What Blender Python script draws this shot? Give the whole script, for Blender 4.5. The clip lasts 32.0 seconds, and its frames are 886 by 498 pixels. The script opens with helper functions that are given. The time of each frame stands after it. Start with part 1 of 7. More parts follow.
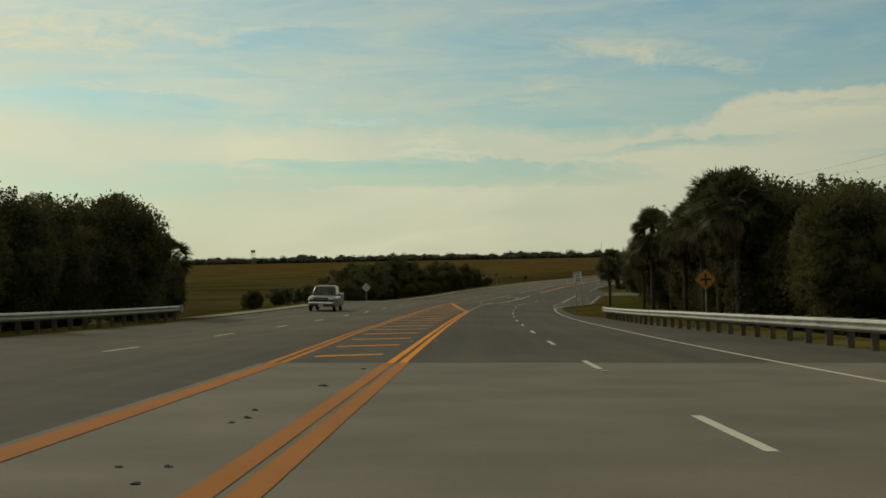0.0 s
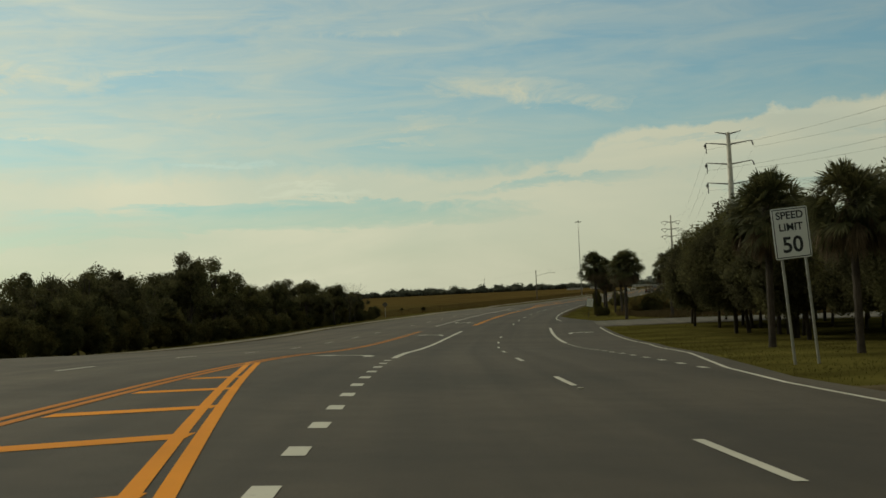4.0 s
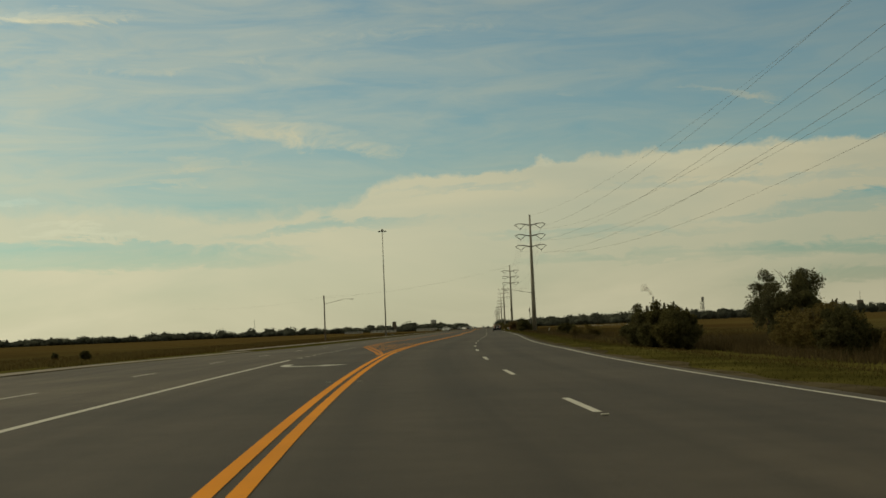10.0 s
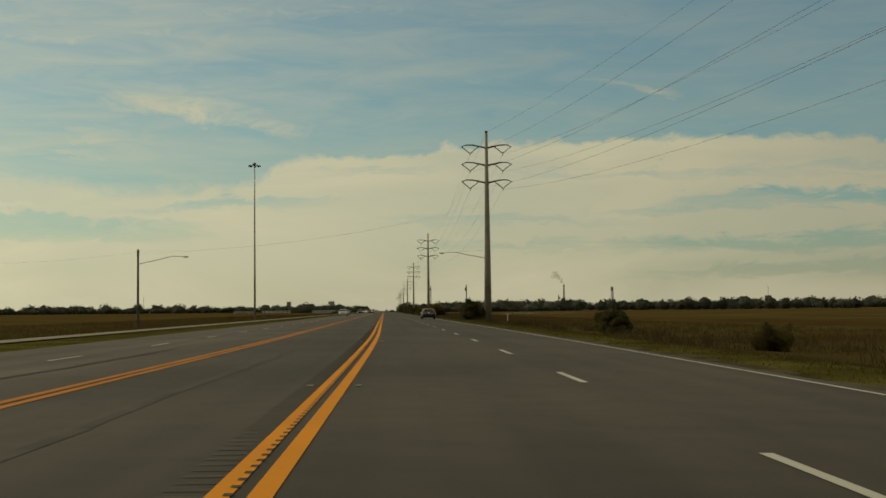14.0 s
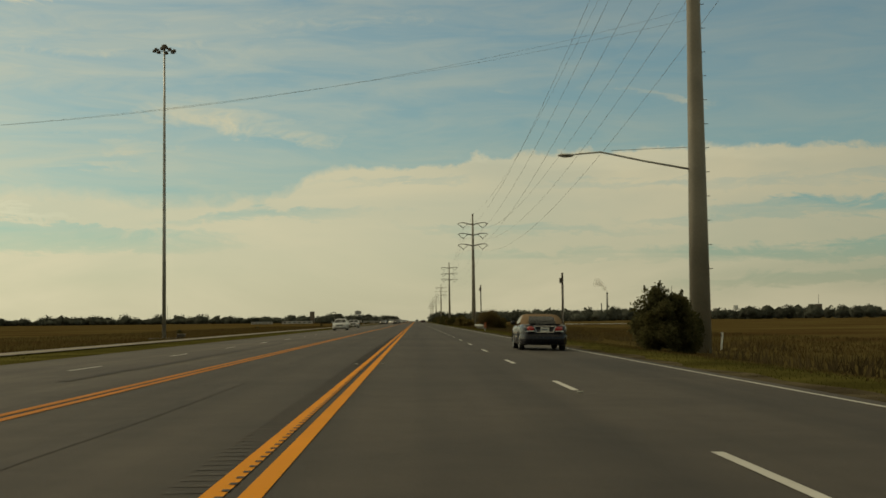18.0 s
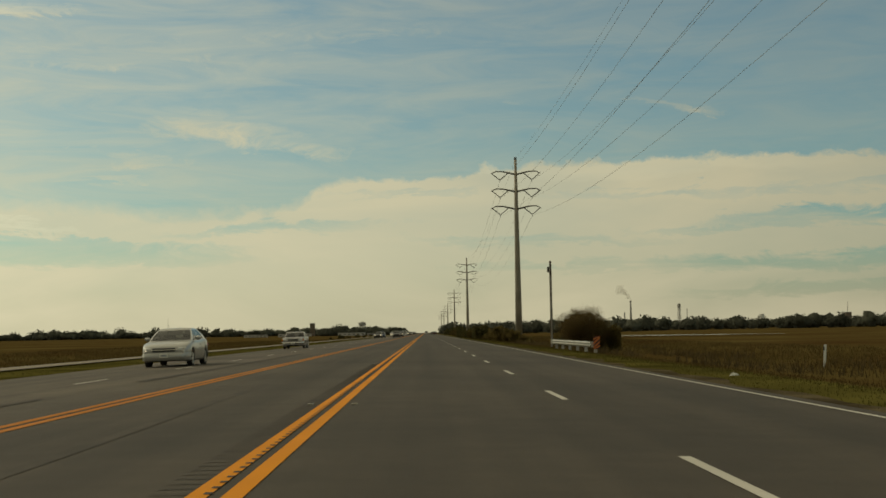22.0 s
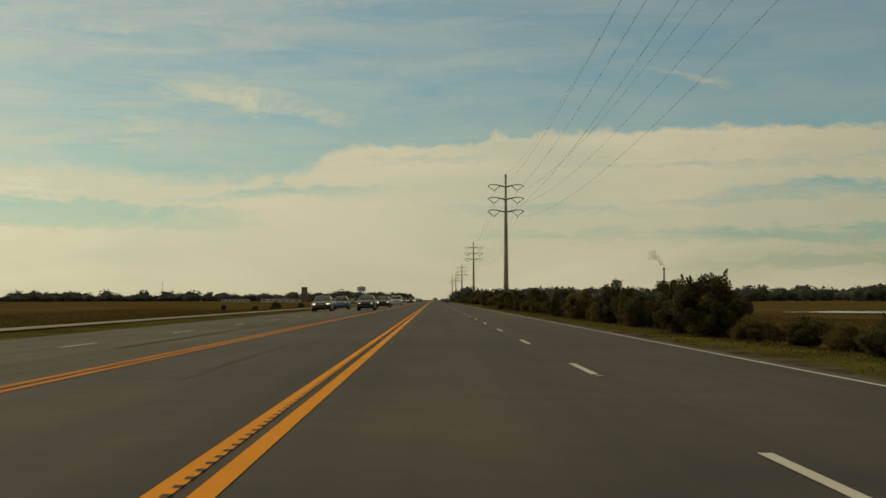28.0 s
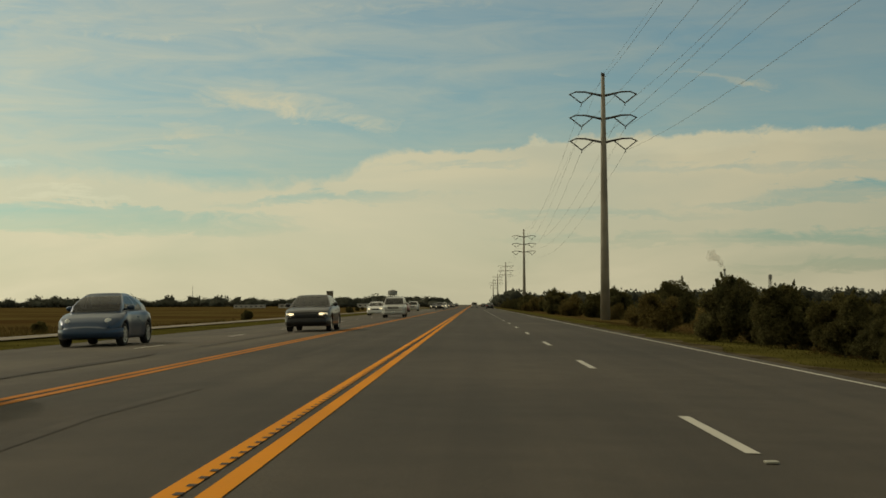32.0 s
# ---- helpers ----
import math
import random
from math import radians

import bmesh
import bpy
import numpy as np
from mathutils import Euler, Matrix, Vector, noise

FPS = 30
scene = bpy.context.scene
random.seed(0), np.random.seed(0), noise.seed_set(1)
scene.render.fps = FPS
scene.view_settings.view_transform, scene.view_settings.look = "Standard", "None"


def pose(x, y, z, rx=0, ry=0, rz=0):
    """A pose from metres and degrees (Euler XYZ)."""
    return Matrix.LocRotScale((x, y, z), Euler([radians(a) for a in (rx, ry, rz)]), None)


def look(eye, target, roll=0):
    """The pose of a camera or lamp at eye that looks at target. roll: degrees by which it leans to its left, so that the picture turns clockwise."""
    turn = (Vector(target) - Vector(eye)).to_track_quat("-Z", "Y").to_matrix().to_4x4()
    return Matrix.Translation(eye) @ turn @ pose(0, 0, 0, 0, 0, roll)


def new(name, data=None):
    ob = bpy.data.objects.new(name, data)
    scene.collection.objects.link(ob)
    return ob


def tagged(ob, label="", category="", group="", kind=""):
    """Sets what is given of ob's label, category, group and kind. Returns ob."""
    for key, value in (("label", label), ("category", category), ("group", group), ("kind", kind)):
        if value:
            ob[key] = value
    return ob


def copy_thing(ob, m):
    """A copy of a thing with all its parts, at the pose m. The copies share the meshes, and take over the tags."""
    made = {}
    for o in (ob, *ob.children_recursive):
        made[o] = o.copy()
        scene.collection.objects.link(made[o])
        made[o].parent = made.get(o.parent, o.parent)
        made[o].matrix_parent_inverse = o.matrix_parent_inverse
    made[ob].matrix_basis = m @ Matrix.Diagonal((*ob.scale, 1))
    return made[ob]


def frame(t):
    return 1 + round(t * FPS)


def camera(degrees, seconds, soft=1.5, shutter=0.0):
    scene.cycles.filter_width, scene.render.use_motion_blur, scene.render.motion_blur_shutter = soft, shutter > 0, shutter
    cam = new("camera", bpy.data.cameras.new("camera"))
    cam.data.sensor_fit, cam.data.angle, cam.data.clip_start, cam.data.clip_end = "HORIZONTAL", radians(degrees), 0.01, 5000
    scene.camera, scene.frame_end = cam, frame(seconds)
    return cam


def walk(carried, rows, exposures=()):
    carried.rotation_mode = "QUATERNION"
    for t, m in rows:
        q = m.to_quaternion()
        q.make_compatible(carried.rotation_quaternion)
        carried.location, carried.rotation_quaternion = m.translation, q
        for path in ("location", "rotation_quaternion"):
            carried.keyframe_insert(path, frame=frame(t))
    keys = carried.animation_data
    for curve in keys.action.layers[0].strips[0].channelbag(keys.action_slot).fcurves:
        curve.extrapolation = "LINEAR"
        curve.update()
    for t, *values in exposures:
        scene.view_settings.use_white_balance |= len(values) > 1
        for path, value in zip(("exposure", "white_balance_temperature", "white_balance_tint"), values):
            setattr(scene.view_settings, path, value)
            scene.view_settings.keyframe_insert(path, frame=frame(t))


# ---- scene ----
# The camera and its drive: seconds, place and turn.
cam = camera(38.496, 32.0, soft=1.6)
ROWS = [
    (0, 54.525, -7.202, 6.165, 90.366, 1.096, 17.574),
    (0.5, 50.779, 5.036, 5.626, 90.875, 2.381, 13.616),
    (1, 47.133, 17.137, 5.111, 89.438, 2.343, 16.608),
    (1.5, 43.631, 28.947, 4.714, 89.476, 2.784, 16.724),
    (2, 40.221, 40.591, 4.318, 92.467, 2.895, 17.313),
    (2.5, 36.868, 52.203, 3.935, 93.249, 3.447, 15.820),
    (3, 33.634, 63.817, 3.555, 92.226, 2.716, 14.188),
    (3.5, 30.516, 75.494, 3.189, 91.967, 3.010, 13.161),
    (4, 27.464, 87.217, 2.914, 91.991, 2.807, 12.183),
    (4.5, 24.519, 98.913, 2.604, 92.428, 3.179, 11.152),
    (5, 21.719, 110.607, 2.384, 92.565, 2.954, 10.438),
    (5.5, 19.093, 122.330, 2.107, 92.702, 2.717, 9.582),
    (6, 16.668, 134.115, 1.736, 92.840, 2.471, 8.593),
    (6.5, 14.461, 145.997, 1.213, 92.978, 2.222, 7.543),
    (7, 12.482, 158.011, 1.026, 93.667, 1.116, 7.037),
    (7.5, 10.667, 170.196, 0.914, 93.872, 1.221, 6.111),
    (8, 8.993, 182.585, 0.815, 93.295, 0.710, 5.582),
    (8.5, 7.414, 195.186, 0.800, 93.777, 0.576, 4.792),
    (9, 5.958, 207.953, 0.780, 93.965, 0.611, 4.341),
    (9.5, 4.629, 220.769, 0.830, 93.638, 2.055, 3.000),
    (10, 3.456, 233.720, 0.901, 93.587, 2.375, 1.915),
    (10.5, 2.519, 246.829, 0.882, 93.963, 0.108, 1.393),
    (11, 1.782, 260.010, 0.877, 93.328, 0.165, 1.721),
    (11.5, 1.200, 273.184, 0.937, 92.691, 0.307, 0.162),
    (12, 0.764, 286.343, 0.969, 93.416, 1.071, -0.499),
    (12.5, 0.442, 299.491, 0.990, 93.299, 1.018, -1.523),
    (13, 0.270, 312.757, 1.051, 92.808, 0.521, -2.061),
    (13.5, 0.297, 326.275, 1.009, 92.382, 0.644, -2.673),
    (14, 0.394, 339.957, 0.997, 92.748, 0.541, -2.644),
    (14.5, 0.516, 353.721, 0.998, 93.114, 0.438, -2.522),
    (15, 0.624, 367.486, 0.999, 93.481, 0.335, -2.316),
    (15.5, 0.684, 381.172, 0.981, 93.847, 0.232, -2.064),
    (16, 0.685, 394.698, 1.000, 93.324, 1.185, -2.372),
    (16.5, 0.749, 408.140, 1.002, 92.634, 0.760, -1.946),
    (17, 0.876, 421.563, 0.992, 93.392, 1.486, -1.755),
    (17.5, 1.008, 435.020, 1.003, 93.746, 1.108, -1.370),
    (18, 1.125, 448.584, 1.024, 93.214, 0.643, -1.229),
    (18.5, 1.186, 462.323, 1.003, 93.270, 0.595, -1.030),
    (19, 1.193, 476.174, 1.033, 93.400, 0.109, -0.703),
    (19.5, 1.144, 490.096, 0.995, 94.019, 3.023, -0.373),
    (20, 1.102, 503.950, 0.981, 93.548, 4.851, -0.243),
    (20.5, 1.092, 517.618, 0.998, 93.837, 2.030, -0.293),
    (21, 1.136, 531.112, 0.977, 94.967, 0.481, -0.331),
    (21.5, 1.255, 544.488, 0.979, 93.696, 0.399, -0.292),
    (22, 1.387, 557.829, 1.021, 93.744, 1.032, -0.793),
    (22.5, 1.469, 571.218, 0.983, 93.135, 1.382, -1.158),
    (23, 1.527, 584.686, 0.983, 92.871, 1.181, -0.728),
    (23.5, 1.601, 598.239, 1.003, 92.057, 1.035, -0.930),
    (24, 1.659, 611.799, 0.976, 93.253, 0.442, -0.620),
    (24.5, 1.652, 625.311, 0.976, 93.696, 1.813, -0.627),
    (25, 1.618, 638.744, 0.961, 93.221, 1.218, -0.790),
    (25.5, 1.578, 652.092, 0.973, 93.215, 2.147, -0.861),
    (26, 1.519, 665.392, 0.984, 93.015, 1.785, -0.667),
    (26.5, 1.452, 678.661, 0.985, 92.814, 1.421, -0.501),
    (27, 1.387, 691.917, 0.986, 92.614, 1.056, -0.356),
    (27.5, 1.335, 705.179, 0.985, 92.414, 0.689, -0.224),
    (28, 1.308, 718.462, 0.984, 92.276, 0.154, -0.421),
    (28.5, 1.314, 731.783, 0.987, 92.668, -0.526, 0.050),
    (29, 1.341, 745.162, 0.975, 91.394, 1.897, -0.266),
    (29.5, 1.384, 758.616, 0.986, 91.696, 0.535, -0.345),
    (30, 1.441, 772.062, 0.976, 92.422, 0.058, 0.351),
    (30.5, 1.518, 785.413, 0.985, 92.498, -0.210, 0.356),
    (31, 1.577, 798.626, 1.010, 92.883, 0.746, 0.327),
    (31.5, 1.582, 811.653, 0.984, 92.572, -0.340, 0.753),
    (32, 1.552, 824.591, 1.016, 92.500, 0.289, 1.354),
]
walk(cam, [(row[0], pose(*row[1:])) for row in ROWS], [(0.0, -0.15, 6980, 4), (4.0, -0.1, 6850, 4), (9.0, -0.14, 7500, 5), (13.0, -0.22, 7600, 6), (16.0, -0.1, 7750, 7), (32.0, -0.1, 7750, 8)])

# ---- daylight: hazy sky with streaky clouds, sun to the left ahead ----
SUN_AZ, SUN_EL = 62.0, 34.0      # degrees to the left of +y, degrees up
world = bpy.data.worlds.new("sky")
scene.world = world
world.use_nodes = True


class Nodes:
    """Short hand for building a node tree."""

    def __init__(self, tree, keep=False):
        self.t = tree
        if not keep:
            tree.nodes.clear()

    def n(self, kind, **props):
        node = self.t.nodes.new(kind)
        for key, value in props.items():
            if key.startswith("i_"):
                node.inputs[int(key[2:])].default_value = value
            elif key == "operation":
                node.operation = value
            elif key == "blend":
                node.data_type, node.blend_type = "RGBA", value
            elif key == "sky_type":
                node.sky_type = value
        return node

    def to(self, a, b, inp, out=0):
        self.t.links.new(a.outputs[out], b.inputs[inp])
        return b

    def ramp(self, src, stops, out=0):
        r = self.n("ShaderNodeValToRGB")
        self.to(src, r, 0, out)
        cr = r.color_ramp
        for k, (at, c) in enumerate(stops):
            e = cr.elements[k] if k < 2 else cr.elements.new(at)
            e.position = at
            e.color = c if len(c) == 4 else (*c, 1)
        return r

    def mix(self, fac, a, b, blend="MIX", fout=0):
        m = self.n("ShaderNodeMix", blend=blend)
        for src, idx in ((fac, 0), (a, 6), (b, 7)):
            if isinstance(src, (int, float)):
                m.inputs[idx].default_value = src
            elif isinstance(src, tuple):
                m.inputs[idx].default_value = (*src, 1)
            else:
                o = src.outputs[2] if src.bl_idname == "ShaderNodeMix" else src.outputs[fout if idx == 0 else 0]
                self.t.links.new(o, m.inputs[idx])
        return m

    def math(self, op, a, b=0.0, c=None):
        m = self.n("ShaderNodeMath", operation=op)
        for k, src in enumerate((a, b, c)):
            if src is None:
                continue
            if isinstance(src, (int, float)):
                m.inputs[k].default_value = src
            elif isinstance(src, tuple):
                self.t.links.new(src[0].outputs[src[1]], m.inputs[k])
            else:
                self.t.links.new(src.outputs[0], m.inputs[k])
        return m


w = Nodes(world.node_tree)
sky = w.n("ShaderNodeTexSky", sky_type="NISHITA")
sky.sun_disc, sky.sun_elevation, sky.sun_rotation = False, radians(SUN_EL), radians(-SUN_AZ)
sky.air_density, sky.dust_density, sky.ozone_density = 1.0, 1.2, 2.0
tc = w.n("ShaderNodeTexCoord")
sep = w.n("ShaderNodeSeparateXYZ")
w.to(tc, sep, 0)
up_z = w.math("MAXIMUM", (sep, 2), 0.0)


def sky_noise(scale, rot, loc, freq, detail, rough=0.55, warp=0.0):
    mp = w.n("ShaderNodeMapping")
    mp.inputs["Scale"].default_value, mp.inputs["Rotation"].default_value, mp.inputs["Location"].default_value = scale, rot, loc
    w.to(tc, mp, 0)
    nz = w.n("ShaderNodeTexNoise")
    nz.inputs["Scale"].default_value, nz.inputs["Detail"].default_value, nz.inputs["Roughness"].default_value = freq, detail, rough
    nz.inputs["Distortion"].default_value = warp
    return w.to(mp, nz, 0)


# bearings over the sky: degrees to the left of +y, degrees up, with a slow billowed warp
az_raw = w.math("MULTIPLY", w.math("ARCTAN2", w.math("MULTIPLY", (sep, 0), -1.0), (sep, 1)), 57.2958)
el_raw = w.math("MULTIPLY", w.math("ARCSINE", (sep, 2)), 57.2958)
billow = sky_noise((13.0, 13.0, 21.0), (0, 0, 0), (1.3, 0.4, 0.2), 1.2, 10.0, 0.62, 0.25)
fibre = sky_noise((5.5, 5.5, 34.0), (0.03, 0.07, 0.0), (0.35, 0.1, 0.55), 1.5, 9.0, 0.62, 0.7)
broad = sky_noise((3.0, 3.0, 10.0), (0.0, 0.05, 0.0), (2.6, 1.1, 0.3), 1.4, 5.0, 0.5, 0.4)
curl = sky_noise((16.0, 16.0, 52.0), (0.05, 0.12, 0.0), (4.2, 0.9, 1.7), 1.4, 10.0, 0.68, 1.1)
az = w.math("ADD", az_raw, w.math("MULTIPLY_ADD", billow, 8.0, -4.0))
el = w.math("ADD", w.math("ADD", el_raw, w.math("MULTIPLY_ADD", fibre, 1.9, -0.95)), w.math("MULTIPLY_ADD", curl, 1.3, -0.65))


def spread(src, pairs):
    """A quantity that varies with the bearing: (degrees to the left, value) pairs."""
    lo, hi = min(v_ for _, v_ in pairs), max(v_ for _, v_ in pairs)
    t_ = w.math("MULTIPLY_ADD", src, 1 / 100.0, 0.5)
    r_ = w.ramp(t_, [(0.5 + p_ / 100.0, ((v_ - lo) / (hi - lo),) * 3) for p_, v_ in sorted(pairs)])
    return w.math("MULTIPLY_ADD", r_, hi - lo, lo)


def stroke(a0, e0, half, thick, lean, power):
    """One drawn-out wisp: its middle, half length, half thickness, lean and density."""
    u_ = w.math("SUBTRACT", az, a0)
    drop_ = w.math("MULTIPLY_ADD", u_, -lean, w.math("SUBTRACT", el, e0))
    u2 = w.math("POWER", w.math("ABSOLUTE", w.math("DIVIDE", u_, half)), 2.0)
    v2 = w.math("POWER", w.math("ABSOLUTE", w.math("DIVIDE", drop_, thick)), 2.0)
    body = w.math("SUBTRACT", 1.0, w.math("ADD", u2, v2))
    body.use_clamp = True
    return w.math("MULTIPLY", body, power)


def layered(strokes):
    total = None
    for q_ in strokes:
        one = stroke(*q_)
        total = one if total is None else w.math("MAXIMUM", total, one)
    return total


# a long bank of cream cloud with a billowed rim, crisp to the right and hazy to the left
rim = spread(az_raw, [(-45, 7.0), (-30, 7.2), (-20, 7.5), (-17, 7.75), (-13.7, 7.95), (-8.7, 7.85), (-4.4, 7.55), (-2.9, 7.7), (-2.2, 7.2), (-0.1, 7.05), (3, 7.25), (4.6, 6.95), (6.0, 6.2), (9, 6.05), (11.5, 5.9), (14, 6.3), (19, 6.9), (24, 7.1), (28, 7.0), (37, 8.2), (48, 9.5)])
softness = spread(az_raw, [(-45, 0.3), (0, 0.32), (5, 0.6), (12, 1.0), (20, 1.5), (45, 2.4)])
ragged = spread(az_raw, [(-45, 1.5), (2, 1.5), (10, 1.2), (40, 0.8)])
puffs = sky_noise((46.0, 46.0, 60.0), (0, 0, 0), (0.3, 2.4, 1.2), 1.3, 6.0, 0.6, 0.4)
edge = w.math("ADD", w.math("ADD", rim, w.math("MULTIPLY", ragged, w.math("ADD", billow, -0.5))), w.math("MULTIPLY_ADD", puffs, 0.9, -0.45))
bank_mask = w.math("DIVIDE", w.math("SUBTRACT", edge, el_raw), softness)
bank_mask.use_clamp = True
gaps = layered([(-23.0, 4.7, 12.0, 0.50, 0.01, 0.95), (-14.0, 4.45, 6.0, 0.22, 0.02, 0.4), (-19.0, 2.75, 11.0, 0.55, 0.01, 0.75), (-6.0, 2.9, 6.0, 0.3, 0.0, 0.3), (-21.0, 1.6, 12.0, 0.4, 0.0, 0.5), (-5.0, 4.1, 7.0, 0.3, 0.02, 0.35), (-12.0, 6.0, 8.0, 0.3, 0.02, 0.3), (-24.0, 5.9, 8.0, 0.25, 0.02, 0.35),
                (20.0, 3.75, 13.0, 0.65, 0.01, 0.85), (15.5, 4.15, 5.0, 0.3, 0.05, 0.8), (6.5, 4.7, 6.0, 0.3, -0.03, 0.45), (30.0, 3.3, 8.0, 0.5, -0.03, 0.6), (1.0, 6.3, 4.0, 0.2, 0.0, 0.25)])
torn_gaps = w.math("MULTIPLY", gaps, w.ramp(curl, [(0.36, (1.35,) * 3), (0.64, (0.55,) * 3)]))
torn_gaps.use_clamp = True
bank2 = w.math("MULTIPLY", w.math("MULTIPLY", bank_mask, w.math("SUBTRACT", 1.0, torn_gaps)), w.ramp(broad, [(0.30, (0.66,) * 3), (0.64, (0.97,) * 3)]))
# torn wisps and veils above the bank
wisps = layered([(8.2, 8.95, 5.0, 1.1, 0.14, 0.72), (6.0, 8.4, 3.6, 0.7, 0.16, 0.62), (12.6, 7.75, 2.6, 0.4, -0.02, 0.66), (14.6, 8.2, 0.7, 0.5, -0.5, 0.5), (-11.6, 9.8, 3.4, 0.28, 0.15, 0.6), (-3.5, 10.2, 4.0, 0.3, 0.05, 0.25),
                 (14.0, 11.9, 15.0, 0.55, -0.10, 0.50), (21.0, 13.8, 8.0, 0.42, -0.03, 0.85), (8.0, 13.2, 14.0, 0.8, -0.04, 0.40), (23.5, 8.6, 7.0, 0.45, -0.02, 0.68), (15.0, 6.9, 7.0, 0.35, -0.02, 0.60),
                 (25.0, 10.3, 9.0, 0.5, -0.10, 0.55), (36.0, 9.9, 12.0, 2.0, -0.02, 1.0), (38.0, 12.3, 10.0, 1.0, -0.06, 0.75), (31.0, 7.6, 7.0, 0.5, 0.0, 0.75), (28.0, 12.6, 8.0, 0.5, -0.08, 0.5), (3.0, 9.6, 5.0, 0.5, 0.05, 0.28)])
torn = w.math("MULTIPLY", wisps, w.ramp(curl, [(0.34, (0.45,) * 3), (0.64, (1.2,) * 3)]))
torn.use_clamp = True
veil = spread(az_raw, [(-45, 0.22), (-15, 0.25), (0, 0.36), (15, 0.55), (30, 0.72), (45, 0.9)])
streak2 = w.math("MULTIPLY", w.ramp(fibre, [(0.34, (0.32,) * 3), (0.66, (1, 1, 1))]), veil)
cloud = w.math("MAXIMUM", bank2, w.math("MAXIMUM", torn, streak2))
haze = w.ramp(up_z, [(0.0, (1, 1, 1)), (0.075, (0, 0, 0))])
haze2 = w.math("MULTIPLY", haze, 0.80)
thin = w.math("MAXIMUM", cloud, haze2)
# unseen cloud cover added overhead to lift the fill light
overhead_fill = w.n("ShaderNodeMapRange")
w.to(up_z, overhead_fill, 0)
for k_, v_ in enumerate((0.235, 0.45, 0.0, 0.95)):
    overhead_fill.inputs[k_ + 1].default_value = v_
cover = w.math("MAXIMUM", thin, overhead_fill)
lit_rims = layered([(21.4, 6.2, 2.6, 0.22, 0.03, 0.16), (17.2, 4.75, 2.6, 0.25, 0.04, 0.10), (-3.2, 7.45, 1.3, 0.3, 0.0, 0.10), (22.0, 13.9, 6.0, 0.3, -0.03, 0.12), (-11.0, 7.3, 9.0, 0.6, 0.0, 0.06)])
tinted = w.mix(1.0, sky, (0.44, 0.66, 0.66), "MULTIPLY")
# cloud brightness: uneven, and stronger towards the sun
toward = w.n("ShaderNodeVectorMath")
toward.operation = "DOT_PRODUCT"
w.to(tc, toward, 0)
toward.inputs[1].default_value = (-math.sin(radians(SUN_AZ)), math.cos(radians(SUN_AZ)), 0.25)
glow = w.ramp(toward, [(0.10, (0.88,) * 3), (0.95, (1.52,) * 3)], out=1)
uneven = w.math("ADD", w.ramp(broad, [(0.3, (0.93,) * 3), (0.7, (1.04,) * 3)]), lit_rims)
cloud_col = w.mix(1.0, w.mix(1.0, glow, uneven, "MULTIPLY"), (4.12, 4.08, 3.18), "MULTIPLY")
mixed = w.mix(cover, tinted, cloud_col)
bg = w.n("ShaderNodeBackground")
w.t.links.new(mixed.outputs[2], bg.inputs[0])
bg.inputs[1].default_value = 0.12
w.to(bg, w.n("ShaderNodeOutputWorld"), 0)

sun = new("sun", bpy.data.lights.new("sun", "SUN"))
sun.data.energy, sun.data.angle, sun.data.color = 1.15, radians(5.0), (1.0, 0.93, 0.80)
sun_az = radians(SUN_AZ)
sun_dir = Vector((-math.sin(sun_az) * math.cos(radians(SUN_EL)), math.cos(sun_az) * math.cos(radians(SUN_EL)), math.sin(radians(SUN_EL))))
sun.matrix_world = look((0, 300, 0), Vector((0, 300, 0)) - sun_dir)
sun.location = (-60, 420, 80)

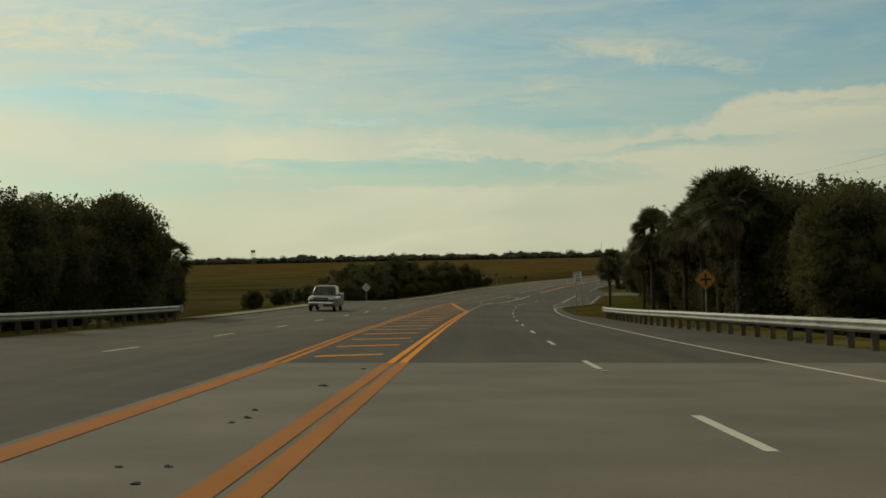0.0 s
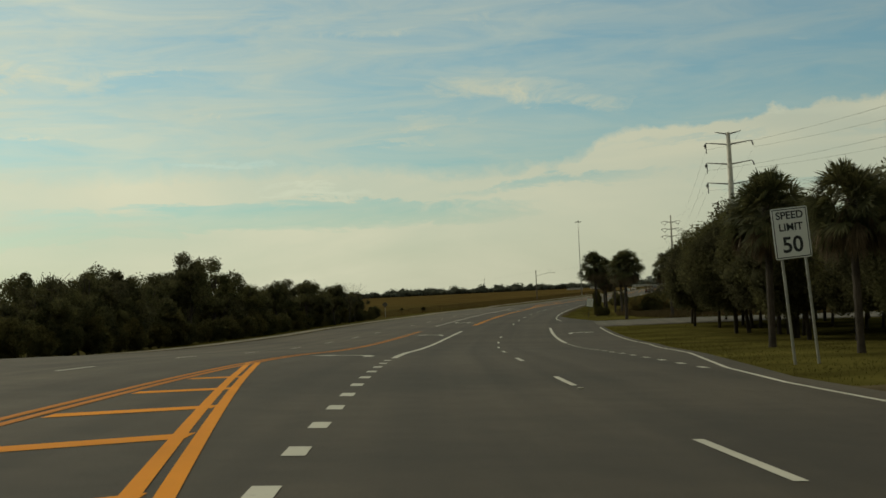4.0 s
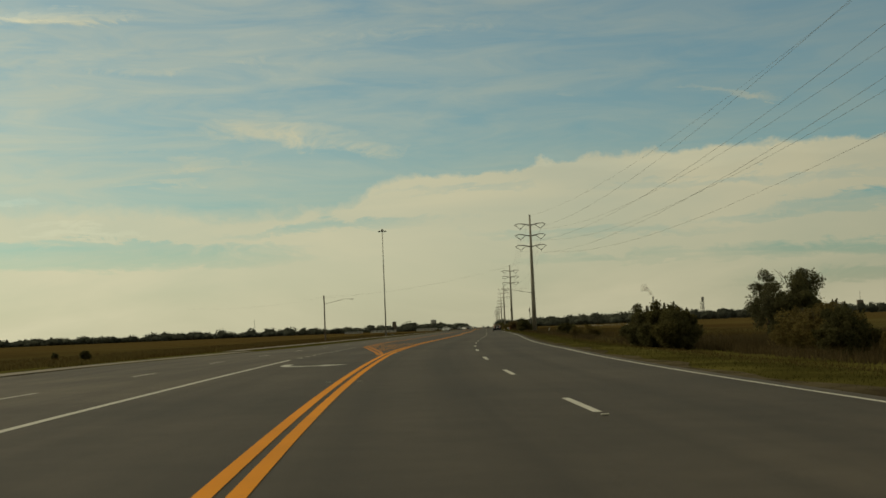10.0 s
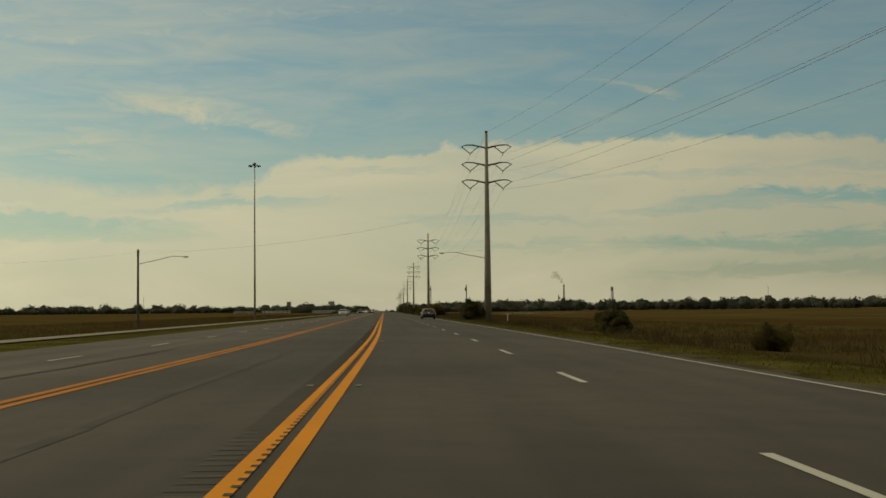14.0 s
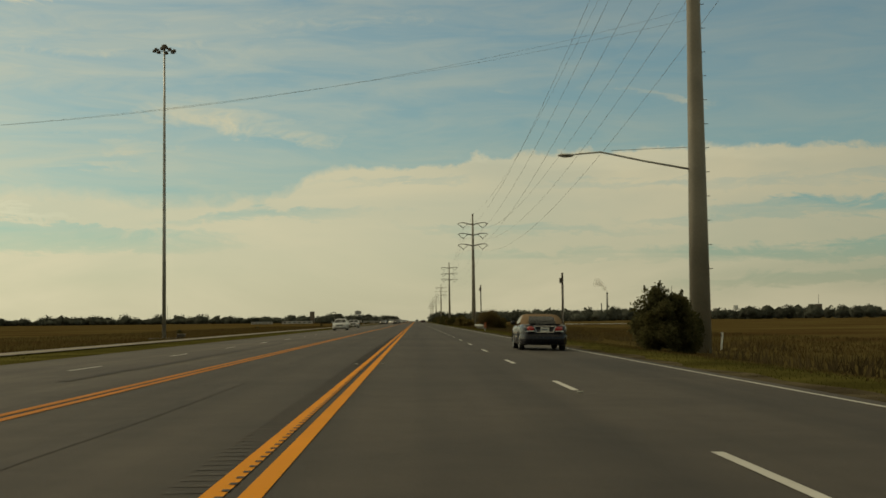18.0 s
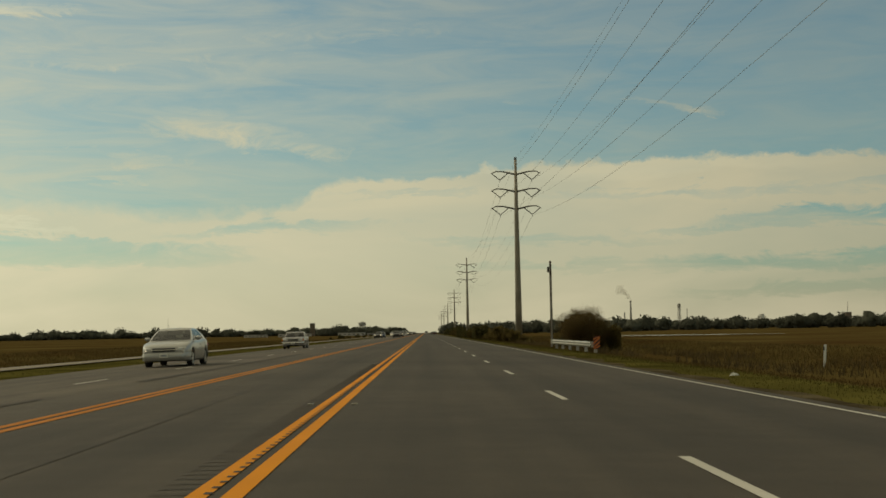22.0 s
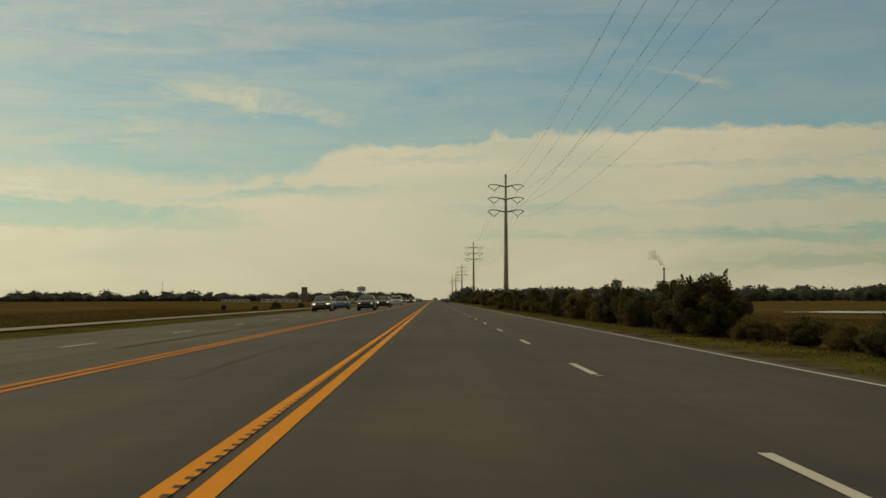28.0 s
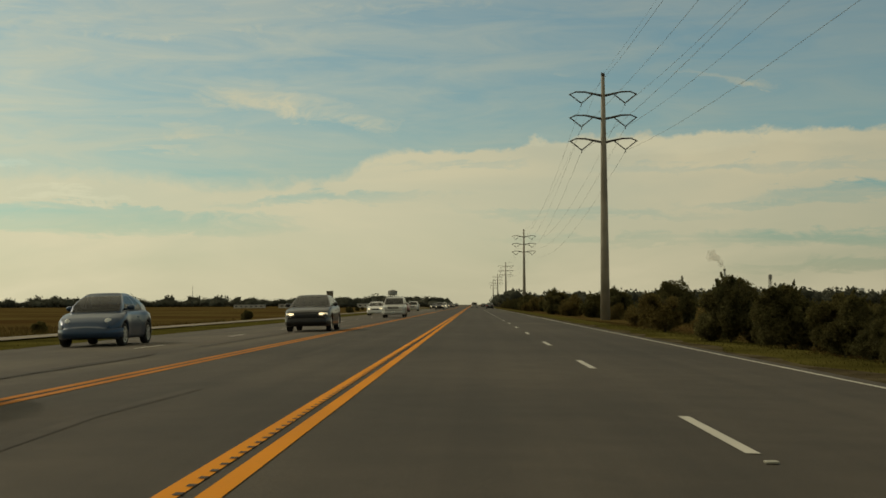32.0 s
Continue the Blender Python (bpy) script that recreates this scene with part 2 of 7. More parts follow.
# ---- materials ----
def material(name, color, rough=0.8, metal=0.0, var=0.25, scale=3.0, fine=40.0, bump=0.3, tint=None, spec=0.4, island=0.0, obj_random=0.0, leaf=0.0):
    """A surface with large stains and fine grain over its base colour."""
    mat = bpy.data.materials.new(name)
    mat.use_nodes = True
    g = Nodes(mat.node_tree)
    geo = g.n("ShaderNodeNewGeometry")
    big = g.n("ShaderNodeTexNoise")
    big.inputs["Scale"].default_value, big.inputs["Detail"].default_value = scale, 5.0
    g.to(geo, big, 0)
    small = g.n("ShaderNodeTexNoise")
    small.inputs["Scale"].default_value, small.inputs["Detail"].default_value = fine, 3.0
    g.to(geo, small, 0)
    dark = tuple(c * (1 - var) for c in color)
    light = tint if tint else tuple(min(1, c * (1 + var)) for c in color)
    r1 = g.ramp(big, [(0.35, dark), (0.65, light)])
    r2 = g.ramp(small, [(0.3, (1 - var * 0.6,) * 3), (0.7, (1 + var * 0.3,) * 3)])
    col = g.mix(1.0, r1, r2, "MULTIPLY")
    if island:
        r3 = g.ramp(geo, [(0.0, (1 - island,) * 3), (1.0, (1 + island * 0.6,) * 3)], out=8)
        col = g.mix(1.0, col, r3, "MULTIPLY")
    if obj_random:
        info = g.n("ShaderNodeObjectInfo")
        r4 = g.ramp(info, [(0.0, (1 - obj_random,) * 3), (1.0, (1 + obj_random * 0.6,) * 3)], out=5)
        col = g.mix(1.0, col, r4, "MULTIPLY")
    bsdf = g.n("ShaderNodeBsdfPrincipled")
    g.t.links.new(col.outputs[2], bsdf.inputs["Base Color"])
    bsdf.inputs["Roughness"].default_value, bsdf.inputs["Metallic"].default_value = rough, metal
    bsdf.inputs["Specular IOR Level"].default_value = spec
    if bump:
        bm_ = g.n("ShaderNodeBump")
        bm_.inputs["Strength"].default_value, bm_.inputs["Distance"].default_value = bump, 0.02
        g.to(small, bm_, "Height")
        g.to(bm_, bsdf, "Normal")
    shader = bsdf
    if leaf:
        thin = g.n("ShaderNodeBsdfTranslucent")
        g.t.links.new(col.outputs[2], thin.inputs[0])
        shader = g.n("ShaderNodeMixShader", i_0=leaf)
        g.to(bsdf, shader, 1)
        g.to(thin, shader, 2)
    g.to(shader, g.n("ShaderNodeOutputMaterial"), 0)
    return mat


def plain(name, color, rough=0.4, metal=0.0, emit=0.0, coat=0.0, alpha=None):
    mat = bpy.data.materials.new(name)
    mat.use_nodes = True
    b = mat.node_tree.nodes["Principled BSDF"]
    b.inputs["Base Color"].default_value = (*color, 1)
    b.inputs["Roughness"].default_value, b.inputs["Metallic"].default_value = rough, metal
    b.inputs["Coat Weight"].default_value = coat
    if emit:
        b.inputs["Emission Color"].default_value, b.inputs["Emission Strength"].default_value = (*color, 1), emit
    return mat


def paint_mat(name, color, wear=0.45, scale=9.0):
    """Road paint, thin and worn through to the asphalt in spots."""
    mat = bpy.data.materials.new(name)
    mat.use_nodes = True
    g = Nodes(mat.node_tree)
    geo = g.n("ShaderNodeNewGeometry")
    a = g.n("ShaderNodeTexNoise")
    a.inputs["Scale"].default_value, a.inputs["Detail"].default_value, a.inputs["Roughness"].default_value = scale, 8.0, 0.7
    g.to(geo, a, 0)
    b = g.n("ShaderNodeTexNoise")
    b.inputs["Scale"].default_value, b.inputs["Detail"].default_value = 0.35, 3.0
    g.to(geo, b, 0)
    worn = g.ramp(a, [(0.60, (0, 0, 0)), (0.80, (wear,) * 3)])
    tone = g.ramp(b, [(0.3, tuple(c * 0.82 for c in color)), (0.7, color)])
    col = g.mix(worn, tone, (0.055, 0.052, 0.046))
    bs = g.n("ShaderNodeBsdfPrincipled")
    g.t.links.new(col.outputs[2], bs.inputs["Base Color"])
    bs.inputs["Roughness"].default_value = 0.8
    bs.inputs["Specular IOR Level"].default_value = 0.15
    g.to(bs, g.n("ShaderNodeOutputMaterial"), 0)
    return mat


def asphalt_mat(name, base, patch):
    """Asphalt: fine stones, broad stains, and streaks along the way of travel."""
    mat = bpy.data.materials.new(name)
    mat.use_nodes = True
    g = Nodes(mat.node_tree)
    geo = g.n("ShaderNodeNewGeometry")
    uv = g.n("ShaderNodeUVMap")
    fine = g.n("ShaderNodeTexNoise")
    fine.inputs["Scale"].default_value, fine.inputs["Detail"].default_value = 70.0, 3.0
    g.to(geo, fine, 0)
    broad = g.n("ShaderNodeTexNoise")
    broad.inputs["Scale"].default_value, broad.inputs["Detail"].default_value = 0.12, 5.0
    g.to(geo, broad, 0)
    st = g.n("ShaderNodeMapping")
    st.inputs["Scale"].default_value = (1.1, 0.012, 1.0)
    g.to(uv, st, 0)
    tracks = g.n("ShaderNodeTexNoise")
    tracks.inputs["Scale"].default_value, tracks.inputs["Detail"].default_value = 1.0, 4.0
    g.to(st, tracks, 0)
    c1 = g.ramp(broad, [(0.35, tuple(c * 0.80 for c in base)), (0.65, patch)])
    mott = g.n("ShaderNodeTexNoise")
    mott.inputs["Scale"].default_value, mott.inputs["Detail"].default_value = 1.4, 6.0
    g.to(geo, mott, 0)
    c1 = g.mix(1.0, c1, g.ramp(mott, [(0.3, (0.86,) * 3), (0.7, (1.1,) * 3)]), "MULTIPLY")
    c2 = g.ramp(tracks, [(0.32, (0.72,) * 3), (0.62, (1.12,) * 3)])
    # older, paler pavement on the far lanes
    sp = g.n("ShaderNodeSeparateXYZ")
    g.to(uv, sp, 0)
    age = g.n("ShaderNodeMapRange")
    g.t.links.new(sp.outputs[0], age.inputs[0])
    for k_, v_ in enumerate((-6.0, -2.4, 1.5, 1.0)):
        age.inputs[k_ + 1].default_value = v_
    c2 = g.mix(1.0, c2, age, "MULTIPLY")
    c3 = g.ramp(fine, [(0.3, (0.72,) * 3), (0.7, (1.2,) * 3)])
    m1 = g.mix(1.0, c1, c2, "MULTIPLY")
    m2 = g.mix(1.0, m1, c3, "MULTIPLY")
    bs = g.n("ShaderNodeBsdfPrincipled")
    g.t.links.new(m2.outputs[2], bs.inputs["Base Color"])
    bs.inputs["Roughness"].default_value = 0.86
    bs.inputs["Specular IOR Level"].default_value = 0.3
    bp = g.n("ShaderNodeBump")
    bp.inputs["Strength"].default_value, bp.inputs["Distance"].default_value = 0.35, 0.01
    g.to(fine, bp, "Height")
    g.to(bp, bs, "Normal")
    g.to(bs, g.n("ShaderNodeOutputMaterial"), 0)
    return mat


M_ASPHALT = asphalt_mat("asphalt", (0.0525, 0.0425, 0.0312), (0.065, 0.052, 0.0375))
M_PALE_ASPHALT = asphalt_mat("pale_asphalt", (0.092, 0.080, 0.062), (0.112, 0.098, 0.076))
M_CONCRETE = material("bridge_concrete", (0.118, 0.100, 0.077), 0.85, var=0.18, scale=0.5, fine=30, bump=0.15)
M_PATH = material("path_concrete", (0.20, 0.168, 0.12), 0.9, var=0.15, scale=0.8, fine=20, bump=0.1)
M_YELLOW = paint_mat("yellow_paint", (0.70, 0.255, 0.008))
M_YELLOW_OLD = paint_mat("faded_yellow_paint", (0.46, 0.165, 0.014), 0.7, 6.0)
M_YELLOW_WORN = paint_mat("worn_yellow_paint", (0.34, 0.125, 0.022), 0.9, 5.0)
M_WHITE = paint_mat("white_paint", (0.52, 0.50, 0.44))
M_LAWN = material("mown_grass", (0.078, 0.069, 0.019), 1.0, var=0.35, scale=0.25, fine=14, bump=0.6, tint=(0.105, 0.093, 0.026), spec=0.0)
M_MARSH = material("marsh_grass", (0.112, 0.067, 0.025), 1.0, var=0.42, scale=0.03, fine=2.5, bump=0.8, tint=(0.104, 0.079, 0.028), spec=0.0)


def green_south(mat):
    """Greener sedge over the southern marsh, giving way to tawny grass further north."""
    tree = mat.node_tree
    bsdf = [q for q in tree.nodes if q.bl_idname == "ShaderNodeBsdfPrincipled"][0]
    g = Nodes(tree, keep=True)
    geo = g.n("ShaderNodeNewGeometry")
    xyz = g.n("ShaderNodeSeparateXYZ")
    g.to(geo, xyz, 0)
    patch = g.n("ShaderNodeTexNoise")
    patch.inputs["Scale"].default_value, patch.inputs["Detail"].default_value = 0.006, 5.0
    g.to(geo, patch, 0)
    north = g.math("MULTIPLY_ADD", patch, 340.0, (xyz, 1))
    span_ = g.n("ShaderNodeMapRange")
    g.to(north, span_, 0)
    for k_, v_ in enumerate((420.0, 760.0, 1.0, 0.0)):
        span_.inputs[k_ + 1].default_value = v_
    old = bsdf.inputs["Base Color"].links[0].from_node
    sedge = g.mix(1.0, old, (0.70, 0.86, 0.92), "MULTIPLY")
    col = g.mix(span_, old, sedge)
    tree.links.new(col.outputs[2], bsdf.inputs["Base Color"])


green_south(M_MARSH)
M_BLADE = material("marsh_blades", (0.122, 0.076, 0.029), 1.0, var=0.3, scale=0.06, fine=3, bump=0, island=0.22, tint=(0.108, 0.083, 0.029), spec=0.0, leaf=0.5)
M_TURF = material("turf_blades", (0.082, 0.072, 0.020), 1.0, var=0.3, scale=0.3, fine=5, bump=0, island=0.15, spec=0.0, leaf=0.35)
M_LEAF = material("oak_leaves", (0.118, 0.112, 0.062), 0.9, var=0.3, scale=0.35, fine=4, bump=0, island=0.35, tint=(0.118, 0.112, 0.046), spec=0.1, leaf=0.5)
M_LEAF2 = material("shrub_leaves", (0.120, 0.116, 0.052), 0.9, var=0.3, scale=0.4, fine=4, bump=0, island=0.35, tint=(0.120, 0.104, 0.038), spec=0.1, leaf=0.5)
M_TAWNY = material("turning_leaves", (0.165, 0.110, 0.044), 0.8, var=0.3, scale=0.6, fine=6, bump=0, island=0.3, tint=(0.150, 0.112, 0.046), spec=0.1, leaf=0.5)
M_TAN = material("sunlit_shrub_leaves", (0.185, 0.140, 0.050), 0.8, var=0.3, scale=0.6, fine=6, bump=0, island=0.35, tint=(0.175, 0.135, 0.046), spec=0.1, leaf=0.55)
M_PALM = material("palm_fronds", (0.098, 0.104, 0.046), 0.65, var=0.3, scale=0.8, fine=8, bump=0, island=0.4, tint=(0.105, 0.098, 0.042), spec=0.2, leaf=0.4)
M_DEAD = material("dead_fronds", (0.128, 0.094, 0.058), 0.9, var=0.3, scale=0.8, fine=8, bump=0, island=0.35, spec=0.1, leaf=0.3)
M_BARK = material("bark", (0.050, 0.038, 0.028), 0.95, var=0.35, scale=1.5, fine=18, bump=0.8)
# lightened and greyed: the haze of distance is put into this leaf colour
M_HAZED_WOOD = material("far_woods", (0.094, 0.098, 0.076), 1.0, var=0.3, scale=0.02, fine=0.4, bump=0, island=0.3, spec=0.0, leaf=0.3)
M_STEEL = material("galvanised_steel", (0.36, 0.35, 0.31), 0.5, metal=0.6, var=0.15, scale=1.5, fine=20, bump=0.1)
M_POLE = material("grey_steel_pole", (0.25, 0.222, 0.172), 0.6, metal=0.2, var=0.14, scale=0.5, fine=10, bump=0.1)
M_WEATHER = material("dark_weathered_steel", (0.075, 0.065, 0.05), 0.75, metal=0.3, var=0.2, scale=0.5, fine=10, bump=0.1)
M_WOOD = material("weathered_wood", (0.095, 0.074, 0.054), 0.9, var=0.3, scale=2.0, fine=25, bump=0.4)
M_INSUL = plain("insulator_glaze", (0.05, 0.045, 0.04), 0.3)
M_WIRE = plain("conductor", (0.20, 0.20, 0.185), 0.6, metal=0.5)
M_SIGNW = plain("sign_white", (0.62, 0.62, 0.58), 0.45)
M_SIGNK = plain("sign_black", (0.01, 0.01, 0.01), 0.5)
M_SIGNY = plain("sign_orange_yellow", (0.42, 0.18, 0.025), 0.45)
M_MARKER = plain("marker_orange", (0.52, 0.13, 0.02), 0.45)
M_SIGNB = plain("sign_back_aluminium", (0.42, 0.41, 0.37), 0.45, metal=0.5)
M_REFL = plain("marker_lens", (0.30, 0.28, 0.22), 0.5)


# ---- building helpers ----
def part(name, bm, mat, parent=None, label="", smooth=False):
    me = bpy.data.meshes.new(name)
    bm.to_mesh(me)
    bm.free()
    mats = mat if isinstance(mat, (list, tuple)) else [mat]
    for m in mats:
        me.materials.append(m)
    if smooth:
        for f in me.polygons:
            f.use_smooth = True
    ob = new(name, me)
    if parent is not None:
        ob.parent = parent
    if label:
        tagged(ob, label)
    return ob


def empty(name, m, label, category, group="", kind=""):
    ob = new(name)
    ob.empty_display_size = 0.3
    ob.matrix_world = m
    return tagged(ob, label, category, group, kind)


def box(bm, x0, x1, y0, y1, z0, z1, bevel=0.0):
    vs = [bm.verts.new((x, y, z)) for x in (x0, x1) for y in (y0, y1) for z in (z0, z1)]
    fs = [(0, 1, 3, 2), (4, 6, 7, 5), (0, 4, 5, 1), (2, 3, 7, 6), (0, 2, 6, 4), (1, 5, 7, 3)]
    faces = [bm.faces.new([vs[i] for i in f]) for f in fs]
    if bevel:
        edges = list({e for f in faces for e in f.edges})
        bmesh.ops.bevel(bm, geom=edges, offset=bevel, segments=2, affect="EDGES", profile=0.5)
    return bm


def tube(bm, points, radii, sides=8, caps=True):
    """A round rod along points, with a radius at each."""
    rings = []
    pts = [Vector(p) for p in points]
    for k, p in enumerate(pts):
        d = (pts[min(k + 1, len(pts) - 1)] - pts[max(k - 1, 0)]).normalized()
        a = d.cross(Vector((0, 0, 1)) if abs(d.z) < 0.9 else Vector((1, 0, 0))).normalized()
        b = d.cross(a)
        r = radii[k] if isinstance(radii, (list, tuple)) else radii
        rings.append([bm.verts.new(p + r * (math.cos(q) * a + math.sin(q) * b)) for q in (2 * math.pi * i / sides for i in range(sides))])
    for r0, r1 in zip(rings, rings[1:]):
        for i in range(sides):
            bm.faces.new((r0[i], r0[(i + 1) % sides], r1[(i + 1) % sides], r1[i]))
    if caps:
        bm.faces.new(rings[0][::-1])
        bm.faces.new(rings[-1])
    return bm


def poly_mesh(name, verts, faces, mat, parent=None, label="", mats_idx=None, uv=None):
    me = bpy.data.meshes.new(name)
    me.from_pydata(verts, [], faces)
    for m in (mat if isinstance(mat, (list, tuple)) else [mat]):
        me.materials.append(m)
    if mats_idx is not None:
        me.polygons.foreach_set("material_index", mats_idx)
    if uv is not None:
        lay = me.uv_layers.new(name="UVMap")
        idx = np.empty(len(me.loops), int)
        me.loops.foreach_get("vertex_index", idx)
        lay.data.foreach_set("uv", np.asarray(uv, float)[idx].ravel())
    me.update()
    ob = new(name, me)
    if parent is not None:
        ob.parent = parent
    if label:
        tagged(ob, label)
    return ob


# ---- the line of the road: s metres along it, d metres to the right of the centre yellow line ----
S = np.arange(-60, 2600, 1.0)
CURVE = [-4.19, -2.86, -2.37, -6.15, -12.25, -13.6, -11.03, -9.49, -10.09, -11.72, -12.47, -7.07, -1.57, 2.77, 4.14]
kap = np.interp(S, np.arange(-20, 401, 30), CURVE) * 1e-4
kap[S >= 400] = 0
HEAD = np.cumsum(kap)
HEAD -= HEAD[-1]
RX, RY = np.cumsum(-np.sin(HEAD)), np.cumsum(np.cos(HEAD))
i400 = int(np.searchsorted(S, 400))
RX, RY = RX - RX[i400], RY - RY[i400] + 400
GRADE = [-0.0537, -0.0446, -0.0354, -0.0323, -0.0272, -0.0169, -0.0361, -0.0109, -0.0011, 0.0028, 0.0013, 0.0056]
slope = np.interp(S, np.arange(-45, 286, 30), GRADE)
slope[S > 285] = 0
RZ = np.cumsum(slope)
RZ -= RZ[-1]


def xy(s, d):
    h = np.interp(s, S, HEAD)
    return np.interp(s, S, RX) + d * np.cos(h), np.interp(s, S, RY) + d * np.sin(h)


def road_z(s, d):
    b = np.interp(s, [-20, 40, 100, 160, 220, 280], [0.0137, 0.0213, 0.0465, 0.0285, 0.004, -0.0052]) * np.clip((340 - s) / 60, 0, 1)
    c = 0.0213 * np.clip((s - 180) / 100, 0, 1)
    return np.interp(s, S, RZ) - b * d - c * np.maximum(0, d) - c * np.maximum(0, -4.2 - d)


MARSH = -0.75


def left_edge(s):
    return np.interp(s, [-60, 60, 130, 190, 215, 300, 335], [-13.0, -13.2, -13.0, -14.0, -15.5, -15.5, -10.9])


def right_edge(s):
    return np.interp(s, [-60, 60, 80, 108, 125, 147, 205, 214, 225], [11.0, 11.0, 8.2, 7.9, 9.7, 11.4, 11.2, 9.0, 7.5])


def smooth(t):
    t = np.clip(t, 0, 1)
    return t * t * (3 - 2 * t)


def ground_z(s, d):
    """The lie of the land: level with the road at its edges, then down to the marsh."""
    l, r = left_edge(s), right_edge(s)
    dd = np.clip(d, l, r)
    edge = road_z(s, dd)
    wide = np.interp(s, [-60, 60, 100, 205, 232], [22, 22, 34, 34, 7])
    right = smooth((d - r - 1.5) / wide)
    left = smooth((l - d - np.interp(s, [200, 330], [4.0, 5.5])) / np.interp(s, [0, 150, 250], [16, 10, 6]))
    k = np.maximum(right * (d > 0), left * (d < 0))
    return edge * (1 - k) + np.minimum(MARSH, edge - 0.1) * k


def spot(s, d, lift=0.0, turn=0.0):
    """A pose on the ground at s, d, facing along the road."""
    x, y = xy(s, d)
    return pose(float(x), float(y), float(ground_z(s, d)) + lift, 0, 0, math.degrees(np.interp(s, S, HEAD)) + turn)


def on_road(s, d, lift=0.0, turn=0.0):
    """A pose on the asphalt, tipped with its slopes."""
    x, y = xy(s, d)
    h = math.degrees(np.interp(s, S, HEAD))
    roll = math.degrees(math.atan2(float(road_z(s, d - 0.75)) - float(road_z(s, d + 0.75)), 1.5))
    pitch = math.degrees(math.atan2(float(road_z(s + 1.35, d)) - float(road_z(s - 1.35, d)), 2.7))
    up = Matrix.Translation((float(x), float(y), float(road_z(s, d)) + lift)) @ Matrix.Rotation(radians(h), 4, "Z") @ Matrix.Rotation(radians(roll), 4, "Y") @ Matrix.Rotation(radians(pitch), 4, "X")
    return up @ Matrix.Rotation(radians(turn), 4, "Z")


def world_spot(x, y, lift=0.0, turn=0.0):
    """The same for a place given in world metres."""
    i = int(np.argmin((RX - x) ** 2 + (RY - y) ** 2))
    h = HEAD[i]
    d = math.cos(h) * (x - RX[i]) + math.sin(h) * (y - RY[i])
    s = S[i] - math.sin(h) * (x - RX[i]) + math.cos(h) * (y - RY[i])
    return pose(x, y, float(ground_z(s, d)) + lift, 0, 0, turn)


def strip(name, ss, cols, zf, mat, parent=None, label="", midx=None):
    """A sheet over stations ss, whose columns give d as functions of s."""
    ss = np.asarray(ss, float)
    verts, uv = [], []
    for c in cols:
        d = c(ss) if callable(c) else np.full(len(ss), float(c))
        x, y = xy(ss, d)
        verts.append(np.stack([x, y, zf(ss, d)], 1))
        uv.append(np.stack([d, ss], 1))
    n, k = len(ss), len(cols)
    v = np.concatenate(verts)
    faces = [(c * n + i, (c + 1) * n + i, (c + 1) * n + i + 1, c * n + i + 1) for c in range(k - 1) for i in range(n - 1)]
    idx = [midx[c] for c in range(k - 1) for i in range(n - 1)] if midx else None
    return poly_mesh(name, v.tolist(), faces, mat, parent, label, idx, np.concatenate(uv))


STATIONS = np.concatenate([np.arange(-60, 420, 3), np.arange(420, 1300, 8), np.arange(1300, 2501, 40)])
# ground: fields beside the road and the flat marsh out to the horizon, in one sheet
cols = [-70, -45, -32, -26, -23, -20.5, -18.5, -17, lambda s: left_edge(s) - 1.2, lambda s: left_edge(s) - 0.2, -9, 0, 6,
        lambda s: right_edge(s) + 0.2, lambda s: right_edge(s) + 1.6, lambda s: right_edge(s) + 3.0, lambda s: right_edge(s) + 5.0,
        18, 22, 28, 36, 48, 70]
nc = len(cols)
verts = []
for k, c in enumerate(cols):
    d = c(STATIONS) if callable(c) else np.full(len(STATIONS), float(c))
    x, y = xy(STATIONS, d)
    z = ground_z(STATIONS, d) - 0.04
    under = (d > left_edge(STATIONS) - 0.1) & (d < right_edge(STATIONS) + 0.1)
    z = np.where(under, z - 0.3, z)
    if k in (0, nc - 1):
        z = z - 0.3
    verts.append(np.stack([x, y, z], 1))
n = len(STATIONS)
faces, idx = [], []
for c in range(nc - 1):
    for i in range(n - 1):
        faces.append((c * n + i, (c + 1) * n + i, (c + 1) * n + i + 1, c * n + i + 1))
        s_mid = STATIONS[i]
        lawn = 4 <= c <= 16 if s_mid > 228 else 3 <= c <= 20
        if s_mid > 330:
            lawn = 4 <= c <= 14
        idx.append(0 if lawn else 1)
base = len(faces)
v = np.concatenate(verts).tolist()
far = np.linspace(-4500, 4500, 19)
o = len(v)
v += [(float(a), float(b) + 1000, MARSH - 0.12) for a in far for b in far]
for a in range(18):
    for b in range(18):
        faces.append((o + a * 19 + b, o + (a + 1) * 19 + b, o + (a + 1) * 19 + b + 1, o + a * 19 + b + 1))
        idx.append(1)
ground = poly_mesh("ground", v, faces, [M_LAWN, M_MARSH], mats_idx=idx)
tagged(ground, "flat marshland with mown grass verges beside the road", "ground", kind="structure")

JOINT = 10.0
road_cols = [left_edge, -11.0, -7.0, -3.6, 0.0, 3.57, 7.1, right_edge]
road = strip("road", STATIONS[STATIONS >= JOINT + 1.0].tolist(), road_cols, road_z, M_ASPHALT)
tagged(road, "worn dark asphalt highway with five lanes", "road", kind="structure")
first = strip("road_approach", np.linspace(JOINT + 0.03, STATIONS[STATIONS >= JOINT + 1.0][0], 3), road_cols, road_z, M_ASPHALT)
tagged(first, "asphalt beginning at the bridge joint", "road", kind="structure")


def slab_edge(s):
    return np.interp(s, [-60, -13, 10], [-1.55, -2.0, -2.5])


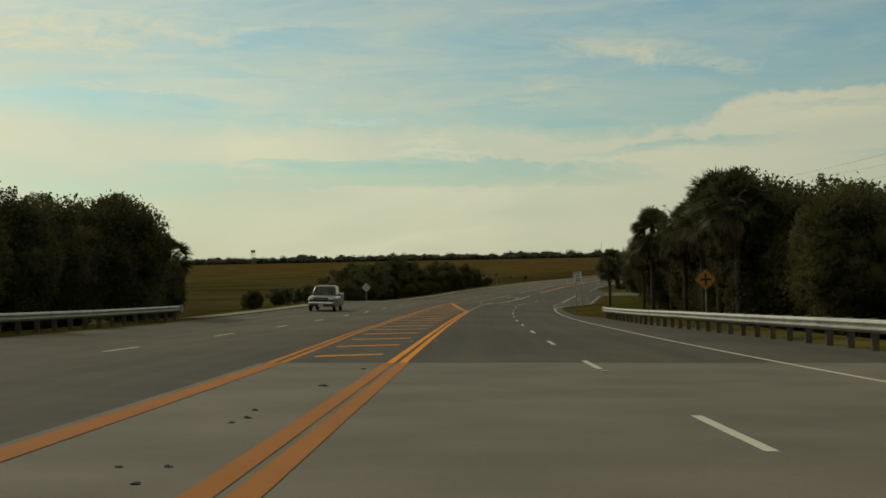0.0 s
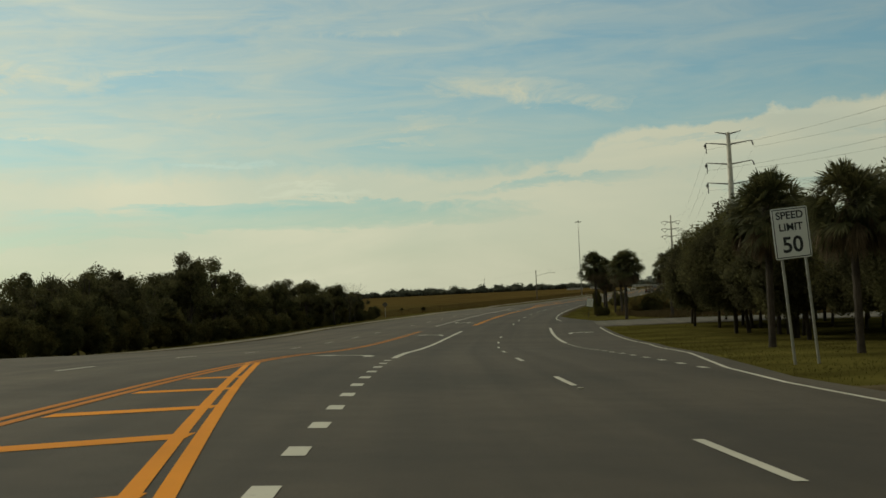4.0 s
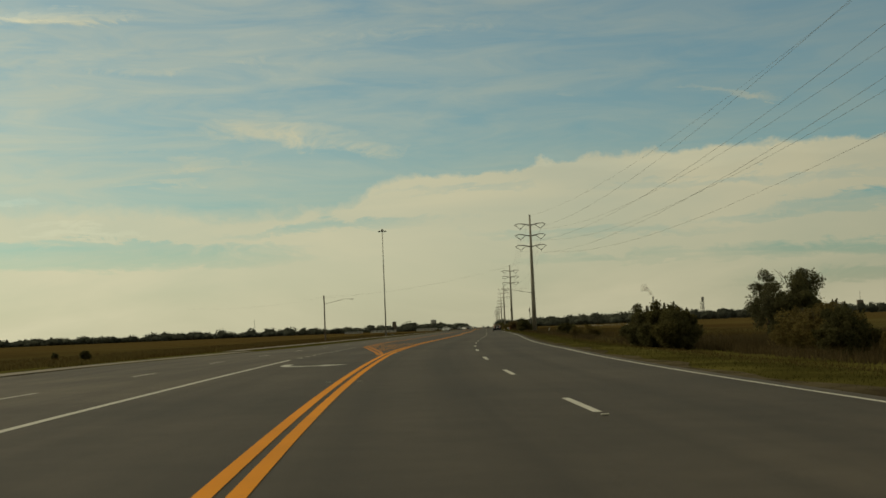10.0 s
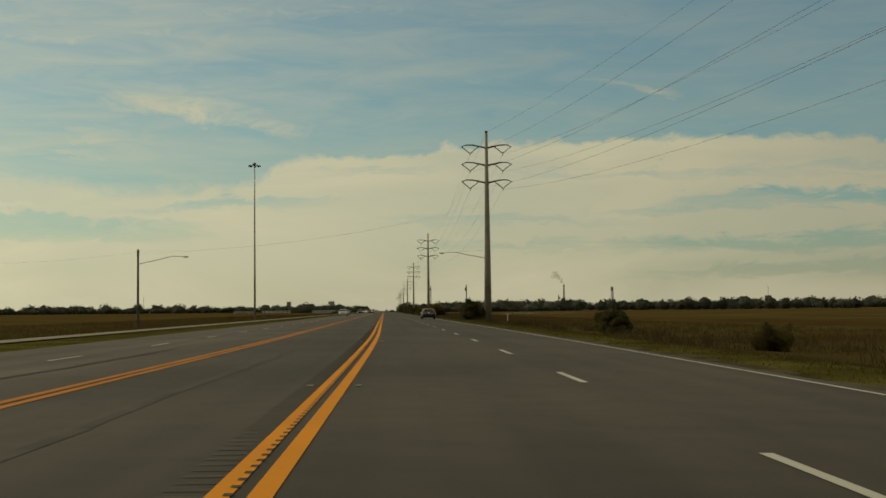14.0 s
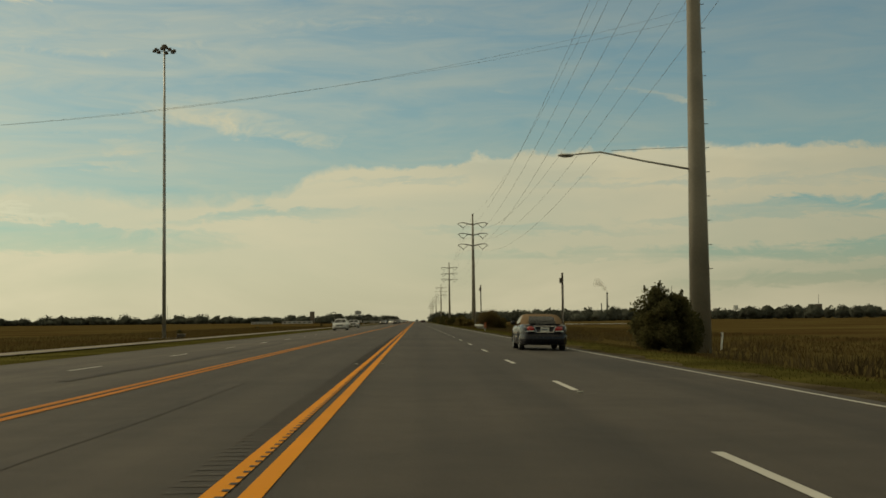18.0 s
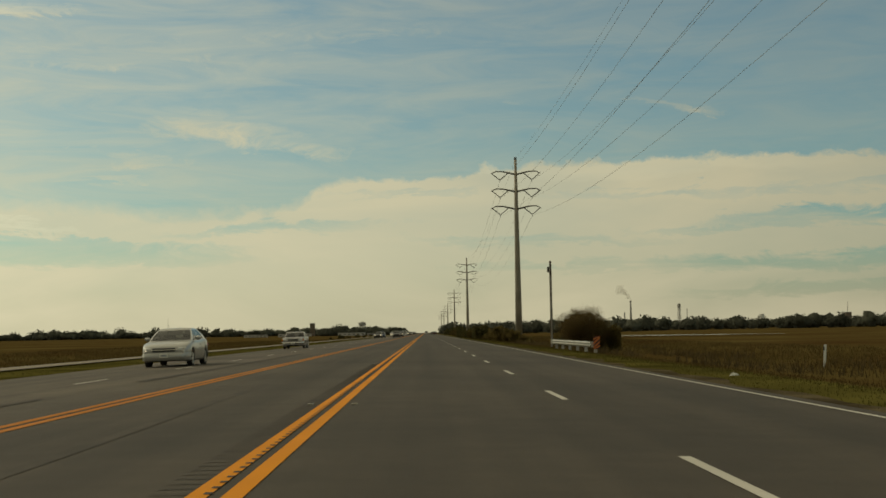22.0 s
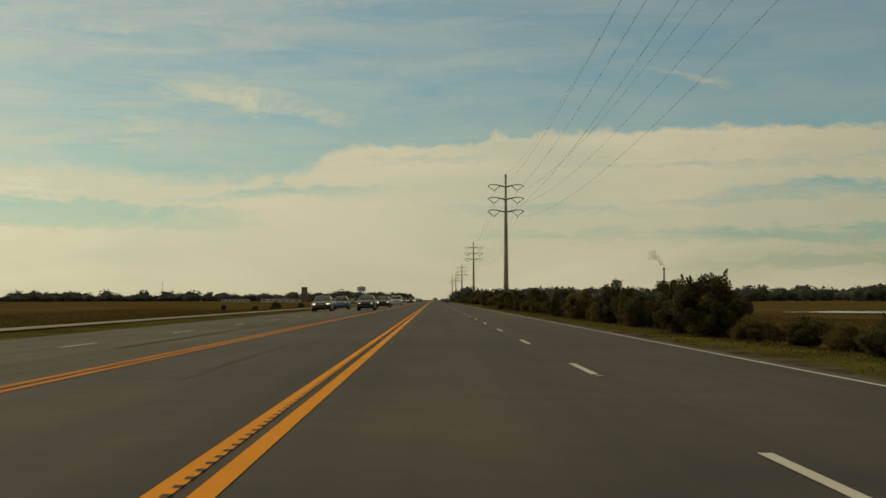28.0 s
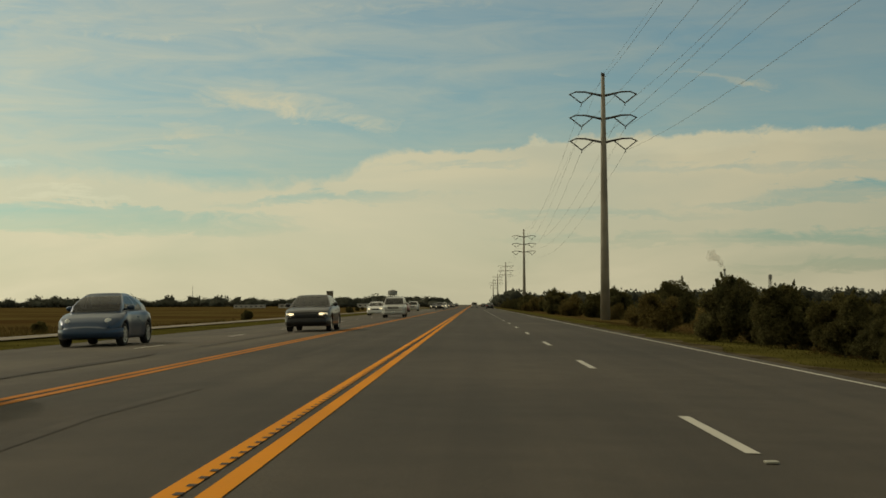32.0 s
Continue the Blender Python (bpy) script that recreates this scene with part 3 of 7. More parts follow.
old_side = strip("road", np.arange(-60, JOINT + 0.1, 2.5), [left_edge, -11.0, -7.0, -4.0, slab_edge], road_z, M_ASPHALT)
tagged(old_side, "worn asphalt of the oncoming lanes beside the slab", "road", kind="structure")
deck = strip("bridge_slab", np.arange(-60, JOINT + 0.1, 2.5), [slab_edge, 0.0, 3.57, 7.1, right_edge], lambda s, d: road_z(s, d) + 0.004, M_CONCRETE)
tagged(deck, "pale worn concrete bridge approach slab", "bridge slab", kind="structure")


def line(name, pts, width, mat, parent, lift=0.006, step=2.0):
    """A painted stripe through points (s, d), at its true width."""
    ps = np.array(pts, float)
    ss = np.unique(np.concatenate([np.arange(ps[0, 0], ps[-1, 0], step), ps[:, 0]]))
    dd = np.interp(ss, ps[:, 0], ps[:, 1])
    g = np.gradient(dd, ss) if len(ss) > 1 else 0 * dd
    half = width / 2 * np.sqrt(1 + g * g)
    vs = []
    for side in (-1, 1):
        x, y = xy(ss, dd + side * half)
        vs.append(np.stack([x, y, road_z(ss, dd + side * half) + lift], 1))
    n = len(ss)
    return poly_mesh(name, np.concatenate(vs).tolist(), [(i, n + i, n + i + 1, i + 1) for i in range(n - 1)], mat, parent)


def quad_on_road(name, corners, mat, parent, lift=0.006):
    vs = []
    for s, d in corners:
        x, y = xy(s, d)
        vs.append((float(x), float(y), float(road_z(s, d)) + lift))
    return poly_mesh(name, vs, [tuple(range(len(vs)))], mat, parent)


def marking(name, label):
    return tagged(new(name), label, "road marking", kind="structure")


centre = marking("centre_marking", "worn double yellow centre lines with hatched medians")
GAP, MID = 0.115, 0.03
for o_ in (MID - GAP, MID + GAP):
    line("yellow_line", [(-60, o_ * 1.15), (9.9, o_ * 1.15)], 0.20, M_YELLOW_WORN, centre, 0.010)
    line("yellow_line", [(10, o_), (83, o_), (86.5, o_ - 0.03), (112, -2.75 + o_ * 0.9), (118, -3.45 + o_)], 0.14, M_YELLOW, centre)
    line("yellow_line", [(201.5, o_), (2400, o_)], 0.14, M_YELLOW, centre)
    line("yellow_line", [(10, -2.25 + o_), (30, -2.85 + o_), (60, -3.3 + o_), (90, -3.5 + o_), (188, -3.55 + o_)], 0.14, M_YELLOW_OLD, centre)
    line("yellow_line", [(282, -0.2 + o_ * 0.6), (289, -0.75 + o_), (301, -2.0 + o_), (309, -2.95 + o_), (318, -3.3 + o_), (330, -3.5 + o_), (2400, -3.51 + o_)], 0.14, M_YELLOW_OLD, centre)
line("yellow_line", [(-60, -1.3), (-13, -1.75), (9.9, -2.2)], 0.30, M_YELLOW_WORN, centre, 0.010)
for s0 in (12.5, 18.2, 23.9, 29.9, 35.8, 41.8, 47.8, 53.2, 58.7, 65.0, 71.3, 75.8, 80.4, 85.3, 90.2, 94.9, 99.2, 103.7, 108.1):
    dl = float(np.interp(s0, [10, 24, 36, 48, 60, 90], [-1.75, -2.2, -2.6, -2.95, -3.1, -3.2]))
    dr = float(np.interp(s0, [0, 88, 112], [-0.5, -0.5, -2.65]))
    run = 2.1 * (dr - dl) / 2.5
    quad_on_road("hatch", [(s0, dl), (s0 + run, dr), (s0 + run + 0.6, dr), (s0 + 0.6, dl)], M_YELLOW, centre, 0.005)
for s0, dl, dr in ((293.2, -1.0, -0.45), (296.8, -1.45, -0.45), (300.8, -1.85, -0.45), (304.9, -2.3, -0.45), (308.9, -2.6, -0.45), (312.6, -2.8, -0.5), (316.6, -3.0, -0.5)):
    run = 1.7 * (dr - dl) / 2.2
    quad_on_road("hatch", [(s0, dl), (s0 + run, dr), (s0 + run + 0.6, dr), (s0 + 0.6, dl)], M_YELLOW, centre, 0.005)

M_SEAM = material("sealed_joint", (0.048, 0.039, 0.030), 0.8, var=0.3, fine=20, spec=0.2)
M_STREAK = material("oily_streak", (0.051, 0.042, 0.032), 0.85, var=0.25, scale=0.8, fine=30, spec=0.25)
seams = marking("pavement_seams", "dark sealed joints running along the lanes")
SEAM_RNG = np.random.default_rng(3)
for d_ in (-1.88, -5.4):
    s_ = 296.0
    while s_ < 900:
        e_ = s_ + 14 + 30 * SEAM_RNG.random()
        line("seam", [(q, d_ + 0.05 * SEAM_RNG.normal()) for q in np.arange(s_, e_, 4.0)], 0.10 + 0.22 * SEAM_RNG.random(), M_STREAK, seams, 0.004)
        s_ = e_ + 16 * SEAM_RNG.random()
lanes = marking("lane_marking", "white lane dashes, edge lines and turn lane dots")
k = -60 + (10.85 + 60) % 12.192
while k < 172:
    line("lane_dash", [(k - 3.05, 3.57), (k, 3.57)], 0.11, M_WHITE, lanes)
    k += 12.192
k = 7.85 + 15 * 12.192
while k < 1100:
    if k > 196:
        line("lane_dash", [(k - 3.05, 3.57), (k, 3.57)], 0.11, M_WHITE, lanes)
    k += 12.192
k = -60 + 5
while k < 1100:
    if not 190 < k < 203:
        line("lane_dash", [(k - 3.05, -6.95), (k, -6.95)], 0.11, M_WHITE, lanes)
    k += 12.192
line("edge_line", [(-60, 7.13), (106, 7.2), (112, 7.6), (125, 9.25), (147, 10.9), (186, 10.9)], 0.105, M_WHITE, lanes)
line("edge_line", [(152, 7.15), (187.5, 7.0)], 0.18, M_WHITE, lanes)
line("edge_line", [(207, 7.9), (214, 7.3), (225, 7.13), (2400, 7.13)], 0.095, M_WHITE, lanes)
for s0 in np.arange(112, 151, 2.6):
    line("dot", [(s0, 7.15), (s0 + 0.7, 7.15)], 0.18, M_WHITE, lanes)
for s0 in np.arange(89.8, 121, 2.62):
    line("dot", [(s0, 0.03), (s0 + 0.75, 0.03)], 0.2, M_WHITE, lanes)
line("turn_lane_line", [(121.5, 0.08), (185.2, 0.02)], 0.2, M_WHITE, lanes)
line("turn_lane_line", [(203, -3.75), (230, -3.6), (281, -3.5)], 0.15, M_WHITE, lanes)
for s0 in (283.2, 285.5, 288.0, 290.3, 292.6, 295.0, 297.4, 299.8, 302.2, 304.5, 306.8):
    line("dot", [(s0, -3.42), (s0 + 0.6, -3.4)], 0.15, M_WHITE, lanes)


def arrow(s, d, m, flip=1):
    """A turn arrow painted on the lane: the bent stem and its head."""
    pts = [(-1.5, 0.95), (-0.2, 0.95), (0.55, 0.75), (0.95, 0.25), (1.02, -0.35), (1.45, -0.35), (0.82, -1.05), (0.1, -0.35), (0.62, -0.35), (0.55, 0.1), (0.25, 0.5), (-0.25, 0.68), (-1.5, 0.68)]
    quad_on_road("turn_arrow", [(s + a * m, d + b * flip * m * 0.95) for a, b in pts], M_WHITE, lanes)


arrow(125.5, -1.75, 1.15)
arrow(176.4, -1.75, 1.15)
arrow(214.0, -2.0, -1.15, 1)
arrow(273.0, -1.85, -1.15, 1)
arrow(173.5, 9.0, 1.0, -1)

# ---- dusty shoulder, concrete path, side road ----
M_DUST = material("dusty_shoulder", (0.085, 0.068, 0.042), 1.0, var=0.4, scale=0.6, fine=9, bump=0.5, tint=(0.11, 0.09, 0.055), spec=0.0)
for name_, s0_, s1_, inner, outer in (("shoulder", 228, 1300, 0.0, 0.55), ("shoulder", 60, 106, 0.0, 0.9)):
    wave_ = np.random.default_rng(11)
    phase_ = wave_.random(3) * 6
    sh_ = strip(name_, np.arange(s0_, s1_, 1.5), [lambda s: right_edge(s) + inner, lambda s: right_edge(s) + outer + 0.22 * np.sin(s * 0.9 + phase_[0]) + 0.16 * np.sin(s * 0.37 + phase_[1])], lambda s, d: ground_z(s, d) - 0.015, M_DUST)
    tagged(sh_, "dusty bare edge of the verge beside the asphalt", "shoulder", kind="structure")
path = strip("pavement", np.arange(330, 1300, 6.0), [-16.1, -14.5], lambda s, d: ground_z(s, d) + 0.012, M_PATH)
tagged(path, "narrow pale concrete path between grass strips", "path", kind="structure")
path2 = strip("pavement", np.arange(56, 330, 6.0), [lambda s: left_edge(s) - 2.1, lambda s: left_edge(s) - 0.5], lambda s, d: ground_z(s, d) + 0.012, M_PATH)
tagged(path2, "pale sandy concrete path along the asphalt edge", "path", kind="structure")


def side_z(s, d):
    return ground_z(s, d) + np.where((s < 188.4) | (s > 203.1), -0.12, 0.03) - 0.12 * (d < right_edge(s) - 0.45)


side = strip("side_road", np.array([188.2, 188.5, 191, 194, 197, 200, 203.0, 203.3]), [lambda s: right_edge(s) - 0.5, lambda s: right_edge(s) - 0.3, 13, 16, 20, 26, 34, 44, 56, 69], side_z, M_PALE_ASPHALT)
tagged(side, "grey asphalt side road leaving through the lawn", "side road", kind="structure")


# ---- plants ----
RNG = np.random.default_rng(7)


def leaves(centres, radii, per, size, rng, flat=0.0):
    """Leaf blades, four corners each, scattered in balls round the centres."""
    c = np.repeat(centres, per, 0)
    r = np.repeat(radii, per)[:, None]
    n = len(c)
    u = rng.normal(size=(n, 3))
    u /= np.linalg.norm(u, axis=1)[:, None]
    reach = np.where(rng.random((n, 1)) < 0.72, rng.random((n, 1)) ** 0.4, np.minimum(0.55 + 0.42 * np.abs(rng.normal(size=(n, 1))), 1.22))
    p = c + u * r * reach
    a = rng.normal(size=(n, 3))
    a[:, 2] *= 1 - flat
    a /= np.linalg.norm(a, axis=1)[:, None]
    b = np.cross(a, rng.normal(size=(n, 3)))
    b /= np.linalg.norm(b, axis=1)[:, None]
    s = size * (0.6 + 0.8 * rng.random((n, 1)))
    v = np.stack([p - a * s, p + b * s * 0.45, p + a * s, p - b * s * 0.45], 1).reshape(-1, 3)
    f = np.arange(4 * n).reshape(-1, 4)
    return v, f


def tree_thing(name, label, category, h, w, rng, mat=M_LEAF, clumps=46, per=60, leaf=0.13, trunk=0.16, low=0.35, bare=False, group="", airy=1.0, sprigs=0, lobes=0, core=True):
    """A tree or shrub: tapered trunk with limbs, and a crown of many small leaves in uneven clumps."""
    e = empty(name, Matrix(), label, category, group)
    bm = bmesh.new()
    lean = Vector((rng.normal() * 0.06 * h, rng.normal() * 0.06 * h, 0))
    tube(bm, [(0, 0, -0.3), (lean.x * 0.3, lean.y * 0.3, h * 0.25), (lean.x * 0.7, lean.y * 0.7, h * 0.5), (lean.x, lean.y, h * 0.8)],
         [trunk, trunk * 0.75, trunk * 0.5, trunk * 0.15], 7)
    heads = []
    if lobes:
        # several uneven heads side by side instead of one round crown: place, top and half width of each
        for k in range(lobes):
            q = 2 * math.pi * (k + 0.5 * rng.random()) / lobes
            out_ = w * (0.10 + 0.24 * rng.random()) * (k > 0)
            heads.append((out_ * math.cos(q), out_ * math.sin(q), h * (0.97 if k == 0 else 0.55 + 0.40 * rng.random()), w * (0.17 + 0.12 * rng.random())))
    for k in range(lobes if lobes else 9):
        a = 2.4 * k + rng.random()
        z0 = h * (0.22 + 0.05 * k) if not lobes else h * (0.10 + 0.25 * rng.random())
        r = w * 0.5 * (0.5 + 0.4 * rng.random())
        tip = Vector((math.cos(a) * r, math.sin(a) * r, min(h * (0.95 if bare else 0.78), z0 + h * (0.18 + 0.25 * rng.random()))))
        if lobes:
            tip = Vector((heads[k][0], heads[k][1], heads[k][2] * 0.86))
        root = Vector((lean.x * z0 / h, lean.y * z0 / h, z0))
        mid = root.lerp(tip, 0.5) + Vector((0, 0, 0.06 * h if not lobes else -0.04 * h))
        tube(bm, [root, mid, tip], [trunk * 0.4, trunk * 0.25, trunk * 0.06], 5)
        for q in range(3 if not bare else 16):
            t2 = tip + Vector(rng.normal(size=3)) * w * (0.16 if bare else 0.06)
            tube(bm, [mid.lerp(tip, rng.random()), t2], [trunk * 0.12, 0.008], 4)
    part("trunk", bm, M_BARK, e, smooth=True)
    u = rng.normal(size=(clumps, 3))
    u /= np.linalg.norm(u, axis=1)[:, None]
    rad = (0.55 + 0.45 * rng.random((clumps, 1)) ** 0.5)
    mid_z = h * (low + 1) / 2
    c = u * rad * np.array([w * 0.42, w * 0.42, h * (1 - low) * 0.42]) + np.array([lean.x, lean.y, mid_z])
    c[:, 2] += rng.normal(size=clumps) * 0.05 * h
    if lobes:
        head = np.array(heads)[rng.integers(lobes, size=clumps)]
        floor_ = np.maximum(h * max(low, 0.0), head[:, 2] - 3.2 * head[:, 3] if low > 0.2 else 0.0)
        tall_ = (head[:, 2] - floor_) / 2
        c = u * rad * np.stack([head[:, 3], head[:, 3], tall_], 1) * 0.9
        c += np.stack([head[:, 0], head[:, 1], floor_ + tall_], 1)
    rr = w * (0.09 + 0.11 * rng.random(clumps)) * airy
    v, f = leaves(c, rr, per if not bare else per // 8, leaf, rng)
    if sprigs:
        # thin leafy shoots standing out of the crown's upper outline
        pick = rng.integers(clumps, size=sprigs)
        out = c[pick] - np.array([lean.x, lean.y, mid_z - 0.12 * h])
        out /= np.linalg.norm(out, axis=1)[:, None]
        out = out * 0.6 + np.array([0, 0, 0.5]) + rng.normal(size=out.shape) * 0.22
        long = h * (0.02 + 0.06 * rng.random(sprigs))
        knots = np.concatenate([c[pick] + out * (rr[pick] * 0.8 + long * q)[:, None] for q in (0.0, 0.25, 0.5, 0.75, 1.0)])
        thin_r = np.concatenate([long * q for q in (0.55, 0.45, 0.36, 0.25, 0.12)])
        v2, f2 = leaves(knots, thin_r, 16, leaf * 0.75, rng)
        v, f = np.concatenate([v, v2]), np.concatenate([f, f2 + len(v)])
    poly_mesh("crown", v.tolist(), f.tolist(), mat, e)
    if core and not bare:
        lv, lf = [], []
        for q in np.argsort(((c - c.mean(0)) ** 2).sum(1))[:clumps * 3 // 5]:
            lump = ico_v * (1 + 0.2 * rng.normal(size=(len(ico_v), 1))) * rr[q] * 0.62 + c[q]
            lf.append(ico_f + len(ico_v) * len(lv))
            lv.append(lump)
        poly_mesh("inner_foliage", np.concatenate(lv).tolist(), np.concatenate(lf).tolist(), mat, e).data.polygons.foreach_set("use_smooth", [True] * (len(ico_f) * len(lv)))
    return e


def palm_thing(h, r, rng, label, skirt=True, group="palms"):
    """A cabbage palm: ringed trunk with leaf boots, a round head of fan fronds and hanging dead ones."""
    e = empty("palm_tree", Matrix(), label, "palm tree", group)
    bm = bmesh.new()
    zs = np.linspace(-0.3, h - r * 0.9, 14)
    lean = rng.normal(size=2) * 0.015
    tube(bm, [(lean[0] * z, lean[1] * z, z) for z in zs], [0.135 + 0.015 * (k % 2) + (0.05 if k == 0 else 0) + 0.03 * (k > 10) for k in range(14)], 10)
    part("trunk", bm, M_BARK, e)
    top = np.array([lean[0] * h, lean[1] * h, h - r * 1.02])
    for nm, count, lo, hi, mat in (("crown", 94, -0.66, 1.45, M_PALM), ("dead_skirt", 46, -1.05, -0.22, M_DEAD)):
        dead = nm == "dead_skirt"
        vs, fs = [], []
        for k in range(count):
            az_, el_ = 2.399963 * k + rng.random() * 0.7, lo + (hi - lo) * ((k + rng.random()) / count) ** (0.9 if not dead else 1.0)
            d = np.array([math.cos(az_) * math.cos(el_), math.sin(az_) * math.cos(el_), math.sin(el_)])
            side = np.array([-math.sin(az_), math.cos(az_), 0.0])
            L = r * (0.14 + 0.62 * rng.random() ** 0.6) * (1.0 if not dead else 0.85)
            sag = (0.05 + 0.16 * max(0.0, math.cos(el_))) * (1.0 if not dead else 1.6)
            # the stalk arches out and down
            knots = [top + d * L * q - np.array([0, 0, sag * L * q * q]) for q in (0.0, 0.5, 1.0)]
            b0 = len(vs)
            for q, p_ in enumerate(knots):
                vs += [p_ - side * (0.030 - 0.008 * q), p_ + side * (0.030 - 0.008 * q)]
            fs += [(b0, b0 + 1, b0 + 3, b0 + 2), (b0 + 2, b0 + 3, b0 + 5, b0 + 4)]
            hub = knots[2]
            d = knots[2] - knots[1]
            if dead:
                d = d + np.array([0, 0, -0.35 * L])
            d /= np.linalg.norm(d)
            nrm = np.cross(d, side)
            roll = rng.normal() * 0.7
            side, nrm = side * math.cos(roll) + nrm * math.sin(roll), nrm * math.cos(roll) - side * math.sin(roll)
            n_seg = 23
            for j in range(n_seg):
                a = (j / (n_seg - 1) - 0.5) * 2 * (1.35 if not dead else 0.75) + rng.normal() * 0.05
                out = d * math.cos(a) + side * math.sin(a) + nrm * (0.28 * abs(math.sin(a)))
                out /= np.linalg.norm(out)
                B = r * (0.42 + 0.10 * rng.random()) * (0.78 + 0.22 * math.cos(a)) * (1.0 if not dead else 0.8)
                droop = (0.05 + 0.13 * rng.random()) * (1.0 if not dead else 1.7)
                mid = hub + out * B * 0.58 + np.array([0, 0, -0.22 * droop * r])
                tip = hub + out * B * 0.98 + np.array([0, 0, -droop * r])
                wv = np.cross(out, nrm)
                wv = wv / (np.linalg.norm(wv) + 1e-6) * (0.030 if not dead else 0.030)
                b0 = len(vs)
                vs += [hub - wv * 0.5, hub + wv * 0.5, mid + wv, mid - wv, tip]
                fs += [(b0, b0 + 1, b0 + 2, b0 + 3), (b0 + 3, b0 + 2, b0 + 4)]
        poly_mesh(nm, [tuple(map(float, q)) for q in vs], fs, mat, e)
    return e


def put(proto, m, scale=1.0, squash=1.0):
    """A copy of a plant at a pose, scaled."""
    ob = copy_thing(proto, m)
    ob.matrix_basis = m @ Matrix.Diagonal((scale, scale, scale * squash, 1))
    return ob


def clear_proto(proto):
    for o in list(proto.children_recursive) + [proto]:
        bpy.data.objects.remove(o, do_unlink=True)


ico = bmesh.new()
bmesh.ops.create_icosphere(ico, subdivisions=2, radius=1.0)
ico_v = np.array([v_.co[:] for v_ in ico.verts])
ico_f = np.array([[v_.index for v_ in f_.verts] for f_ in ico.faces])
ico.free()

oaks = [tree_thing("oak_tree", "dense dark green live oak at the wood's edge", "tree", 8.0, 6.0, RNG, clumps=100, per=560, leaf=0.10, low=0.03, group="roadside woods", sprigs=36) for _ in range(4)]
talls = [tree_thing("oak_tree", "dark live oak with bare lower trunk on the lawn", "tree", 8.0, 6.2, RNG, clumps=90, per=560, leaf=0.10, low=0.20, trunk=0.14, group="roadside woods", sprigs=30) for _ in range(3)]
oaks2 = [tree_thing("coastal_tree", "windswept dark coastal tree above scrub on the far verge", "tree", 5.2, 5.0, RNG, clumps=c_, per=420, leaf=0.07, low=l_, trunk=0.12, group="left tree belt", airy=y_, lobes=b_) for c_, l_, y_, b_ in ((64, 0.08, 0.70, 5), (40, 0.35, 0.62, 4), (30, 0.30, 0.55, 5), (54, 0.15, 0.74, 3), (40, 0.40, 0.60, 5), (48, 0.22, 0.64, 6))]
shrubs = [tree_thing("shrub", "rounded dense olive shrub at the marsh edge", "shrub", 2.4, 2.9, RNG, M_LEAF2, clumps=80, per=380, leaf=0.06, trunk=0.05, low=-0.05, group="verge shrubs", airy=0.75, sprigs=60, lobes=b_) for b_ in (4, 5, 6, 7)]
tans = [tree_thing("tan_shrub", "tawny sunlit shrub by the marsh", "shrub", 2.4, 3.2, RNG, M_TAN, clumps=72, per=300, leaf=0.06, trunk=0.05, low=-0.05, group="verge shrubs", airy=0.75, sprigs=60, lobes=b_, core=False) for b_ in (5, 7)]
tawny = [tree_thing("tawny_tree", "round tawny small tree behind the short barrier", "tree", 3.5, 4.5, RNG, M_TAWNY, clumps=150, per=420, leaf=0.045, trunk=0.07, low=0.08, group="verge shrubs", sprigs=14, core=False)]
bares = [tree_thing("bare_tree", "thin leafless tree among the shrubs", "tree", 4.6, 4.0, RNG, M_TAN, clumps=40, per=60, leaf=0.05, trunk=0.08, low=0.3, bare=True, group="bare trees") for _ in range(2)]
palms = [palm_thing(7.0, 1.75, RNG, "tall cabbage palm with a shaggy round head") for _ in range(3)]


def plant(protos, s, d, size, base_h, squash=1.0):
    m = spot(s, d, 0.0, float(RNG.random() * 360))
    return put(protos[int(RNG.integers(len(protos)))], m, size / base_h, squash)


# right-hand woods, behind the rail and the lawn
for s in np.arange(26, 188, 4.2):
    near = float(np.interp(s, [20, 46, 60, 95, 112, 150, 190], [17.5, 17.0, 17.6, 18.0, 16.8, 16.0, 18.0]))
    for row in range(3):
        d = near + row * 6.0 + RNG.random() * 3.0
        h = float(np.interp(s, [20, 44, 60, 85, 100, 120, 150, 190], [6.4, 6.9, 8.5, 8.6, 7.0, 6.2, 7.4, 7.4])) * (0.8 + 0.3 * RNG.random()) * (1 + 0.08 * row)
        if 116 < s < 186:
            plant(talls, s + RNG.random() * 3, d + 1.5, h, 8.0)
        else:
            plant(oaks, s + RNG.random() * 3, d, h, 8.0)
for s, d, h in ((130.6, 13.2, 6.5), (119.4, 12.9, 5.4), (102, 15.2, 7.0), (92, 16.6, 7.4), (86.3, 14.5, 8.6), (77, 15.8, 8.3), (70, 16.0, 8.9), (63, 15.8, 9.4), (58, 16.0, 9.0), (112, 17.4, 6.4), (128, 18.6, 6.8), (158, 19.5, 6.4), (149, 18.5, 7.0), (168, 21, 6.6)):
    plant(palms, s, d, h, 7.0)
for s, d, h in ((174.2, 18.6, 6.8), (172, 21.0, 7.2), (180, 17.6, 6.6), (187, 18.2, 6.2), (162, 17.8, 6.9), (192, 21.5, 6.4)):
    plant(talls, s, d, h, 8.0)
# dark undergrowth beneath the lawn's trees
for s in np.arange(114, 128, 2.2):
    plant(shrubs, s, float(np.interp(s, [114, 135, 168], [18.5, 20.5, 27.0])) + RNG.random() * 4.5, 1.7 + RNG.random() * 0.9, 2.4)
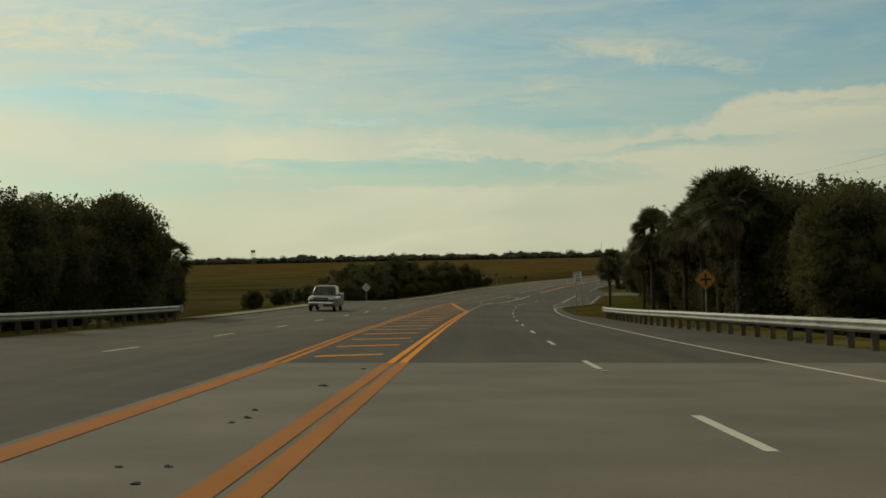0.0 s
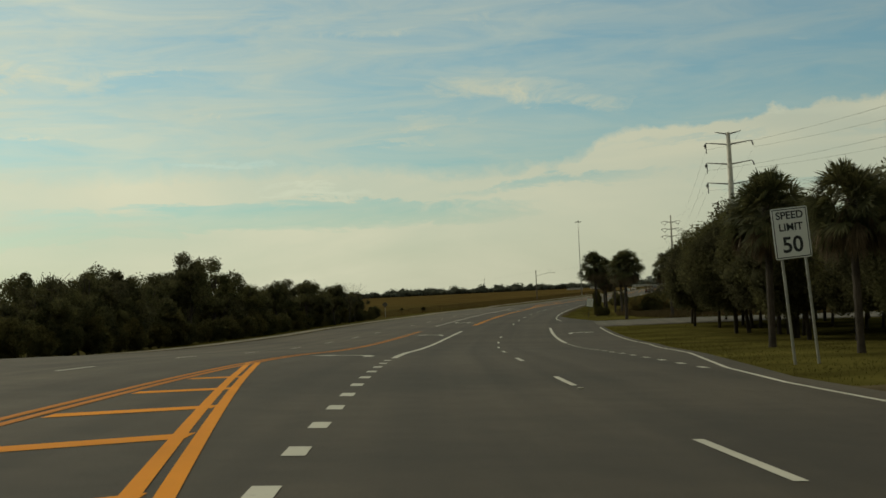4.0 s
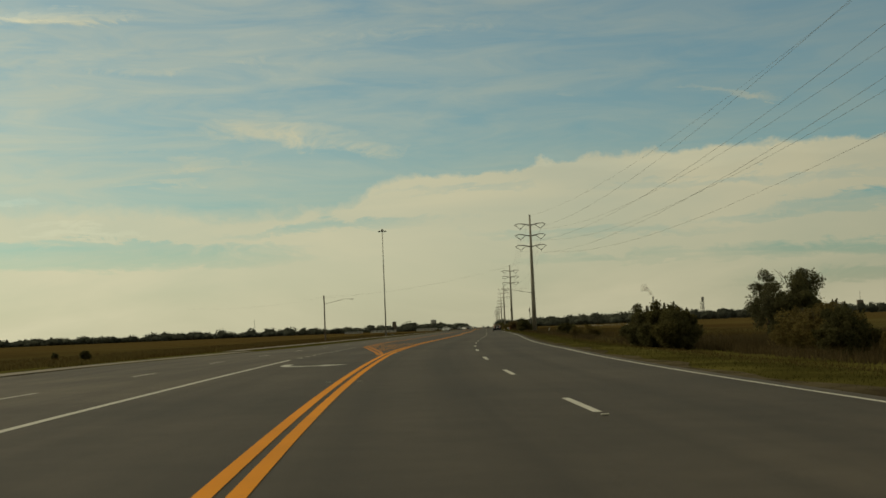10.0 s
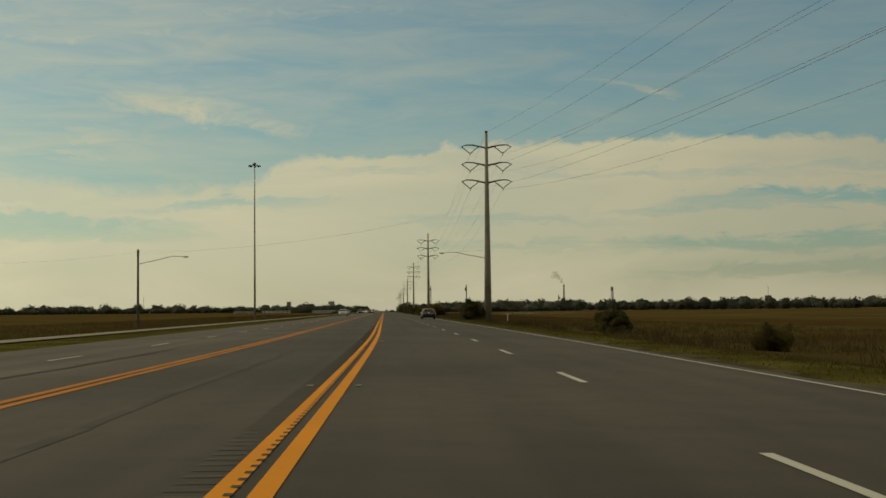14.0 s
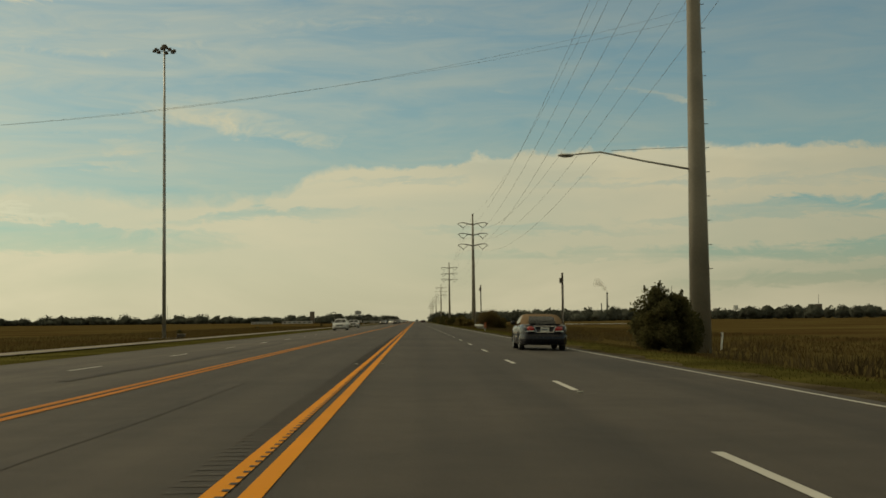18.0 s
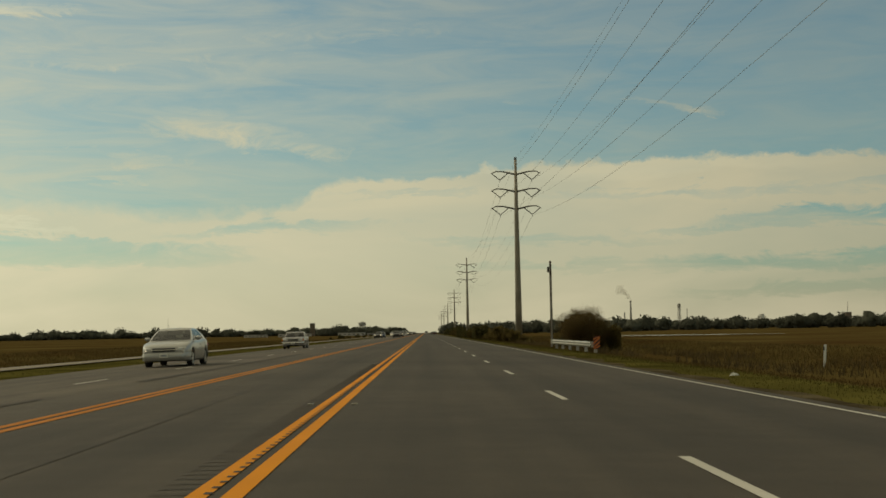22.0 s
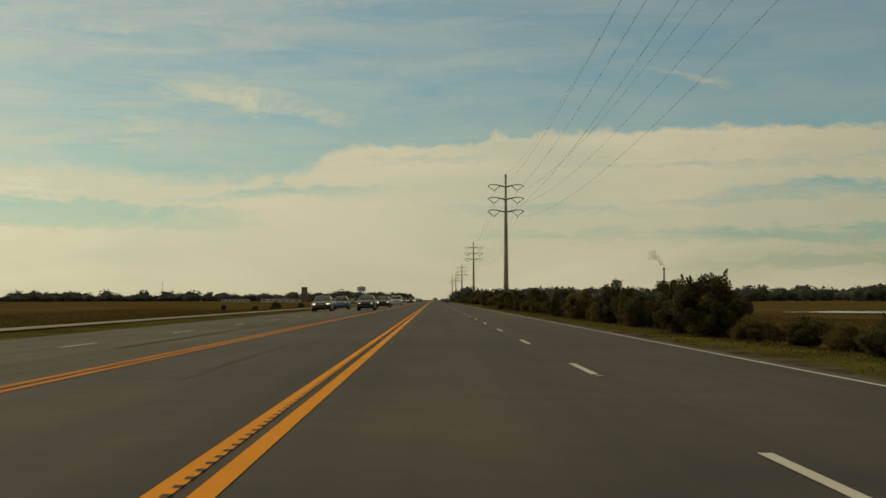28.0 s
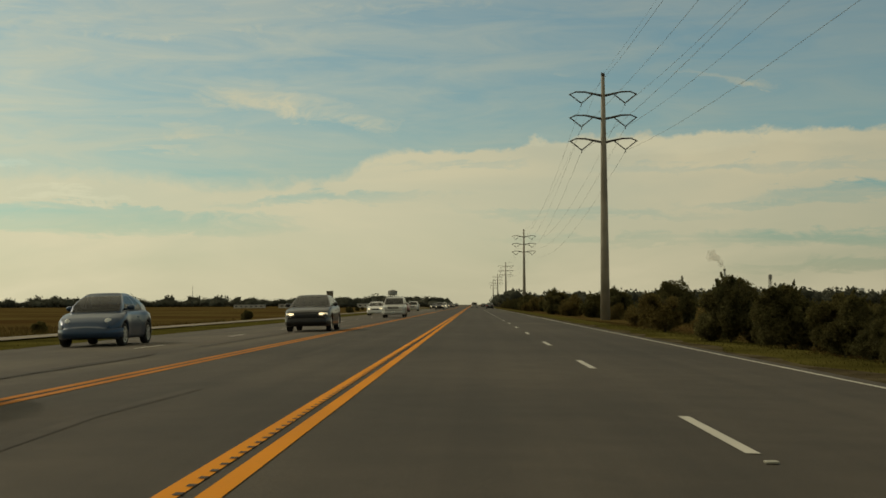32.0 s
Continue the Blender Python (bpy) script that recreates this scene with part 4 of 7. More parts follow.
# palms beside the side road, broad in the head, and along the verge
for s, d, h in ((207, 14.1, 7.7), (207, 18.4, 7.6)):
    plant(palms, s, d, h, 7.0, 0.87)
for s, d, h in ((222, 11.5, 7.1), (249.5, 12.2, 6.9), (245, 13.6, 7.0), (239, 14.4, 7.0), (226, 12.6, 5.4)):
    plant(palms, s, d, h, 7.0)
for s, d, h in ((221.2, 11.9, 1.0), (223.4, 12.5, 0.9), (243, 18, 2.2), (251, 18.5, 2.4), (256, 17.5, 1.9), (262, 20, 2.2), (268, 19, 2.6), (275, 21, 2.4), (216, 22, 1.6), (222, 26, 1.8), (230, 28, 1.8), (212, 30, 1.7), (205, 34, 1.7), (198, 40, 1.8)):
    plant(shrubs, s, d, h, 2.4)
plant(shrubs, 222.2, 11.6, 1.0, 2.4, 2.9)
for s, d, h in ((271, 20.4, 3.8), (274, 21.6, 3.4)):
    plant(bares, s, d, h, 4.6)
for s, d, h in ((276, 24, 3.6), (280.5, 22.4, 3.1), (333, 26, 5.2), (336, 28, 3.8)):
    plant(oaks2, s, d, h, 5.2)
for s, d, h, sq in ((292.6, 12.0, 2.1, 1.0), (296.4, 11.7, 2.0, 1.0), (294.5, 12.9, 2.15, 1.0), (291.0, 12.6, 1.9, 1.0), (418, 14.5, 1.9, 0.85), (424, 15.5, 2.1, 0.85), (427, 16.8, 1.7, 0.9), (501.0, 11.2, 2.75, 1.0), (502.5, 12.4, 2.3, 1.0), (592, 16, 1.0, 0.8), (696.5, 16.2, 1.05, 0.85), (674.5, 14.6, 1.65, 0.9), (676.5, 16.4, 1.5, 0.9),
                    (783, 10.5, 2.05, 1.05), (786, 11.7, 1.8, 1.0), (759.0, 10.3, 2.0, 1.0), (763, 10.0, 1.9, 1.0), (766, 11.0, 1.75, 1.0), (774, 10.2, 1.5, 0.95), (806.5, 10.1, 1.8, 1.05), (804, 10.6, 1.65, 1.0), (865, 9.7, 1.9, 1.1), (860, 10.2, 1.75, 1.0),
                    (854, 10.1, 1.45, 1.0), (849, 10.0, 1.15, 1.0), (844, 10.8, 1.1, 1.0), (857, 12.0, 1.6, 1.0), (891, 11.2, 1.6, 1.0), (896, 12.4, 1.8, 1.0)):
    plant(shrubs, s, d, h, 2.4, sq)
for s, d, h, sq in ((373, 15.2, 1.6, 0.9), (385, 14.4, 1.3, 0.9), (649, 14.2, 2.0, 1.0), (797.5, 10.2, 1.7, 1.0), (794, 9.9, 1.75, 1.0), (790, 11.0, 1.5, 1.0), (880, 9.9, 1.7, 1.0), (876, 11.0, 1.3, 1.0), (722.5, 11.4, 2.0, 0.95), (728, 11.6, 2.25, 0.95), (735, 11.0, 2.0, 0.95), (716, 14, 1.2, 0.9), (906, 12.4, 1.7, 0.9), (699, 17.0, 1.2, 0.85), (702, 18.4, 1.25, 0.85), (678, 14.2, 1.55, 0.9), (681.5, 15.6, 1.2, 0.9), (719, 12.4, 1.95, 0.95), (713, 13.2, 1.2, 0.85), (709, 13.8, 0.9, 0.8), (512, 13.4, 1.0, 0.8)):
    plant(tans, s, d, h, 2.4, sq)
for s in np.arange(930, 1500, 11.0):
    plant(shrubs if RNG.random() < 0.7 else tans, s + RNG.random() * 6, 12.5 + RNG.random() * 7, 1.6 + RNG.random() * 2.4, 2.4)
# low tawny undergrowth between the bushes
for s in np.arange(738, 872, 1.9):
    if s < 760.5 or 808 < s < 837:
        continue
    low_ = 0.85 if s > 837 else 0.6
    plant(tans if RNG.random() < 0.55 else shrubs, s, 10.0 + RNG.random() * 2.6, low_ + RNG.random() * 0.5, 2.4, 0.95)
plant(tawny, 648, 12.7, 2.85, 3.5)
# low tawny scrub before the bushes
for s in np.arange(732, 757, 1.3):
    plant(tans if RNG.random() < 0.65 else shrubs, s, 10.4 + RNG.random() * 4.0, 1.15 + RNG.random() * 0.4, 2.4, 0.62)
# scrub belt behind the verge palms
for s in np.arange(244, 292, 2.0):
    plant(tans if RNG.random() < 0.45 else shrubs, s, 16.0 + RNG.random() * 4.5, 1.2 + RNG.random() * 0.9, 2.4)
for s, d, h in ((265, 21.0, 4.3), (300, 20.2, 4.35)):
    plant(oaks2, s, d, h, 5.2)
plant(bares, 268, 18.4, 4.0, 4.6)
# left side: trees behind the rail, then the belt along the bend
for s in np.arange(18, 63.5, 3.6):
    for row in range(2):
        plant(oaks, s + RNG.random() * 2, -18.0 - row * 5 - RNG.random() * 2.5, float(np.interp(s, [30, 44, 56, 66], [5.6, 6.1, 6.8, 6.0])) * (0.95 + 0.15 * RNG.random()), 8.0)
plant(palms, 89.0, -24.7, 8.6, 7.0)
for s, d, h in ((88.5, -26.5, 5.2), (84.5, -24.8, 6.6), (80.5, -24.5, 6.2)):
    plant(oaks, s, d, h, 8.0)
plant(oaks, 64.5, -20.2, 5.6, 8.0)
plant(oaks, 67.5, -21.5, 4.6, 8.0)
for s, d, h in ((84, -16.6, 1.5), (87, -17.4, 1.3), (98, -20.0, 1.2), (106, -19.0, 1.5)):
    plant(shrubs, s, d, h, 2.4)
for s in np.arange(112, 273, 5.4):
    near = float(np.interp(s, [100, 200, 230, 290], [-18.5, -20.5, -23.0, -25.0]))
    for row in range(2):
        h = float(np.interp(s, [100, 120, 140, 160, 180, 200, 235, 260, 292], [1.8, 2.6, 4.2, 5.8, 7.0, 6.0, 5.6, 5.2, 4.4])) * (0.72 + 0.36 * RNG.random())
        if row and RNG.random() < 0.5:
            continue
        plant(oaks2, s + RNG.random() * 3, near - row * 4.5 - RNG.random() * 2.5, h, 5.2)
for s in np.arange(126, 273, 4.2):
    plant(shrubs, s + RNG.random() * 2, float(np.interp(s, [100, 200, 230, 290], [-17.5, -19.0, -21.0, -23.0])), 1.5 + RNG.random() * 0.9, 2.4)
for s, d, h in ((152.5, -20.0, 4.9), (146, -19.0, 3.8), (222, -20.0, 5.6), (213, -21, 5.2), (229, -20.5, 4.7), (236, -20.0, 5.3), (252, -21.0, 4.3), (200, -20.5, 5.6)):
    plant(oaks2, s, d, h, 5.2)
for s, d, h in ((262, -22.5, 3.6), (266, -27, 4.6), (244, -20.0, 4.8)):
    plant(bares, s, d, h, 4.6)
for s, d, h in ((352, -34, 1.0), (372, -44, 0.8), (660, -38, 0.8), (780, -40, 0.9), (905, -22, 1.6), (899, -24, 0.9)):
    plant(shrubs, s, d, h, 2.4)
for s in np.arange(940, 1500, 38.0):
    plant(shrubs, s, -24 - RNG.random() * 12, 0.8 + RNG.random() * 0.6, 2.4)
for group_ in (oaks, talls, oaks2, shrubs, tans, tawny, bares, palms):
    for p_ in group_:
        clear_proto(p_)


def blades(name, label, s, d, h, w, mat, rng, per=4, zf=ground_z):
    """Standing grass as thin blades, for many places at once."""
    n = len(s)
    s, d, h = np.repeat(s, per), np.repeat(d, per), np.repeat(h, per) * (0.6 + 0.6 * rng.random(n * per))
    s = s + rng.normal(size=n * per) * 0.22
    d = d + rng.normal(size=n * per) * 0.22
    x, y = xy(s, d)
    z = zf(s, d) - 0.06
    a = rng.random(n * per) * math.pi * 2
    lx, ly = rng.normal(size=n * per) * 0.28 * h, rng.normal(size=n * per) * 0.28 * h
    cw, sw = np.cos(a) * w, np.sin(a) * w
    v = np.stack([np.stack([x - cw, y - sw, z], 1), np.stack([x + cw, y + sw, z], 1), np.stack([x + lx, y + ly, z + h], 1)], 1).reshape(-1, 3)
    f = np.arange(len(v)).reshape(-1, 3)
    ob = poly_mesh(name, v.tolist(), f.tolist(), mat)
    return tagged(ob, label, "grass", kind="stuff")


n = 40000
s = RNG.uniform(225, 930, n)
d = right_edge(s) + 2.6 + 26 * RNG.random(n) ** 1.7
blades("marsh_grass", "tawny standing marsh grass beyond the verge", s, d, np.full(n, 0.30) * np.clip((d - 9.5) / 7, 0.2, 1), 0.02, M_BLADE, RNG)
n = 26000
s = RNG.uniform(300, 930, n)
d = -18.2 - 34 * RNG.random(n) ** 1.6
blades("marsh_grass", "tawny standing marsh grass beyond the path", s, d, np.full(n, 0.36), 0.026, M_BLADE, RNG)
M_REED = material("dark_reeds", (0.082, 0.060, 0.029), 1.0, var=0.35, scale=0.1, fine=3, bump=0, island=0.25, spec=0.0, leaf=0.4)
n = 9000
s = RNG.uniform(204, 330, n)
d = right_edge(s) + 6.5 + 22 * RNG.random(n) ** 1.3
blades("reeds", "dark brown reeds along the wet edge of the marsh", s, d, np.full(n, 0.55), 0.03, M_REED, RNG)
n = 7000
s = RNG.uniform(300, 730, n) + RNG.normal(size=n) * 3
d = right_edge(s) + 4.0 + 10 * RNG.random(n) ** 1.2
patchy = np.sin(s * 0.21) + np.sin(s * 0.083 + d) > 0.5
blades("reeds", "dark patches of reeds near the verge", s[patchy], d[patchy], np.full(patchy.sum(), 0.5), 0.03, M_REED, RNG)
n = 16000
s = RNG.uniform(70, 235, n)
d = np.where(RNG.random(n) < 0.6, right_edge(s) + 0.3 + 13 * RNG.random(n) ** 1.4, left_edge(s) - 2.4 - 5 * RNG.random(n))
keep = ~((s > 187) & (s < 204.5) & (d > 0))
blades("turf", "uneven mown grass of the lawn and verge", s[keep], d[keep], np.full(keep.sum(), 0.07), 0.012, M_TURF, RNG)
n = 30000
s = RNG.uniform(235, 900, n)
d = np.where(RNG.random(n) < 0.62, right_edge(s) + 0.15 + 2.9 * RNG.random(n), np.where(RNG.random(n) < 0.6, -11.2 - 3.2 * RNG.random(n), -16.2 - 2.2 * RNG.random(n)))
keep = d < left_edge(s) - 0.1
keep |= d > 0
blades("turf", "rough grass strip along the asphalt edge", s[keep], d[keep], np.full(keep.sum(), 0.07), 0.012, M_TURF, RNG)

# far woods: uneven rounded crowns in a long line round the marsh


def woods(name, label, places, rng):
    vs, fs, o = [], [], 0
    for x, y, h, w_ in places:
        lump = ico_v * (0.72 + 0.22 * rng.normal(size=(len(ico_v), 1)))
        p = lump * np.array([w_, w_, h * 0.58]) + np.array([x, y, MARSH + h * 0.40])
        vs.append(p)
        fs += [tuple(q) for q in (ico_f + o).tolist()]
        o += len(p)
        # loose sprays of foliage round each crown
        u = rng.normal(size=(210, 3))
        u /= np.linalg.norm(u, axis=1)[:, None]
        c0 = u * np.array([w_, w_, h * 0.60]) * (0.62 + 0.42 * rng.random((210, 1))) + np.array([x, y, MARSH + h * 0.42])
        a, b = rng.normal(size=(210, 3)), rng.normal(size=(210, 3))
        q = 0.075 * h * (0.5 + rng.random((210, 1)))
        a, b = a / np.linalg.norm(a, axis=1)[:, None] * q, b / np.linalg.norm(b, axis=1)[:, None] * q * 0.8
        vs.append(np.stack([c0 - a, c0 + b, c0 + a, c0 - b], 1).reshape(-1, 3))
        fs += [(o + 4 * k, o + 4 * k + 1, o + 4 * k + 2, o + 4 * k + 3) for k in range(210)]
        o += 840
    ob = poly_mesh(name, np.concatenate(vs).tolist(), fs, M_HAZED_WOOD)
    ob.data.polygons.foreach_set("use_smooth", [len(f_) == 3 for f_ in fs])
    return tagged(ob, label, "woods", kind="stuff")


def ring(a0, a1, r0, r1, h, step, rng, depth=60, cx=0, cy=300):
    out = []
    a = a0
    while a < a1:
        t = (a - a0) / (a1 - a0)
        r = r0 + (r1 - r0) * t + rng.random() * depth
        hh = h * (0.55 + 0.5 * rng.random() + (0.35 if rng.random() < 0.12 else 0))
        q = math.radians(a)
        out.append((cx - math.sin(q) * r, cy + math.cos(q) * r, hh, hh * (0.6 + 0.5 * rng.random())))
        a += math.degrees(step / r) * (0.6 + 0.8 * rng.random())
    return out


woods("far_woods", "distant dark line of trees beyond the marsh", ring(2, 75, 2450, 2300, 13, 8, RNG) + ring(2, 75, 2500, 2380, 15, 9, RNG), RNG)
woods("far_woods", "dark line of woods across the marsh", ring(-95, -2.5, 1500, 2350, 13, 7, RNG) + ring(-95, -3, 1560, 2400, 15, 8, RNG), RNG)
near_woods = [(18 + 120 * RNG.random() ** 1.5, 1330 + 500 * RNG.random(), 5 + 4 * RNG.random(), 4 + 3 * RNG.random()) for _ in range(150)]
near_woods += [(-22 - 90 * RNG.random() ** 1.5, 1650 + 500 * RNG.random(), 4 + 4 * RNG.random(), 4 + 3 * RNG.random()) for _ in range(90)]
near_woods += [(60 + 420 * RNG.random(), 1500 + 500 * RNG.random(), 8 + 4 * RNG.random(), 5 + 3 * RNG.random()) for _ in range(160)]
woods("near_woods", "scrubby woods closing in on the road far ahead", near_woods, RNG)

# ---- power line ----
def v_string(arm, tip_x, base_x, z_arm, z_low, side):
    bm = bmesh.new()
    mid = (tip_x + base_x) / 2
    for x in (tip_x, base_x):
        a, b = Vector((x * side, 0, z_arm)), Vector((mid * side, 0, z_low))
        pts = [a.lerp(b, t) for t in np.linspace(0, 1, 9)]
        tube(bm, pts, [0.03, 0.075, 0.05, 0.075, 0.05, 0.075, 0.05, 0.075, 0.03], 6)
    tube(bm, [(mid * side, -0.25, z_low - 0.1), (mid * side, 0.25, z_low - 0.1)], 0.05, 5)
    tube(bm, [(mid * side, 0, z_low), (mid * side, 0, z_low - 0.3)], 0.04, 5)
    return part("insulator_string", bm, M_INSUL, arm, "dark V-shaped insulator string")


ARMS = (22.7, 20.35, 18.0)


def power_pole(m, label):
    e = empty("power_pole", m, label, "power pole", "line of power poles")
    b = -0.3
    bm = bmesh.new()
    tube(bm, [(0, 0, b), (0, 0, 8.4), (0, 0, 17), (0, 0, 25.4)], [0.50, 0.40, 0.30, 0.17], 14)
    part("shaft", bm, M_POLE, e, smooth=True)
    part("cap", tube(bmesh.new(), [(0, 0, 25.35), (0, 0, 25.6), (0.14, 0, 25.65)], [0.2, 0.2, 0.05], 8), M_WEATHER, e)
    for z in ARMS:
        z += 0.75
        for side in (-1, 1):
            arm = part("arm", tube(bmesh.new(), [(0.15 * side, 0, z - 0.1), (0.9 * side, 0, z + 0.08), (1.8 * side, 0, z + 0.28), (2.7 * side, 0, z + 0.3), (3.35 * side, 0, z + 0.02)],
                                  [0.13, 0.11, 0.09, 0.075, 0.05], 7), M_WEATHER, e, smooth=True)
            v_string(arm, 3.3, 1.0, z + 0.08, z - 0.85, side)
    return e


proto = power_pole(pose(13.9, 727.6, -1.3), "tall tapered steel pole with three pairs of curved arms")
LINE = [(13.95, 505.6, -0.7), (13.9, 727.6, -1.3), (14.5, 949.3, -1.5), (15.7, 1175.0, -1.5), (16.4, 1397.0, -1.5), (17.1, 1619.0, -1.5), (17.8, 1841.0, -1.5)]
TALL = [0.982, 1.0, 0.985, 0.90, 0.83, 0.83, 0.83]      # the poles get lower up the line
for (x, y, z), tall in zip(LINE, TALL):
    if y == 727.6:
        continue
    pole_ = copy_thing(proto, pose(x, y, z))
    pole_.matrix_basis = pose(x, y, z) @ Matrix.Diagonal((1, 1, tall, 1))

# strain pole on the bend
AX, AY = 30.05, 263.0
strain = empty("strain_pole", pose(AX, AY, -1.55, 0, 0, -2), "thick pale grey steel strain pole with short arms", "power pole", "line of power poles")
part("shaft", tube(bmesh.new(), [(0, 0, 0.2), (0, 0, 12), (0, 0, 24.3)], [0.62, 0.46, 0.27], 16), M_STEEL, strain, smooth=True)
for k, z in enumerate((24.1, 22.7, 20.0, 17.3)):
    for side in (-1, 1):
        L = 1.7 if k == 0 else 3.0
        arm = part("arm", tube(bmesh.new(), [(0.2 * side, 0, z), (L * side, 0, z + 0.35)], [0.10, 0.05], 7), M_WEATHER, strain)
        if k:
            bm = bmesh.new()
            for yy in (-1, 1):
                pts = [Vector((L * side, 0, z + 0.33)).lerp(Vector((L * side + 0.25 * side, 1.5 * yy, z - 0.25)), t) for t in np.linspace(0, 1, 8)]
                tube(bm, pts, [0.03, 0.10, 0.06, 0.10, 0.06, 0.10, 0.06, 0.03], 6)
            if side < 0:
                tube(bm, [(L * side, 0, z + 0.3), (L * side, 0, z - 1.1)], [0.07, 0.07], 6)
            part("insulator_string", bm, M_INSUL, arm, "dark strain insulators")


def wire(name, a, b, sag, r, label, n=28):
    a, b = Vector(a), Vector(b)
    pts = []
    for k in range(n + 1):
        t = k / n
        p = a.lerp(b, t)
        p.z -= sag * 4 * t * (1 - t)
        pts.append(p)
    ob = part(name, tube(bmesh.new(), pts, r, 5), M_WIRE)
    return tagged(ob, label, "power cable", "conductors")


for i in range(len(LINE) - 1):
    (x0, y0, b0), (x1, y1, b1) = LINE[i], LINE[i + 1]
    for z in ARMS:
        for side in (-1, 1):
            wire("conductor", (x0 + 2.15 * side, y0, (z - 0.2) * TALL[i] + b0), (x1 + 2.15 * side, y1, (z - 0.2) * TALL[i + 1] + b1), 4.0, 0.0105, "thin sagging overhead conductor", 24)
    wire("shield_wire", (x0, y0, 25.5 * TALL[i] + b0), (x1, y1, 25.5 * TALL[i + 1] + b1), 3.0, 0.009, "thin shield wire over the pole tops", 24)
for k, z in enumerate(ARMS):
    for side in (-1, 1):
        za = (21.2, 18.4, 15.7)[k]
        wire("conductor", (AX + 3.2 * side, AY + 1.5, za - 0.8), (13.95 + 2.15 * side, 505.6, (z - 0.2) * 0.982 - 0.7), 4.5, 0.0105, "thin sagging overhead conductor", 30)
        wire("conductor", (AX + 3.2 * side, AY - 1.5, za - 0.8), (AX + 60 + 3.2 * side, AY - 190, za + 1.0), 3.5, 0.013, "thin sagging overhead conductor", 24)
wire("shield_wire", (AX + 1.6, AY, 22.85), (13.95, 505.6, 24.3), 3.5, 0.009, "thin shield wire over the pole tops", 30)


# ---- road lamps and masts ----
def cobra_arm(e, base, tip, name="lamp_arm"):
    b, t = Vector(base), Vector(tip)
    arm = part(name, tube(bmesh.new(), [b, b.lerp(t, 0.4) + Vector((0, 0, 0.12)), b.lerp(t, 0.75) + Vector((0, 0, 0.28)), t], [0.05, 0.045, 0.04, 0.035], 7), M_STEEL, e, smooth=True)
    side = 1 if t.x > b.x else -1
    bm = bmesh.new()
    bmesh.ops.create_uvsphere(bm, u_segments=12, v_segments=8, radius=0.2)
    for v_ in bm.verts:
        v_.co = Vector((v_.co.x * 1.9, v_.co.y * 0.8, v_.co.z * (0.35 if v_.co.z > 0 else 0.55))) + t + Vector((0.25 * side, 0, -0.02))
    part("lamp_head", bm, M_STEEL, arm, "grey cobra-head lamp", smooth=True)


lamp_r = empty("street_lamp", pose(13.95, 505.6, 0), "cobra-head lamp on a long arm fixed to the steel pole", "street lamp", "street lamps")
part("bracket", tube(bmesh.new(), [(-0.34, 0, 7.4), (-0.34, 0, 8.1)], 0.07, 8), M_STEEL, lamp_r)
cobra_arm(lamp_r, (-0.36, 0, 7.75), (-5.7, 0, 8.45))
part("stay_rod", tube(bmesh.new(), [(-0.30, 0, 8.75), (-3.9, 0, 8.62)], 0.012, 5), M_STEEL, lamp_r)
part("conduit", tube(bmesh.new(), [(-0.47, -0.05, -0.6), (-0.42, -0.05, 4.0), (-0.37, -0.05, 7.7)], 0.035, 6), M_STEEL, lamp_r)
pegs_ = bmesh.new()
for k_ in range(14):
    z_ = 3.2 + 1.1 * k_
    tube(pegs_, [(0.28, 0, z_), (0.62 - 0.012 * k_, 0, z_ + 0.02)], 0.016, 5)
part("climbing_pegs", pegs_, M_WEATHER, lamp_r)
lamp_l = empty("street_lamp", pose(-30.1, 498.9, -0.45), "weathered wooden pole with a cobra-head lamp arm", "street lamp", "street lamps")
part("pole", tube(bmesh.new(), [(0, 0, -0.5), (0, 0, 9.3)], [0.17, 0.12], 10), M_WOOD, lamp_l)
bm = bmesh.new()
for z in (8.6, 9.0):
    tube(bm, [(-0.2, 0, z), (0.2, 0, z)], 0.05, 6)
part("insulator_pins", bm, M_INSUL, lamp_l)
cobra_arm(lamp_l, (0.12, 0, 7.5), (5.9, -1.8, 8.3))
for dz_ in (0.0, 0.45):
    wire("service_wire", (13.65, 505.6, 14.6 + dz_), (-30.1, 498.9, 8.3 + dz_ * 0.8), 1.2 + dz_, 0.0045, "thin service wire crossing the road")
wire("service_wire", (-30.1, 498.9, 8.55), (-52.0, 470.0, 6.5), 0.8, 0.005, "thin service wire leaving the lamp pole")

mast = empty("high_mast_light", pose(-23.0, 571.0, -0.5), "very tall slim steel mast with a ring of floodlights", "mast light")
part("shaft", tube(bmesh.new(), [(0, 0, 0), (0, 0, 10), (0, 0, 20), (0, 0, 28.2)], [0.19, 0.16, 0.125, 0.09], 14), M_STEEL, mast, smooth=True)
ring_part = part("lamp_ring", tube(bmesh.new(), [(0.62 * math.cos(a), 0.62 * math.sin(a), 28.0) for a in np.linspace(0, 2 * math.pi, 17)], 0.035, 6, caps=False), M_WEATHER, mast)
bm = bmesh.new()
bmesh.ops.create_cone(bm, cap_ends=True, segments=16, radius1=0.42, radius2=0.2, depth=0.35, matrix=Matrix.Translation((0, 0, 28.35)))
part("hood", bm, M_WEATHER, mast)
